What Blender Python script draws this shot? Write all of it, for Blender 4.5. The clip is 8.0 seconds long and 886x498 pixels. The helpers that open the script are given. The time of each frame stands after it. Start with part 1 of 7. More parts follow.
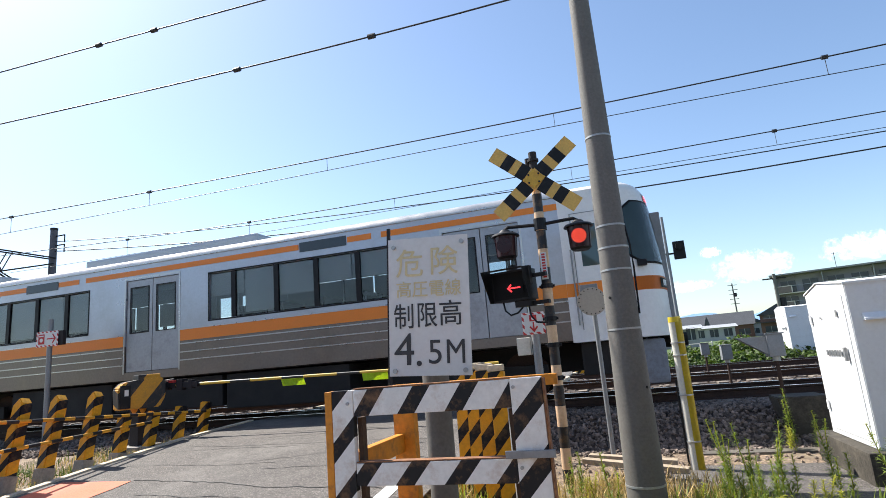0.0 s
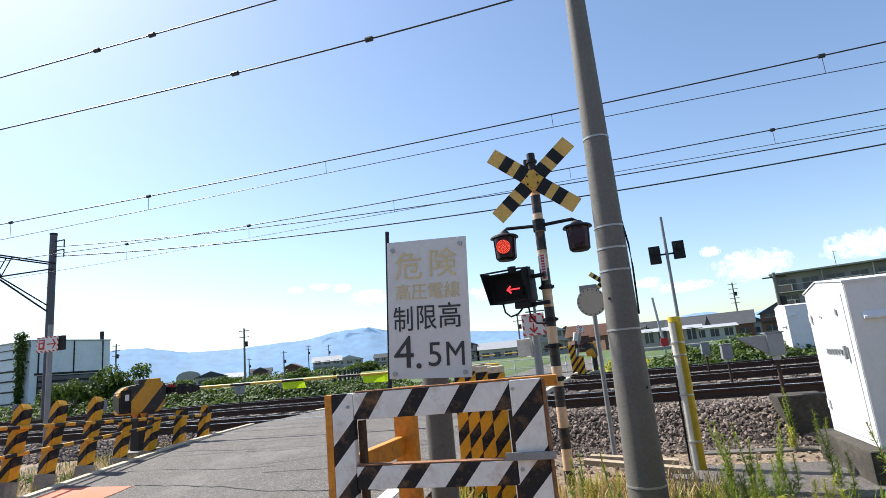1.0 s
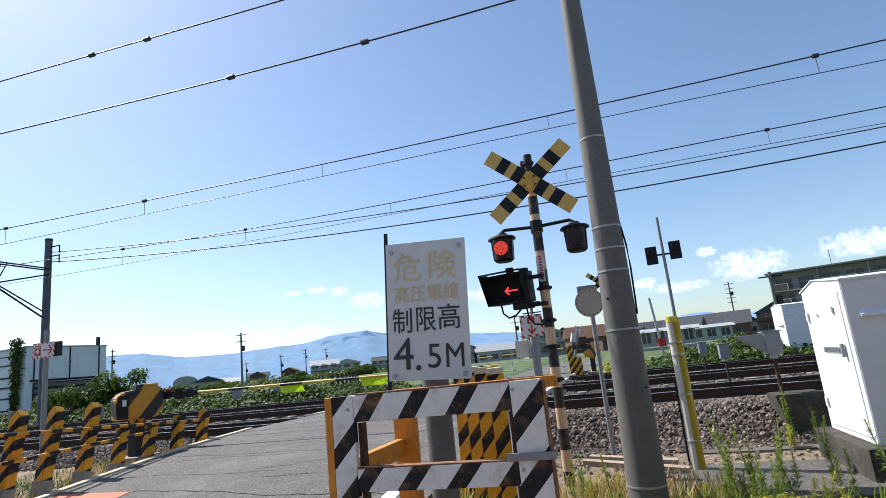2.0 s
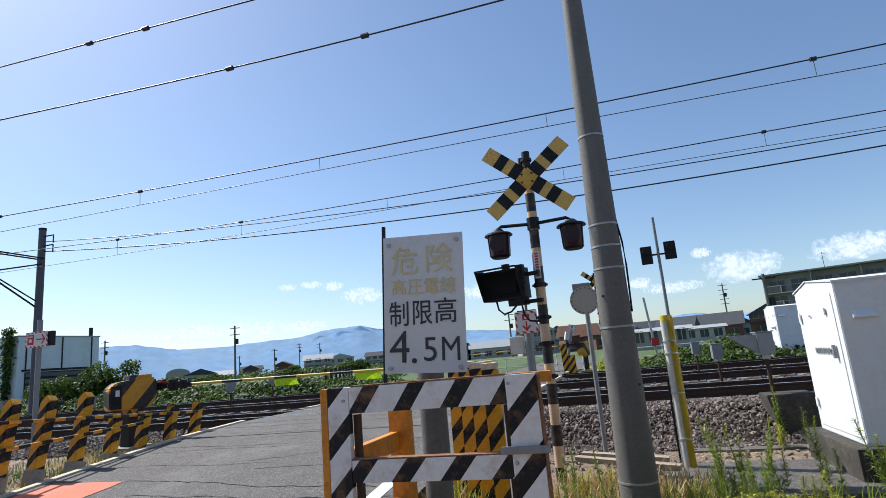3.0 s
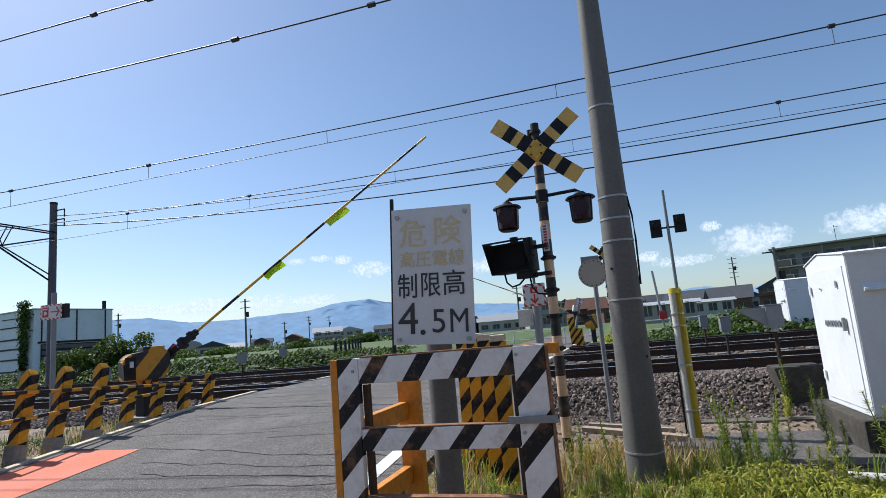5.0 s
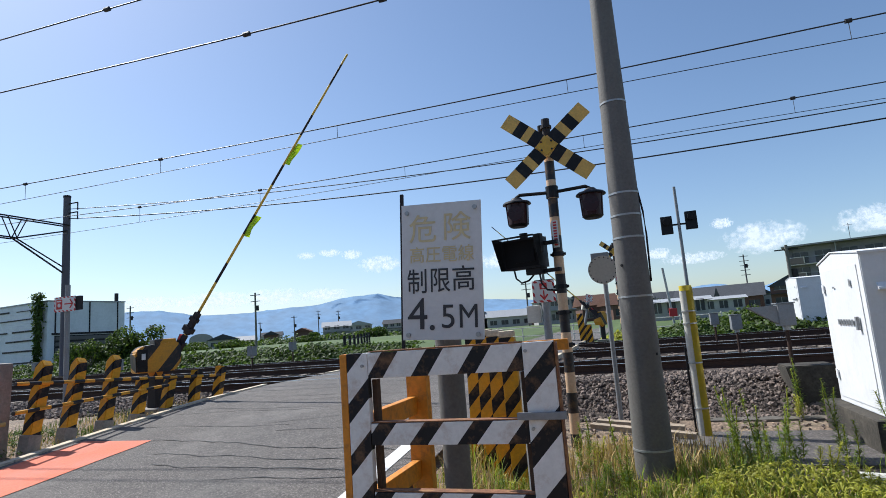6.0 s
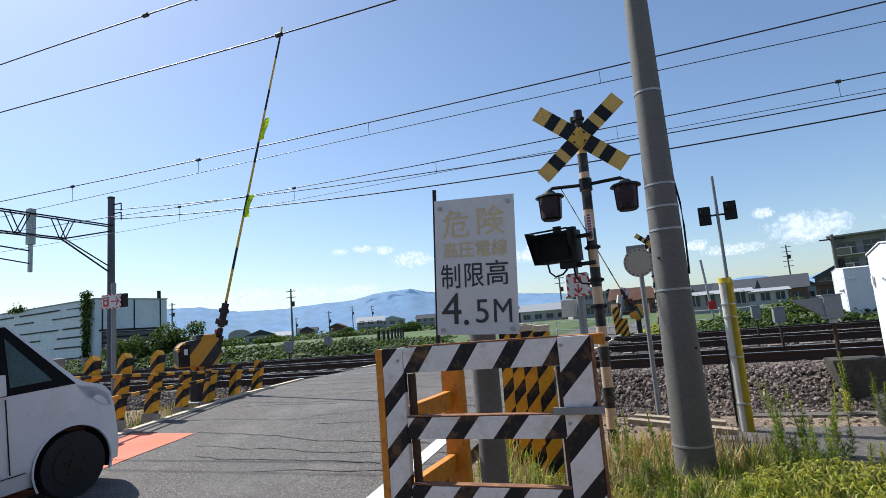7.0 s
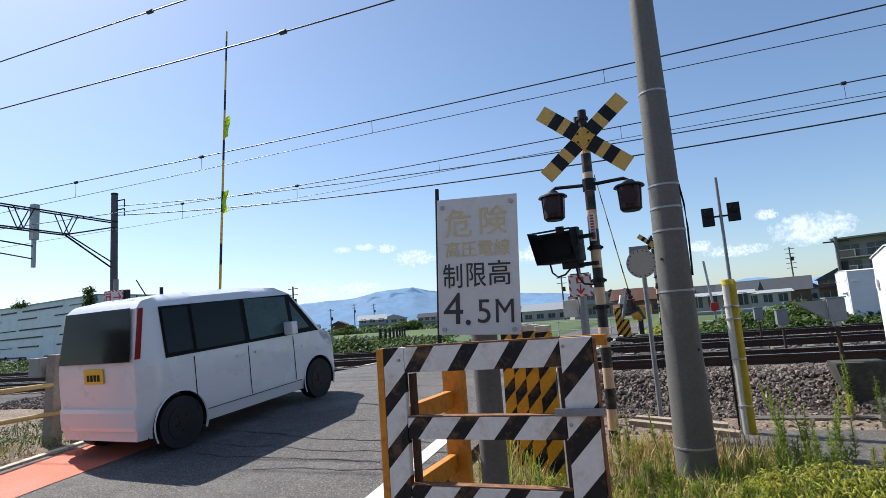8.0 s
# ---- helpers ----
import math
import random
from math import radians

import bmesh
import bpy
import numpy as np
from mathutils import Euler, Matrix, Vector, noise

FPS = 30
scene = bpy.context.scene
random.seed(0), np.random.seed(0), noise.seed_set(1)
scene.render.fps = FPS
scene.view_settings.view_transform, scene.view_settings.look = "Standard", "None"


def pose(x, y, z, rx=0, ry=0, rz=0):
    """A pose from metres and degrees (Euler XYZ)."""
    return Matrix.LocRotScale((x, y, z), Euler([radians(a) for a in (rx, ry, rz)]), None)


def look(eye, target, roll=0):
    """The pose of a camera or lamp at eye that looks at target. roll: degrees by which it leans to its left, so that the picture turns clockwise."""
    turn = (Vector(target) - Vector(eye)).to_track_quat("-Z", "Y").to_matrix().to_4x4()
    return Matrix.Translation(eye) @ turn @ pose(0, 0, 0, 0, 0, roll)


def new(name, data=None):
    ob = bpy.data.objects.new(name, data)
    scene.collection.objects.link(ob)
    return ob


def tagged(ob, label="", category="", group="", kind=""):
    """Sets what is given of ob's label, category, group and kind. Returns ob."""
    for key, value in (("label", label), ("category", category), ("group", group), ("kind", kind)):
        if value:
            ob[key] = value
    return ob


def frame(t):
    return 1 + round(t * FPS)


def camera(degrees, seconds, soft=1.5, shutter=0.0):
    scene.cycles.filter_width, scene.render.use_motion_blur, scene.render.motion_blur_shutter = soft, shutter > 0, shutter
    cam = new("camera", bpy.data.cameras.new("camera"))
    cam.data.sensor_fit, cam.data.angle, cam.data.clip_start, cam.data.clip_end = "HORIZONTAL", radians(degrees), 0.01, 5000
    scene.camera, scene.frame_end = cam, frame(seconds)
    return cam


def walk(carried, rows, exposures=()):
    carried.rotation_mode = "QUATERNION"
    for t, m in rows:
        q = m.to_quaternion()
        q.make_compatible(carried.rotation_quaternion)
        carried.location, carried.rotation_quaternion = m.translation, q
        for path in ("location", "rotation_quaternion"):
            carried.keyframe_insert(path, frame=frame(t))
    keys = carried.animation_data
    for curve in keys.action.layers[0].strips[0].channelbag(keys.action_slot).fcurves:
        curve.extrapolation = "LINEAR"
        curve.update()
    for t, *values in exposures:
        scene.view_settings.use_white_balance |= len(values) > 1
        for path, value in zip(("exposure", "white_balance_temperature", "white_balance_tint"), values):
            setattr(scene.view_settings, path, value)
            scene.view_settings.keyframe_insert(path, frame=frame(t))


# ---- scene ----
# ---------------------------------------------------------------- camera
cam = camera(76.8, 8.0, soft=0.7)
walk(cam, [
    (0.0, pose(-0.001, 0.004, 1.549, 101.29, 4.78, 17.70)),
    (0.5, pose(0.000, 0.000, 1.550, 101.34, 4.73, 17.63)),
    (1.0, pose(0.007, 0.002, 1.552, 101.46, 5.28, 17.78)),
    (1.5, pose(0.003, 0.002, 1.553, 101.74, 6.11, 17.76)),
    (3.0, pose(-0.016, -0.015, 1.532, 101.27, 4.95, 16.89)),
    (3.5, pose(-0.015, -0.011, 1.531, 100.62, 4.91, 16.94)),
    (4.0, pose(-0.015, -0.015, 1.526, 99.99, 4.61, 17.10)),
    (4.5, pose(-0.018, -0.009, 1.524, 99.11, 4.76, 17.52)),
    (6.0, pose(-0.023, -0.011, 1.526, 98.24, 4.34, 18.59)),
    (6.5, pose(-0.031, -0.019, 1.530, 98.06, 4.39, 21.43)),
    (7.0, pose(-0.029, -0.017, 1.528, 97.96, 4.63, 21.95)),
    (7.5, pose(-0.031, -0.010, 1.533, 97.75, 4.90, 22.04)),
    (8.0, pose(-0.033, -0.004, 1.533, 97.86, 4.11, 22.12)),
], exposures=[(0.0, 1.0, 6500, 9), (0.5, 0.97, 6500, 9), (1.5, 0.73, 6350, 9), (3.0, 0.4, 6100, 9), (4.5, 0.24, 6000, 9), (6.5, 0.36, 6100, 9), (8.0, 0.42, 6150, 9)])

# ---------------------------------------------------------------- light
SUN_AZ, SUN_EL = radians(-70), radians(50)
world = bpy.data.worlds.new("sky")
scene.world = world
world.use_nodes = True
wn = world.node_tree.nodes
sky = wn.new("ShaderNodeTexSky")
sky.sky_type, sky.sun_disc = "NISHITA", False
sky.sun_elevation, sky.sun_rotation = SUN_EL, SUN_AZ
sky.air_density, sky.dust_density, sky.ozone_density = 1.0, 0.8, 2.5
wn["Background"].inputs["Strength"].default_value = 0.107
world.node_tree.links.new(sky.outputs[0], wn["Background"].inputs["Color"])

sun_data = bpy.data.lights.new("sun", "SUN")
sun_data.energy, sun_data.angle, sun_data.color = 5.0, radians(0.53), (1.0, 0.95, 0.87)
sun = new("sun", sun_data)
sun.matrix_world = look((0, 0, 0), (math.sin(-SUN_AZ) * math.cos(SUN_EL), -math.cos(SUN_AZ) * math.cos(SUN_EL), -math.sin(SUN_EL)))

# ---------------------------------------------------------------- mesh helpers
def finish(name, bm, material, smooth=False):
    me = bpy.data.meshes.new(name)
    bmesh.ops.recalc_face_normals(bm, faces=bm.faces)
    bm.to_mesh(me)
    bm.free()
    for m in (material if isinstance(material, (list, tuple)) else [material]):
        me.materials.append(m)
    if smooth:
        me.shade_smooth() if smooth is True else me.set_sharp_from_angle(angle=radians(smooth))
        if smooth is not True:
            for p in me.polygons:
                p.use_smooth = True
    return me


def part(name, bm, material, parent=None, label="", smooth=False, at=None):
    ob = new(name, finish(name, bm, material, smooth))
    if parent is not None:
        ob.parent = parent
    if at is not None:
        ob.matrix_basis = at
    if label:
        ob["label"] = label
    return ob


def empty(name, m, label, category, group=""):
    ob = new(name)
    ob.empty_display_size = 0.2
    ob.matrix_basis = m
    return tagged(ob, label, category, group)


def box(bm, x0, x1, y0, y1, z0, z1, bevel=0.0, m=None):
    vs = [bm.verts.new(p) for p in ((x0, y0, z0), (x1, y0, z0), (x1, y1, z0), (x0, y1, z0), (x0, y0, z1), (x1, y0, z1), (x1, y1, z1), (x0, y1, z1))]
    fs = [bm.faces.new([vs[i] for i in f]) for f in ((3, 2, 1, 0), (4, 5, 6, 7), (0, 1, 5, 4), (1, 2, 6, 5), (2, 3, 7, 6), (3, 0, 4, 7))]
    if m is not None:
        bmesh.ops.transform(bm, matrix=m, verts=vs)
    if bevel:
        es = list({e for f in fs for e in f.edges})
        bmesh.ops.bevel(bm, geom=es, offset=bevel, segments=2, profile=0.7, affect="EDGES")
    return bm


def boxes(*specs, bevel=0.0):
    bm = bmesh.new()
    for s in specs:
        box(bm, *s[:6], bevel, s[6] if len(s) > 6 else None)
    return bm


def tube(bm, a, b, r0, r1=None, n=16, caps=True):
    a, b = Vector(a), Vector(b)
    r1 = r0 if r1 is None else r1
    q = (b - a).to_track_quat("Z", "Y")
    rings = []
    for p, r in ((a, r0), (b, r1)):
        rings.append([bm.verts.new(p + q @ Vector((r * math.cos(2 * math.pi * i / n), r * math.sin(2 * math.pi * i / n), 0))) for i in range(n)])
    for i in range(n):
        bm.faces.new((rings[0][i], rings[0][(i + 1) % n], rings[1][(i + 1) % n], rings[1][i]))
    if caps:
        bm.faces.new(rings[0][::-1])
        bm.faces.new(rings[1])
    return bm


def tubes(*specs, n=12):
    bm = bmesh.new()
    for s in specs:
        tube(bm, *s, n=n)
    return bm


def pipe(bm, pts, r, n=6):
    """A round pipe along a bent line."""
    pts = [Vector(p) for p in pts]
    rings = []
    for i, p in enumerate(pts):
        d = (pts[min(i + 1, len(pts) - 1)] - pts[max(i - 1, 0)]).normalized()
        q = d.to_track_quat("Z", "Y")
        rings.append([bm.verts.new(p + q @ Vector((r * math.cos(2 * math.pi * k / n), r * math.sin(2 * math.pi * k / n), 0))) for k in range(n)])
    for a, b in zip(rings, rings[1:]):
        for k in range(n):
            bm.faces.new((a[k], a[(k + 1) % n], b[(k + 1) % n], b[k]))
    bm.faces.new(rings[0][::-1])
    bm.faces.new(rings[-1])
    return bm


def prism(bm, pts, axis, lo, hi, m=None):
    """A flat outline pushed along an axis: pts are the two other coordinates in order."""
    def at(p, w):
        return {"x": (w, p[0], p[1]), "y": (p[0], w, p[1]), "z": (p[0], p[1], w)}[axis]
    a = [bm.verts.new(at(p, lo)) for p in pts]
    b = [bm.verts.new(at(p, hi)) for p in pts]
    bm.faces.new(a)
    bm.faces.new(b[::-1])
    for i in range(len(pts)):
        j = (i + 1) % len(pts)
        bm.faces.new((a[i], b[i], b[j], a[j]))
    if m is not None:
        bmesh.ops.transform(bm, matrix=m, verts=a + b)
    return bm


def wall_cells(bm, us, zs, solid, place, thick):
    """A wall of thickness thick over the grid us x zs, open where solid(u, z) is false. place(u, z, d): point at depth d."""
    nu, nz = len(us) - 1, len(zs) - 1
    full = [[0 <= i < nu and 0 <= k < nz and solid((us[i] + us[i + 1]) / 2, (zs[k] + zs[k + 1]) / 2) for k in range(-1, nz + 1)] for i in range(-1, nu + 1)]
    cache = {}
    def v(i, k, d):
        if (i, k, d) not in cache:
            cache[i, k, d] = bm.verts.new(place(us[i], zs[k], d * thick))
        return cache[i, k, d]
    for i in range(nu):
        for k in range(nz):
            if not full[i + 1][k + 1]:
                continue
            bm.faces.new((v(i, k, 0), v(i + 1, k, 0), v(i + 1, k + 1, 0), v(i, k + 1, 0)))
            bm.faces.new((v(i, k, 1), v(i, k + 1, 1), v(i + 1, k + 1, 1), v(i + 1, k, 1)))
            for di, dk, a, b in ((-1, 0, (i, k), (i, k + 1)), (1, 0, (i + 1, k), (i + 1, k + 1)), (0, -1, (i, k), (i + 1, k)), (0, 1, (i, k + 1), (i + 1, k + 1))):
                if not full[i + 1 + di][k + 1 + dk]:
                    bm.faces.new((v(*a, 0), v(*b, 0), v(*b, 1), v(*a, 1)))
    return bm


def text_mesh(body, size, material, name, parent, m, label="", bold=0.0006):
    """Flat lettering in the built-in font, centred, as a mesh."""
    cu = bpy.data.curves.new("lettering", "FONT")
    cu.body, cu.size, cu.align_x, cu.align_y, cu.extrude = body, size, "CENTER", "CENTER", 0.0008
    cu.offset = bold
    ob = bpy.data.objects.new("lettering", cu)
    scene.collection.objects.link(ob)
    me = bpy.data.meshes.new_from_object(ob.evaluated_get(bpy.context.evaluated_depsgraph_get()))
    bpy.data.objects.remove(ob)
    bpy.data.curves.remove(cu)
    me.materials.clear()
    me.materials.append(material)
    out = new(name, me)
    out.parent, out.matrix_basis = parent, m
    if label:
        out["label"] = label
    return out


# ---------------------------------------------------------------- materials
def ramp(nt, source, stops):
    r = nt.nodes.new("ShaderNodeValToRGB")
    el = r.color_ramp.elements
    while len(el) < len(stops):
        el.new(0.5)
    for e, (p, c) in zip(el, stops):
        e.position, e.color = p, (*c, 1) if len(c) == 3 else c
    nt.links.new(source, r.inputs[0])
    return r.outputs[0]


def noise_tex(nt, vec, scale, detail=4, rough=0.6):
    n = nt.nodes.new("ShaderNodeTexNoise")
    n.inputs["Scale"].default_value, n.inputs["Detail"].default_value, n.inputs["Roughness"].default_value = scale, detail, rough
    nt.links.new(vec, n.inputs["Vector"])
    return n.outputs["Fac"]


def mix_rgb(nt, fac, a, b, mode="MIX"):
    m = nt.nodes.new("ShaderNodeMix")
    m.data_type, m.blend_type = "RGBA", mode
    for sock, val in ((m.inputs[0], fac), (m.inputs[6], a), (m.inputs[7], b)):
        if isinstance(val, bpy.types.NodeSocket):
            nt.links.new(val, sock)
        else:
            sock.default_value = val if isinstance(val, (int, float)) else (*val, 1)
    return m.outputs[2]


def math_node(nt, op, a, b=0.0, clamp=False):
    m = nt.nodes.new("ShaderNodeMath")
    m.operation, m.use_clamp = op, clamp
    for sock, val in zip(m.inputs, (a, b)):
        if isinstance(val, bpy.types.NodeSocket):
            nt.links.new(val, sock)
        else:
            sock.default_value = val
    return m.outputs[0]


def mat(name, base, rough=0.6, metal=0.0, fine=40.0, coarse=2.5, vary=0.25, bump=0.15, dirt=None, dirt_amount=0.3, stripes=None, spec=0.5, space="Object", island=0.0, rnd=0.0, coat=0.0, through_light=0.0, grains=0.0):
    """A surface with grain, blotches, dirt and relief. stripes: (other colour, direction, period, share, offset)."""
    m = bpy.data.materials.new(name)
    m.use_nodes = True
    nt = m.node_tree
    b = nt.nodes["Principled BSDF"]
    tc = nt.nodes.new("ShaderNodeTexCoord")
    vec = tc.outputs[space] if space != "Position" else nt.nodes.new("ShaderNodeNewGeometry").outputs["Position"]
    col = base
    if stripes:
        other, direction, period, share, offset = stripes
        dot = nt.nodes.new("ShaderNodeVectorMath")
        dot.operation = "DOT_PRODUCT"
        nt.links.new(tc.outputs["Object"], dot.inputs[0])
        dot.inputs[1].default_value = direction
        ph = math_node(nt, "ADD", math_node(nt, "DIVIDE", dot.outputs["Value"], period), offset + 100.0)
        fr = math_node(nt, "FRACT", ph)
        col = mix_rgb(nt, math_node(nt, "LESS_THAN", fr, share), base, other)
    n1 = noise_tex(nt, vec, fine)
    n2 = noise_tex(nt, vec, coarse, 6)
    lo, hi = 1 - vary, 1 + vary * 0.6
    k = mix_rgb(nt, 1.0, ramp(nt, n1, [(0.25, (lo,) * 3), (0.75, (hi,) * 3)]), ramp(nt, n2, [(0.3, (1 - vary * 0.7,) * 3), (0.7, (1 + vary * 0.4,) * 3)]), "MULTIPLY")
    col = mix_rgb(nt, 1.0, col, k, "MULTIPLY")
    if grains:
        vo = nt.nodes.new("ShaderNodeTexVoronoi")
        vo.inputs["Scale"].default_value = grains
        nt.links.new(vec, vo.inputs["Vector"])
        sep = nt.nodes.new("ShaderNodeSeparateColor")
        nt.links.new(vo.outputs["Color"], sep.inputs[0])
        col = mix_rgb(nt, 1.0, col, ramp(nt, sep.outputs[0], [(0.0, (0.5,) * 3), (0.55, (0.9,) * 3), (0.85, (1.25,) * 3), (1.0, (2.1,) * 3)]), "MULTIPLY")
    if dirt:
        d = math_node(nt, "MULTIPLY", ramp(nt, noise_tex(nt, vec, coarse * 2.3, 8, 0.7), [(0.5, (0, 0, 0)), (0.68, (1, 1, 1))]), dirt_amount)
        col = mix_rgb(nt, d, col, dirt)
    if island or rnd:
        src = nt.nodes.new("ShaderNodeNewGeometry").outputs["Random Per Island"] if island else nt.nodes.new("ShaderNodeObjectInfo").outputs["Random"]
        a = island or rnd
        col = mix_rgb(nt, 1.0, col, ramp(nt, src, [(0, (1 - a,) * 3), (1, (1 + a,) * 3)]), "MULTIPLY")
    nt.links.new(col, b.inputs["Base Color"])
    nt.links.new(ramp(nt, n2, [(0.3, (max(rough - 0.1, 0.03),) * 3), (0.7, (min(rough + 0.1, 1),) * 3)]), b.inputs["Roughness"])
    b.inputs["Metallic"].default_value = metal
    b.inputs["Specular IOR Level"].default_value = spec
    b.inputs["Coat Weight"].default_value = coat
    if bump:
        bp = nt.nodes.new("ShaderNodeBump")
        bp.inputs["Strength"].default_value, bp.inputs["Distance"].default_value = bump, 0.01
        nt.links.new(n1, bp.inputs["Height"])
        nt.links.new(bp.outputs[0], b.inputs["Normal"])
    if through_light:
        tr = nt.nodes.new("ShaderNodeBsdfTranslucent")
        nt.links.new(mix_rgb(nt, 1.0, col, (1.25, 1.25, 0.7), "MULTIPLY"), tr.inputs["Color"])
        ms = nt.nodes.new("ShaderNodeMixShader")
        ms.inputs[0].default_value = through_light
        nt.links.new(b.outputs[0], ms.inputs[1])
        nt.links.new(tr.outputs[0], ms.inputs[2])
        nt.links.new(ms.outputs[0], nt.nodes["Material Output"].inputs["Surface"])
    return m


def glass_mat(name, tint, rough=0.0):
    m = bpy.data.materials.new(name)
    m.use_nodes = True
    b = m.node_tree.nodes["Principled BSDF"]
    b.inputs["Base Color"].default_value = (*tint, 1)
    b.inputs["Roughness"].default_value = rough
    b.inputs["Transmission Weight"].default_value = 1.0
    b.inputs["IOR"].default_value = 1.45
    return m


def glow_mat(name, color, strength):
    m = bpy.data.materials.new(name)
    m.use_nodes = True
    b = m.node_tree.nodes["Principled BSDF"]
    b.inputs["Base Color"].default_value = (*color, 1)
    b.inputs["Emission Color"].default_value = (*color, 1)
    b.inputs["Emission Strength"].default_value = strength
    return m


YEL, BLK, ORG = (0.72, 0.34, 0.018), (0.010, 0.010, 0.013), (0.68, 0.25, 0.015)
M = {}
M["asphalt"] = mat("asphalt", (0.120, 0.106, 0.096), 0.85, fine=75, coarse=0.5, vary=0.4, bump=0.9, grains=95, dirt=(0.215, 0.195, 0.175), dirt_amount=0.4, space="Position")
M["crack"] = mat("crack_filler", (0.03, 0.03, 0.03), 0.8, bump=0.2)
M["unseen_wall"] = mat("brown_unseen_wall", (0.16, 0.12, 0.095), 0.85, fine=20, coarse=0.8, vary=0.25, bump=0.2, space="Position")
M["orange_paint"] = mat("orange_road_paint", (0.68, 0.16, 0.08), 0.8, fine=50, coarse=1.2, vary=0.25, bump=0.4, dirt=(0.3, 0.16, 0.12), dirt_amount=0.35, space="Position")
M["white_paint"] = mat("white_road_paint", (0.7, 0.7, 0.68), 0.7, fine=50, vary=0.25, bump=0.3, dirt=(0.3, 0.29, 0.27), space="Position")
# cream base has warm sunlight put into the colour; the stains are wear
M["kerb"] = mat("weathered_sunlit_kerb", (0.66, 0.55, 0.4), 0.85, fine=30, coarse=3, vary=0.3, bump=0.4, dirt=(0.2, 0.17, 0.13), space="Position")
M["dark_concrete"] = mat("dark_weathered_concrete", (0.13, 0.115, 0.095), 0.9, fine=35, coarse=2, vary=0.35, bump=0.4, dirt=(0.25, 0.22, 0.18), dirt_amount=0.4, space="Position")
M["concrete"] = mat("concrete", (0.27, 0.25, 0.22), 0.85, fine=35, coarse=1.6, vary=0.28, bump=0.35, dirt=(0.14, 0.13, 0.11), dirt_amount=0.5, space="Position")
M["pole_concrete"] = mat("pole_concrete", (0.15, 0.142, 0.13), 0.75, fine=45, coarse=1.2, vary=0.2, bump=0.2, dirt=(0.10, 0.095, 0.09), dirt_amount=0.45)
# near-black base: the shade on plinth and block is put into the colour
M["shaded_concrete"] = mat("shade_toned_concrete", (0.065, 0.058, 0.048), 0.9, fine=35, coarse=2, vary=0.4, bump=0.4, spec=0.25, dirt=(0.15, 0.13, 0.1), dirt_amount=0.4, space="Position")
M["soil"] = mat("dry_soil", (0.22, 0.155, 0.105), 0.95, grains=45, fine=14, coarse=0.7, vary=0.5, bump=0.8, dirt=(0.3, 0.25, 0.17), dirt_amount=0.5, space="Position")
M["field"] = mat("rice_field", (0.065, 0.105, 0.022), 0.9, fine=2.0, coarse=0.05, vary=0.35, bump=0.5, dirt=(0.2, 0.26, 0.05), space="Position")
M["ballast_bed"] = mat("ballast_bed", (0.07, 0.052, 0.042), 0.95, fine=12, coarse=1, vary=0.55, bump=1.0, space="Position")
M["stone"] = mat("ballast_stone", (0.175, 0.135, 0.112), 0.9, fine=25, coarse=6, vary=0.35, bump=0.3, island=0.65)
M["rail"] = mat("rusty_rail", (0.06, 0.032, 0.022), 0.8, 0.2, fine=40, vary=0.35, bump=0.2)
M["rail_top"] = mat("polished_rail_top", (0.55, 0.55, 0.56), 0.22, 1.0, fine=60, vary=0.1, bump=0.02)
M["sleeper"] = mat("concrete_sleeper", (0.2, 0.17, 0.14), 0.9, vary=0.3, bump=0.3, rnd=0.2)
M["galv"] = mat("galvanised_steel", (0.42, 0.43, 0.43), 0.5, 0.6, fine=50, coarse=4, vary=0.15, bump=0.06, dirt=(0.2, 0.18, 0.16), dirt_amount=0.3)
M["steel_grey"] = mat("grey_painted_steel", (0.25, 0.26, 0.27), 0.5, 0.2, fine=40, vary=0.15, bump=0.06, dirt=(0.2, 0.15, 0.11), dirt_amount=0.3)
M["dark_steel"] = mat("dark_steel", (0.03, 0.027, 0.03), 0.6, 0.2, spec=0.3, fine=40, vary=0.2, bump=0.08)
M["black"] = mat("black_paint", (0.010, 0.010, 0.012), 0.5, spec=0.25, fine=60, vary=0.2, bump=0.06, dirt=(0.06, 0.055, 0.05))
M["maroon"] = mat("dark_red_lens_housing", (0.03, 0.006, 0.009), 0.3, vary=0.15, bump=0.02, spec=0.3)
M["wire"] = mat("wire", (0.05, 0.05, 0.055), 0.5, 0.5, vary=0.1, bump=0)
M["white_enamel"] = mat("white_enamel", (0.66, 0.665, 0.66), 0.4, fine=30, coarse=3, vary=0.06, bump=0.03, dirt=(0.5, 0.47, 0.42), dirt_amount=0.25)
M["sign_black"] = mat("black_lettering", (0.035, 0.035, 0.04), 0.5, vary=0.15, bump=0)
M["sign_faded"] = mat("faded_yellow_lettering", (0.66, 0.56, 0.32), 0.55, fine=60, vary=0.12, bump=0)
GUARD = ((0.78, 0.77, 0.74), 0.5)
for key, slope, period, share, offset in (("guard_top", 1.42, 0.268, 0.37, 0.163), ("guard_low", 1.2, 0.273, 0.39, 0.718), ("guard_left", 1.07, 0.262, 0.39, 0.395), ("guard_right", 1.09, 0.294, 0.39, 0.48)):
    M[key] = mat("white_black_guard", *GUARD, fine=30, coarse=3, vary=0.1, bump=0.06, dirt=(0.36, 0.19, 0.085), dirt_amount=0.45, spec=0.3, stripes=(BLK, (1.0, 0, -1.0 / slope), period, share, offset))
M["rust"] = mat("rusted_steel", (0.24, 0.105, 0.05), 0.85, fine=45, coarse=6, vary=0.4, bump=0.25, dirt=(0.45, 0.25, 0.1), dirt_amount=0.5)
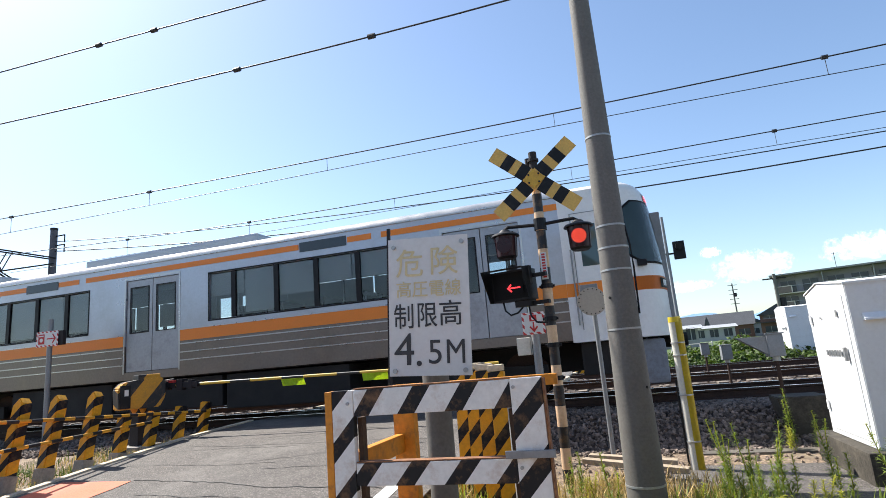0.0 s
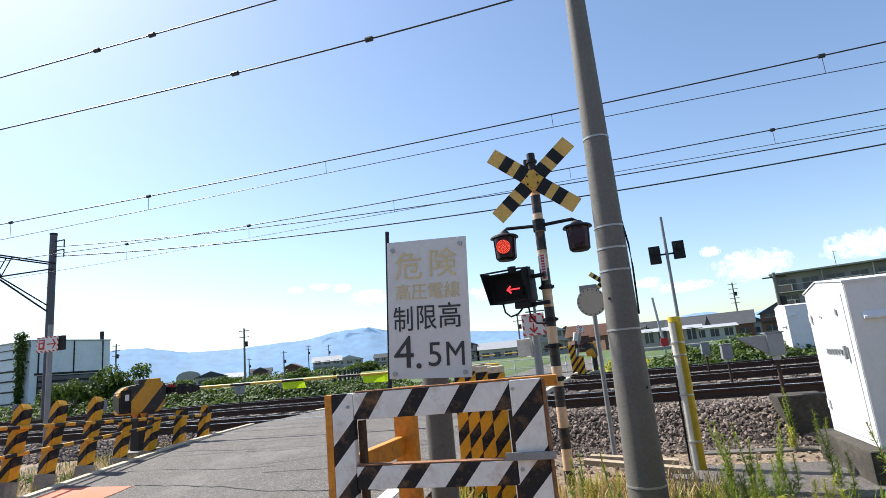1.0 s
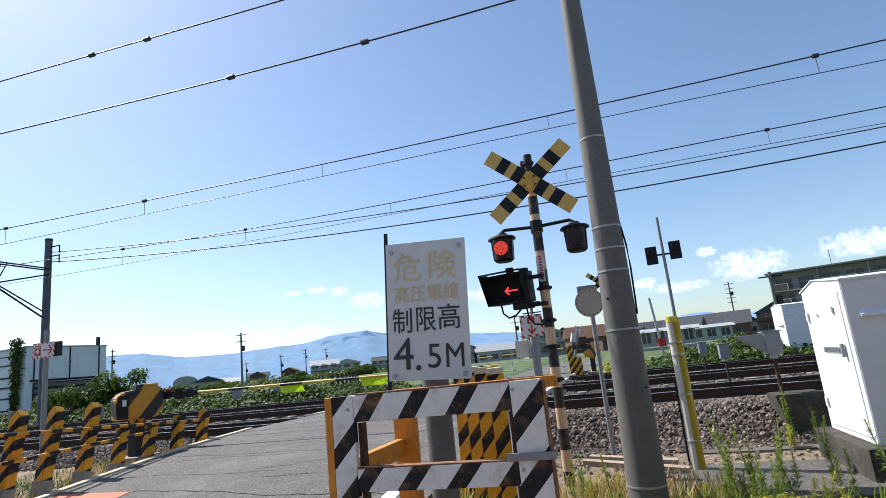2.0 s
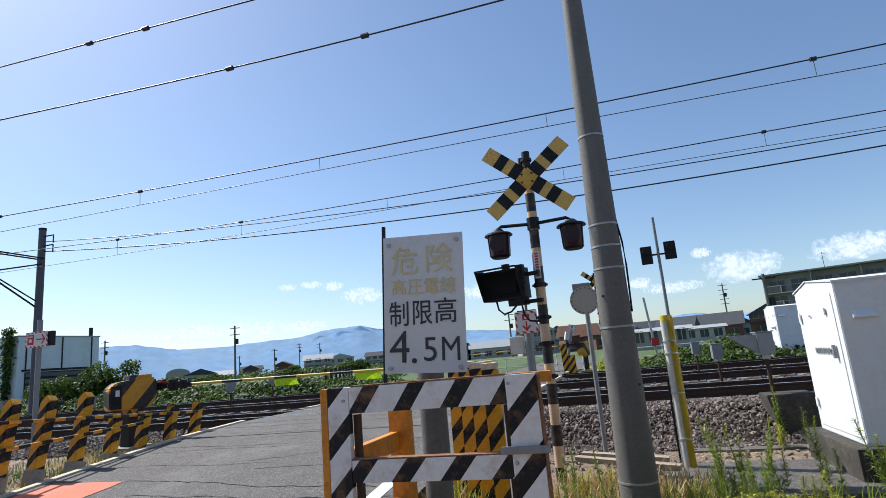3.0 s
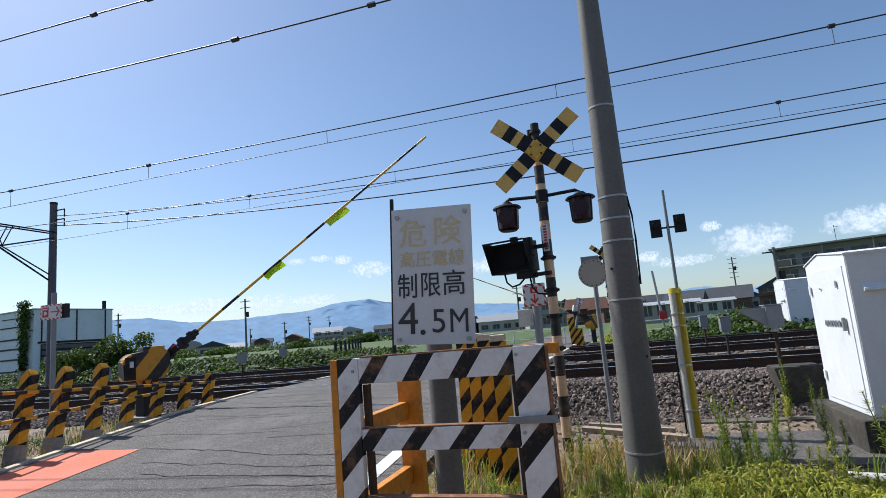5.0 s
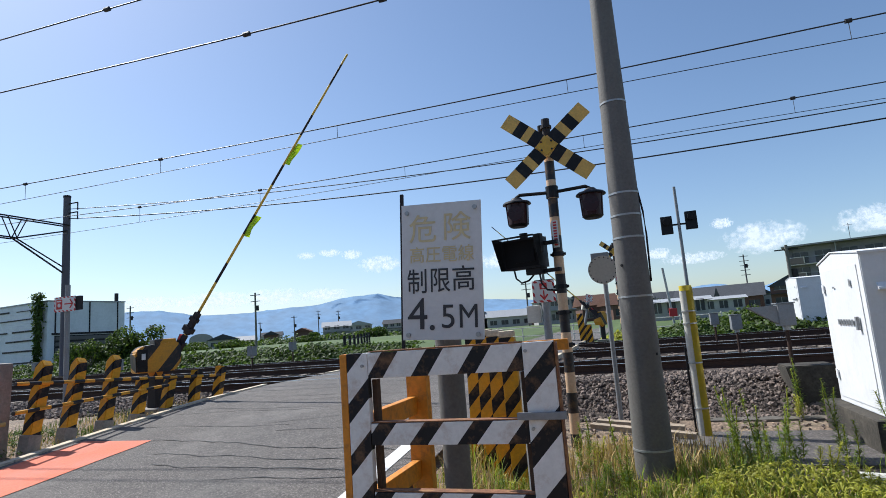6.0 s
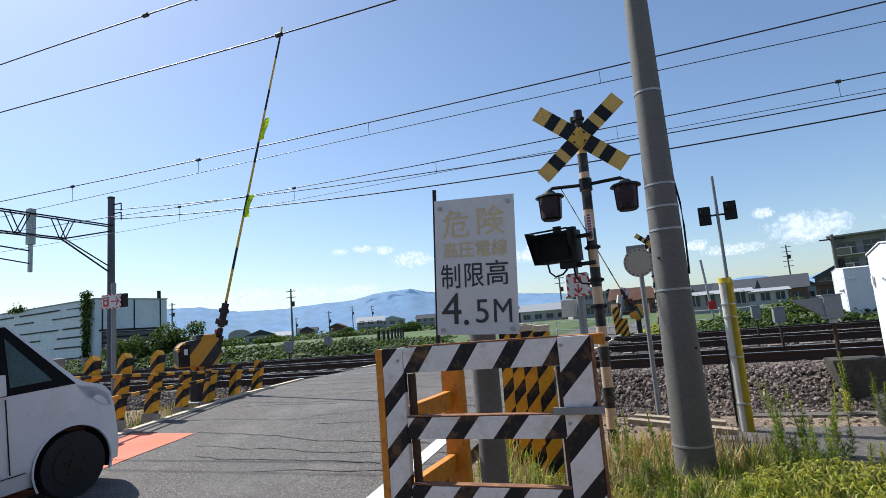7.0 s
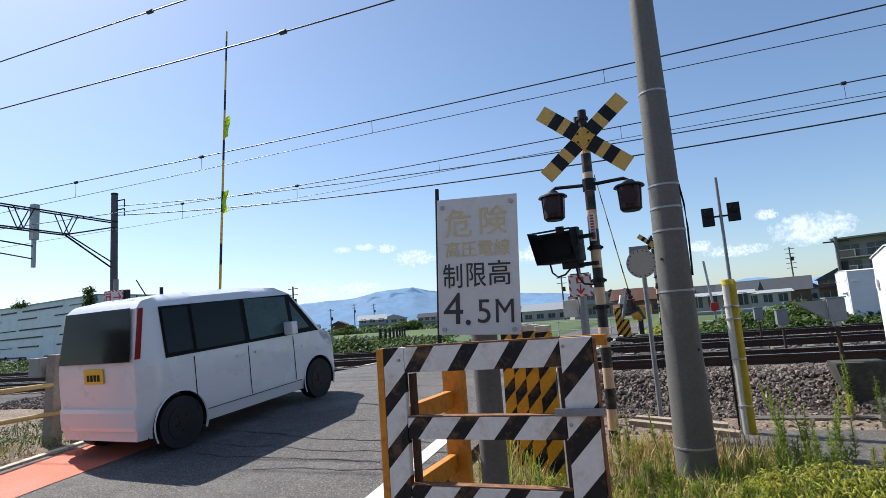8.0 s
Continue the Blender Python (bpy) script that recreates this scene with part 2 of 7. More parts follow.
M["orange_dark"] = mat("dark_brown_steel", (0.07, 0.035, 0.018), 0.8, fine=40, coarse=5, vary=0.4, bump=0.2, dirt=(0.05, 0.03, 0.02), dirt_amount=0.6)
M["orange_steel"] = mat("orange_painted_steel", ORG, 0.55, fine=30, coarse=5, vary=0.2, bump=0.08, dirt=(0.16, 0.07, 0.03), dirt_amount=0.6)
M["hazard"] = mat("yellow_black_stripes", YEL, 0.55, fine=30, coarse=4, vary=0.18, bump=0.08, dirt=(0.2, 0.12, 0.05), dirt_amount=0.4, spec=0.25, stripes=(BLK, (0.9, 0.3, -0.8), 0.222, 0.45, 0.1))
M["hazard_rail"] = mat("yellow_black_rail", YEL, 0.55, vary=0.18, bump=0.08, dirt=(0.2, 0.12, 0.05), stripes=(BLK, (0, 1, 0), 0.30, 0.5, 0.1))
M["hazard_buck"] = mat("crossbuck_yellow", (0.68, 0.42, 0.1), 0.5, vary=0.14, bump=0.04, dirt=(0.35, 0.2, 0.08))
M["hazard_pole"] = mat("pole_bands", (0.66, 0.45, 0.28), 0.5, vary=0.15, bump=0.04, dirt=(0.4, 0.2, 0.06), stripes=(BLK, (0, 0, 1), 0.45, 0.5, 0.294))
M["arm_stripes"] = mat("arm_stripes", (0.66, 0.44, 0.06), 0.5, vary=0.1, bump=0.02, stripes=(BLK, (1, 0, 0), 1.0, 0.4, 0.55))
M["lime"] = mat("lime_flag", (0.62, 0.78, 0.05), 0.6, vary=0.12, bump=0.1, through_light=0.4)
M["yellow_tube"] = mat("yellow_cover", (0.68, 0.52, 0.03), 0.45, vary=0.12, bump=0.03, dirt=(0.4, 0.33, 0.15))
M["pvc"] = mat("weathered_white_pipe", (0.62, 0.60, 0.53), 0.5, vary=0.12, bump=0.03, dirt=(0.35, 0.32, 0.26))
M["cabinet_white"] = mat("white_cabinet_paint", (0.76, 0.77, 0.78), 0.45, fine=25, coarse=1.8, vary=0.05, bump=0.02, dirt=(0.55, 0.53, 0.5), dirt_amount=0.3)
M["plank"] = mat("weathered_timber", (0.4, 0.32, 0.23), 0.85, fine=30, coarse=4, vary=0.3, bump=0.3, dirt=(0.2, 0.15, 0.1))
M["red"] = mat("red_paint", (0.5, 0.03, 0.03), 0.5, vary=0.1, bump=0)
M["disc_beige"] = mat("beige_disc", (0.44, 0.4, 0.34), 0.55, vary=0.1, bump=0.02)
M["leaf"] = mat("green_leaf", (0.072, 0.118, 0.02), 0.55, fine=8, coarse=0.8, vary=0.35, bump=0, island=0.5, spec=0.3, through_light=0.35)
M["weed_leaf"] = mat("weed_leaf", (0.19, 0.26, 0.045), 0.55, fine=8, coarse=0.8, vary=0.3, bump=0, island=0.45, spec=0.3, through_light=0.5)
M["leaf_yellow"] = mat("yellow_green_leaf", (0.42, 0.42, 0.07), 0.55, fine=8, coarse=0.8, vary=0.3, bump=0, island=0.4, spec=0.3, through_light=0.45)
M["dry"] = mat("dry_grass", (0.46, 0.34, 0.16), 0.8, fine=8, vary=0.3, bump=0, island=0.45, spec=0.2, through_light=0.25)
M["red_on"] = glow_mat("lit_red_lamp", (0.5, 0.012, 0.012), 0.34)
M["red_point"] = glow_mat("lit_lamp_points", (1.0, 0.17, 0.06), 0.6)
M["red_arrow"] = glow_mat("lit_red_arrow", (1.0, 0.04, 0.05), 0.9)

# ---------------------------------------------------------------- ground, road, tracks
RAIL = 0.72
ROAD_L, ROAD_R = -7.0, -1.85
TRACKS = (10.85, 15.1, 19.6)


def lerp_table(v, table):
    for (a, za), (b, zb) in zip(table, table[1:]):
        if v <= b:
            w = max(0.0, (v - a) / (b - a))
            return za + (zb - za) * w
    return table[-1][1]


def road_z(y):
    return lerp_table(y, [(-60, 0.0), (-2, 0.02), (1, 0.08), (3, 0.22), (4.5, 0.36), (6, 0.5), (7, 0.59), (8.1, 0.665), (9.6, 0.715), (21.5, 0.715), (26, 0.55), (34, 0.35), (60, 0.5)])


def ground_z(x, y):
    bed = lerp_table(y, [(8.3, 0.0), (9.1, 1.0), (21.6, 1.0), (23.2, 0.0)])
    side = 0.12 if x > -4 else lerp_table(y, [(0, 0.12), (5, 0.40), (8, 0.48)])
    base = lerp_table(y, [(0, side), (9, side), (23, 0.35), (35, 0.4), (70, 0.95), (400, 1.1)]) if y < 60 else lerp_table(y, [(60, 0.8), (90, 1.0), (400, 1.1)])
    z = base * (1 - bed) + 0.53 * bed
    if x < -45:
        z = max(z, lerp_table(-x, [(45, z), (120, 1.0)]))
    # the verge falls off from the road
    d = max(ROAD_L - x, x - ROAD_R, 0)
    if y < 60:
        w = max(0.0, 1 - d / (0.55 if x < -4 else 0.8))
        z = z * (1 - w) + (road_z(y) - 0.05) * w
    if d > 0.3 and y < 40:
        z += 0.03 * noise.noise((x * 0.9, y * 0.9, 0)) + 0.015 * noise.noise((x * 3, y * 3, 4))
    return z


def axis(lo, hi, step, far, grow=1.25):
    mid = list(np.arange(lo, hi + step / 2, step))
    up, dn, s = [hi], [lo], step
    while up[-1] < far:
        s *= grow
        up.append(up[-1] + s)
        dn.append(dn[-1] - s)
    return dn[:0:-1] + mid + up[1:]


def make_ground():
    xs, ys = axis(-14, 7, 0.25, 4600), axis(-2, 24, 0.25, 4600)
    me = bpy.data.meshes.new("ground")
    verts = [(x, y, ground_z(x, y)) for y in ys for x in xs]
    n = len(xs)
    faces = [(j * n + i, j * n + i + 1, (j + 1) * n + i + 1, (j + 1) * n + i) for j in range(len(ys) - 1) for i in range(n - 1)]
    me.from_pydata(verts, [], faces)
    for m in ("soil", "field", "ballast_bed"):
        me.materials.append(M[m])
    for p in me.polygons:
        y, x = p.center.y, p.center.x
        p.material_index = 2 if 8.35 < y < 22.2 else (1 if y > 22.2 or x < -25 or y < -6 or x > 12 else 0)
        p.use_smooth = True
    tagged(new("ground", me), "dry trackside soil with rice fields beyond the tracks", "ground", kind="structure")


make_ground()


def strip(name, x0, x1, y0, y1, lift, material, label, step=0.4, cols=12, parent=None, wander=0.0):
    """A sheet that follows the road's rise."""
    bm = bmesh.new()
    n = max(2, int((y1 - y0) / step))
    rows = []
    for j in range(n + 1):
        y = y0 + (y1 - y0) * j / n
        row = []
        for i in range(cols + 1):
            x = x0 + (x1 - x0) * i / cols
            dx = wander * noise.noise((x, y * 2.0, 7)) if i in (0, cols) else 0
            row.append(bm.verts.new((x + dx, y, road_z(y) + lift)))
        rows.append(row)
    for a, b in zip(rows, rows[1:]):
        for i in range(cols):
            bm.faces.new((a[i], a[i + 1], b[i + 1], b[i]))
    ob = part(name, bm, material, parent, smooth=True)
    if parent is None:
        tagged(ob, label, name, kind="structure")
    return ob


road = strip("road", ROAD_L, ROAD_R, -60, 62, 0.0, M["asphalt"], "worn grey asphalt road that climbs to the level crossing", cols=14)
far_road = strip("road", -60, 60, 30.0, 33.0, 0.05, M["asphalt"], "asphalt side road beyond the tracks", cols=40)

# unseen walls added to cut sky fill; houses there show only in reflections
for x0, x1 in ((-32.0, -8.2), (-0.8, 26.0)):
    bm = boxes((x0, x1, -10.3, -10.0, -0.2, 4.6), (x0 - 0.3, x1 + 0.3, -10.6, -9.6, 4.602, 4.8))
    tagged(part("wall_south", bm, M["unseen_wall"]), "plain brown house walls out of view, cutting the sky light from behind", "wall", kind="structure")
# unseen wall, added only to darken the white cabinet's long side
tagged(part("wall_east", boxes((3.7, 4.0, -9.9, 4.4, -0.2, 3.2), (3.6, 4.1, -9.95, 4.45, 3.202, 3.32)), M["unseen_wall"]), "plain brown wall added out of view to shade the cabinet", "wall", kind="structure")

# paint and cracks on the road
strip("orange_marking", -6.85, -5.75, -14, 5.55, 0.006, M["orange_paint"], "", step=0.25, cols=6, parent=road, wander=0.03)
strip("white_edge_line", -2.32, -2.17, -14, 5.7, 0.005, M["white_paint"], "", step=0.25, cols=2, parent=road)


def crack(x0, x1, y0, slope, seed, width=0.012):
    bm = bmesh.new()
    rnd = random.Random(seed)
    n = int((x1 - x0) / 0.12)
    prev = None
    y = y0
    for i in range(n + 1):
        x = x0 + (x1 - x0) * i / n
        y += slope * 0.12 + rnd.uniform(-0.035, 0.035)
        w = width * rnd.uniform(0.5, 1.4)
        cur = (bm.verts.new((x, y - w, road_z(y) + 0.004)), bm.verts.new((x, y + w, road_z(y) + 0.004)))
        if prev:
            bm.faces.new((prev[0], cur[0], cur[1], prev[1]))
        prev = cur
    part("crack", bm, M["crack"], road)


for args in ((-5.75, -1.95, 5.62, -0.14, 1, 0.011), (-6.6, -4.4, 6.85, 0.04, 2, 0.007), (-4.9, -2.6, 4.75, -0.10, 3, 0.010), (-5.6, -3.0, 7.6, 0.1, 4, 0.006), (-4.5, -2.4, 6.2, 0.3, 5, 0.006), (-6.8, -2.0, 8.75, 0.0, 6, 0.010), (-6.5, -4.2, 6.2, 0.06, 8, 0.006), (-3.6, -2.2, 6.9, -0.5, 9, 0.005), (-5.2, -1.95, 5.05, -0.06, 11, 0.008), (-6.7, -2.2, 7.2, 0.02, 12, 0.006), (-6.2, -3.4, 8.1, -0.05, 13, 0.006), (-4.2, -2.0, 5.9, 0.12, 14, 0.007), (-3.8, -2.0, 4.3, -0.05, 15, 0.009)):
    crack(*args)

# kerbs of the crossing, stone by stone
kerb_l = tagged(new("kerb"), "weathered pale concrete kerb along the road edge", "kerb", kind="structure")
kerb_r = tagged(new("kerb"), "weathered pale concrete kerb along the crossing", "kerb", kind="structure")
kerb_mesh = finish("kerb_stone", boxes((-0.06, 0.06, 0.0, 0.792, -0.16, 0.025), bevel=0.012), M["kerb"])
for y in np.arange(2.4, 21.4, 0.8):
    for holder, x in ((kerb_l, ROAD_L - 0.05), (kerb_r, ROAD_R + 0.05)):
        if holder is kerb_r and y < 8.6 or any(abs(y + 0.4 - c) < 0.95 for c in TRACKS):
            continue
        st = new("kerb_stone", kerb_mesh)
        st.parent = holder
        rise = math.degrees(math.atan2(road_z(y + 0.8) - road_z(y), 0.8))
        st.matrix_basis = pose(x + random.uniform(-0.012, 0.012), y, road_z(y), rise, 0, random.uniform(-0.8, 0.8))


def rail_mesh(length):
    bm = bmesh.new()
    prof = [(-0.06, -0.15), (0.06, -0.15), (0.06, -0.138), (0.01, -0.12), (0.01, -0.04), (0.032, -0.03), (0.032, -0.004), (-0.032, -0.004), (-0.032, -0.03), (-0.01, -0.04), (-0.01, -0.12), (-0.06, -0.138)]
    prism(bm, prof, "x", -length * 0.7, length * 0.3)
    return finish("rail", bm, M["rail"])


def make_track(yc):
    t = empty("railway_track", pose(0, yc, RAIL), "railway track with rusty rails and shiny running tops on ballast", "railway track", "parallel tracks")
    for s in (-1, 1):
        r = new("rail", RAIL_ME)
        r.parent, r.matrix_basis = t, pose(0, s * 0.5665, 0)
        h = new("rail_head", HEAD_ME)
        h.parent, h.matrix_basis = r, pose(0, 0, 0)
    for x in np.arange(-42, 16, 0.62):
        if ROAD_L - 0.1 < x < ROAD_R + 0.1:
            continue
        sl = new("sleeper", SLEEPER_ME)
        sl.parent, sl.matrix_basis = t, pose(x, random.uniform(-0.02, 0.02), -0.2)
    # crossing panels between and beside the rails
    for y0, y1 in ((-0.95, -0.62), (-0.49, 0.49), (0.62, 0.95)):
        part("crossing_panel", boxes((ROAD_L + 0.05, ROAD_R - 0.05, y0, y1, -0.18, -0.002), bevel=0.01), M["asphalt"], t, "rubber and asphalt crossing panel")


RAIL_ME = rail_mesh(600)
HEAD_ME = finish("rail_head", boxes((-420, 180, -0.030, 0.030, -0.004, 0.0)), M["rail_top"])
SLEEPER_ME = finish("sleeper", boxes((-0.11, 0.11, -1.0, 1.0, -0.1, 0.045), bevel=0.02), M["sleeper"])
for yc in TRACKS:
    make_track(yc)


def scatter_stones(name, count, x0, x1, y0, y1, size, label, seed, skip=None, lift=0.0):
    """Broken stones, each a squashed rough octahedron, joined into one mesh."""
    rng = np.random.default_rng(seed)
    base = np.array([(1, 0, 0), (-1, 0, 0), (0, 1, 0), (0, -1, 0), (0, 0, 1), (0, 0, -1), (.6, .6, .5), (-.6, .5, .55), (.5, -.65, .5), (-.55, -.55, .5)], float)
    fs = [(4, 6, 7), (4, 7, 9), (4, 9, 8), (4, 8, 6), (6, 0, 2), (6, 2, 7), (7, 2, 1), (7, 1, 9), (9, 1, 3), (9, 3, 8), (8, 3, 0), (8, 0, 6), (5, 2, 0), (5, 1, 2), (5, 3, 1), (5, 0, 3)]
    verts, faces = [], []
    for _ in range(count):
        x, y = rng.uniform(x0, x1), rng.uniform(y0, y1)
        if skip and skip(x, y):
            continue
        s = size * rng.uniform(0.55, 1.35)
        a = rng.uniform(0, 6.283, 3)
        R3 = np.array(Euler(a).to_matrix())
        p = (base * rng.uniform(0.65, 1.15, (10, 1)) * s * rng.uniform(0.6, 1.1, 3)) @ R3.T + (x, y, ground_z(x, y) + s * 0.35 + lift)
        k = len(verts)
        verts.extend(map(tuple, p))
        faces.extend((k + i, k + j, k + l) for i, j, l in fs)
    me = bpy.data.meshes.new(name)
    me.from_pydata(verts, [], faces)
    me.materials.append(M["stone"])
    return tagged(new(name, me), label, "ballast", kind="stuff")


def on_road(x, y):
    return ROAD_L - 0.15 < x < ROAD_R + 0.15


def near_rail(x, y):
    return on_road(x, y) or any(abs(abs(y - c) - 0.5665) < 0.09 for c in TRACKS)


scatter_stones("ballast_slope", 11000, -1.6, 4.8, 8.1, 10.25, 0.036, "grey-brown broken ballast stones on the track bank", 3, near_rail)
scatter_stones("ballast_slope", 5500, -14.5, -7.2, 7.6, 10.25, 0.038, "grey-brown broken ballast stones beside the crossing", 4, near_rail)
scatter_stones("ballast", 5200, -20, 8, 10.4, 20.9, 0.05, "broken ballast stones between the rails", 5, near_rail, 0.0)
scatter_stones("loose_stones", 500, -1.2, 5, 6.9, 8.3, 0.03, "loose stones strewn over the trackside path", 6)


# ---------------------------------------------------------------- foliage
def leaf_cloud(count, place, size, seed, aspect=0.6, droop=0.35):
    """Many small bent leaves. place(rng) gives (point, outward direction)."""
    rng = np.random.default_rng(seed)
    verts, faces = [], []
    for _ in range(count):
        p, n = place(rng)
        s = size * rng.uniform(0.55, 1.35)
        d = np.array(n) + rng.normal(0, 0.7, 3)
        d /= np.linalg.norm(d) + 1e-6
        t = np.cross(d, rng.normal(0, 1, 3))
        t /= np.linalg.norm(t) + 1e-6
        w = np.cross(d, t)
        k = len(verts)
        tip = p + t * s - np.array((0, 0, droop * s))
        mid = p + t * s * 0.45
        verts += [tuple(p), tuple(mid + w * s * aspect * 0.5 - d * s * 0.08), tuple(tip), tuple(mid - w * s * aspect * 0.5 - d * s * 0.08), tuple(mid + d * s * 0.04)]
        faces += [(k, k + 1, k + 4), (k + 1, k + 2, k + 4), (k + 2, k + 3, k + 4), (k + 3, k, k + 4)]
    me = bpy.data.meshes.new("leaves")
    me.from_pydata(verts, [], faces)
    return me


def mound(x0, x1, y0, y1, h, base, seed):
    """Leaves over an uneven bank of climbing plants."""
    def place(rng):
        x, y = rng.uniform(x0, x1), rng.uniform(y0, y1)
        edge = min(1.0, 4 * min((x - x0) / (x1 - x0), (x1 - x) / (x1 - x0)) + 0.35) * min(1.0, 3.0 * min((y - y0) / (y1 - y0), (y1 - y) / (y1 - y0)) + 0.25)
        top = h * edge * (0.62 + 0.5 * noise.noise((x * 0.55, y * 0.6, seed)) + 0.22 * noise.noise((x * 1.9, y * 1.9, seed + 9)))
        z = base(x, y) + max(0.03, top) * rng.uniform(0.35, 1.0) ** 0.5
        return np.array((x, y, z)), (0, -0.5, 1.0)
    return place


def thicket(name, x0, x1, y0, y1, h, count, size, label, seed, material="leaf", aspect=0.8):
    me = leaf_cloud(count, mound(x0, x1, y0, y1, h, ground_z, seed), size, seed, aspect)
    me.materials.append(M[material])
    return tagged(new(name, me), label, "plants", kind="stuff")


def shrub(name, x, y, z, rx, ry, rz, count, size, label, seed, category="bush", trunk=None):
    e = empty(name, pose(x, y, z), label, category)
    rng0 = np.random.default_rng(seed)
    lumps = [(rng0.normal(0, 0.45, 3) * (rx, ry, rz * 0.8) + (0, 0, rz * 1.0), rng0.uniform(0.35, 0.6)) for _ in range(9)]

    def place(rng):
        c, k = lumps[rng.integers(len(lumps))]
        d = rng.normal(0, 1, 3)
        d /= np.linalg.norm(d)
        p = c + d * np.array((rx, ry, rz)) * k * rng.uniform(0.55, 1.0)
        p[2] = max(p[2], 0.02)
        return p, d
    me = leaf_cloud(count, place, size, seed, 0.75)
    me.materials.append(M["leaf"])
    c = new("crown", me)
    c.parent = e
    st = bmesh.new()
    for _ in range(7):
        a = rng0.uniform(0, 6.28)
        tube(st, (0.05 * math.cos(a), 0.05 * math.sin(a), -0.1), (rx * 0.6 * math.cos(a), ry * 0.6 * math.sin(a), rz * rng0.uniform(0.7, 1.4)), 0.045 * rz, 0.012, 6)
    part("trunk", st, M["sleeper"], e)
    return e

# ---------------------------------------------------------------- near side: guard, height sign, poles
def make_guard():
    g = empty("steel_guard", pose(-1.009, 2.9, -0.012), "white and black striped steel guard frame, rust-stained, beside the road", "guard rail")
    W, T = 0.59, 0.045
    part("upright", boxes((-W, -W + 0.13, 0, T, 0.12, 1.442), bevel=0.005), M["guard_left"], g)
    part("upright", boxes((W - 0.162, W, 0, T, 0.12, 1.442), bevel=0.005), M["guard_right"], g)
    part("cross_rail", boxes((-W + 0.132, W - 0.164, 0.002, T - 0.002, 1.299, 1.44), bevel=0.005), M["guard_top"], g)
    for z in (0.935, 0.571):
        part("cross_rail", boxes((-W + 0.132, W - 0.164, 0.002, T - 0.002, z, z + 0.117), bevel=0.005), M["guard_low"], g)
    # thin turned-back lips that rust along the top of each rail
    for z in (1.443, 1.054, 0.690):
        part("lip", boxes((-W + 0.135, W - 0.167, 0.006, T + 0.02, z, z + 0.006)), M["rust"], g, "rusty upper lip")
    # orange sides and the back frame that stiffens it
    part("side_flange", boxes((-W - 0.045, -W - 0.002, 0.0, 0.09, 0.12, 1.44), bevel=0.005), M["orange_steel"], g, "orange painted flange")
    part("side_flange", boxes((W + 0.002, W + 0.012, 0.004, 0.07, 0.12, 1.435), bevel=0.003), M["rust"], g, "rusty flange")
    for x in (-W + 0.131, W - 0.19):
        part("inner_flange", boxes((x, x + 0.028, T + 0.002, 0.1, 0.15, 1.29), bevel=0.003), M["orange_dark"], g, "dark brown inner flange")
    for z in (0.98, 0.55):
        part("side_rail", boxes((-W + 0.02, -W + 0.075, 0.102, 0.86, z - 0.01, z + 0.11), bevel=0.006), M["orange_steel"], g, "orange painted rail")
    part("back_post", boxes((-W + 0.0, -W + 0.15, 0.862, 0.95, 0.1, 1.42), bevel=0.008), M["orange_steel"], g, "orange painted post")
    part("top_rail", boxes((-W + 0.02, W - 0.02, 0.862, 0.92, 1.35, 1.42), bevel=0.006), M["orange_steel"], g, "orange painted rail")
    for x, z in ((-W + 0.1, 1.37), (W - 0.145, 1.40), (W - 0.14, 1.01)):
        part("bolt", tubes(((x, -0.012, z), (x, 0.004, z), 0.009), n=8), M["galv"], g)
    part("clamp_bar", boxes((0.375, 0.625, -0.022, -0.003, 1.055, 1.092), bevel=0.004), M["steel_grey"], g, "grey steel clamp bar")
    return g


make_guard()


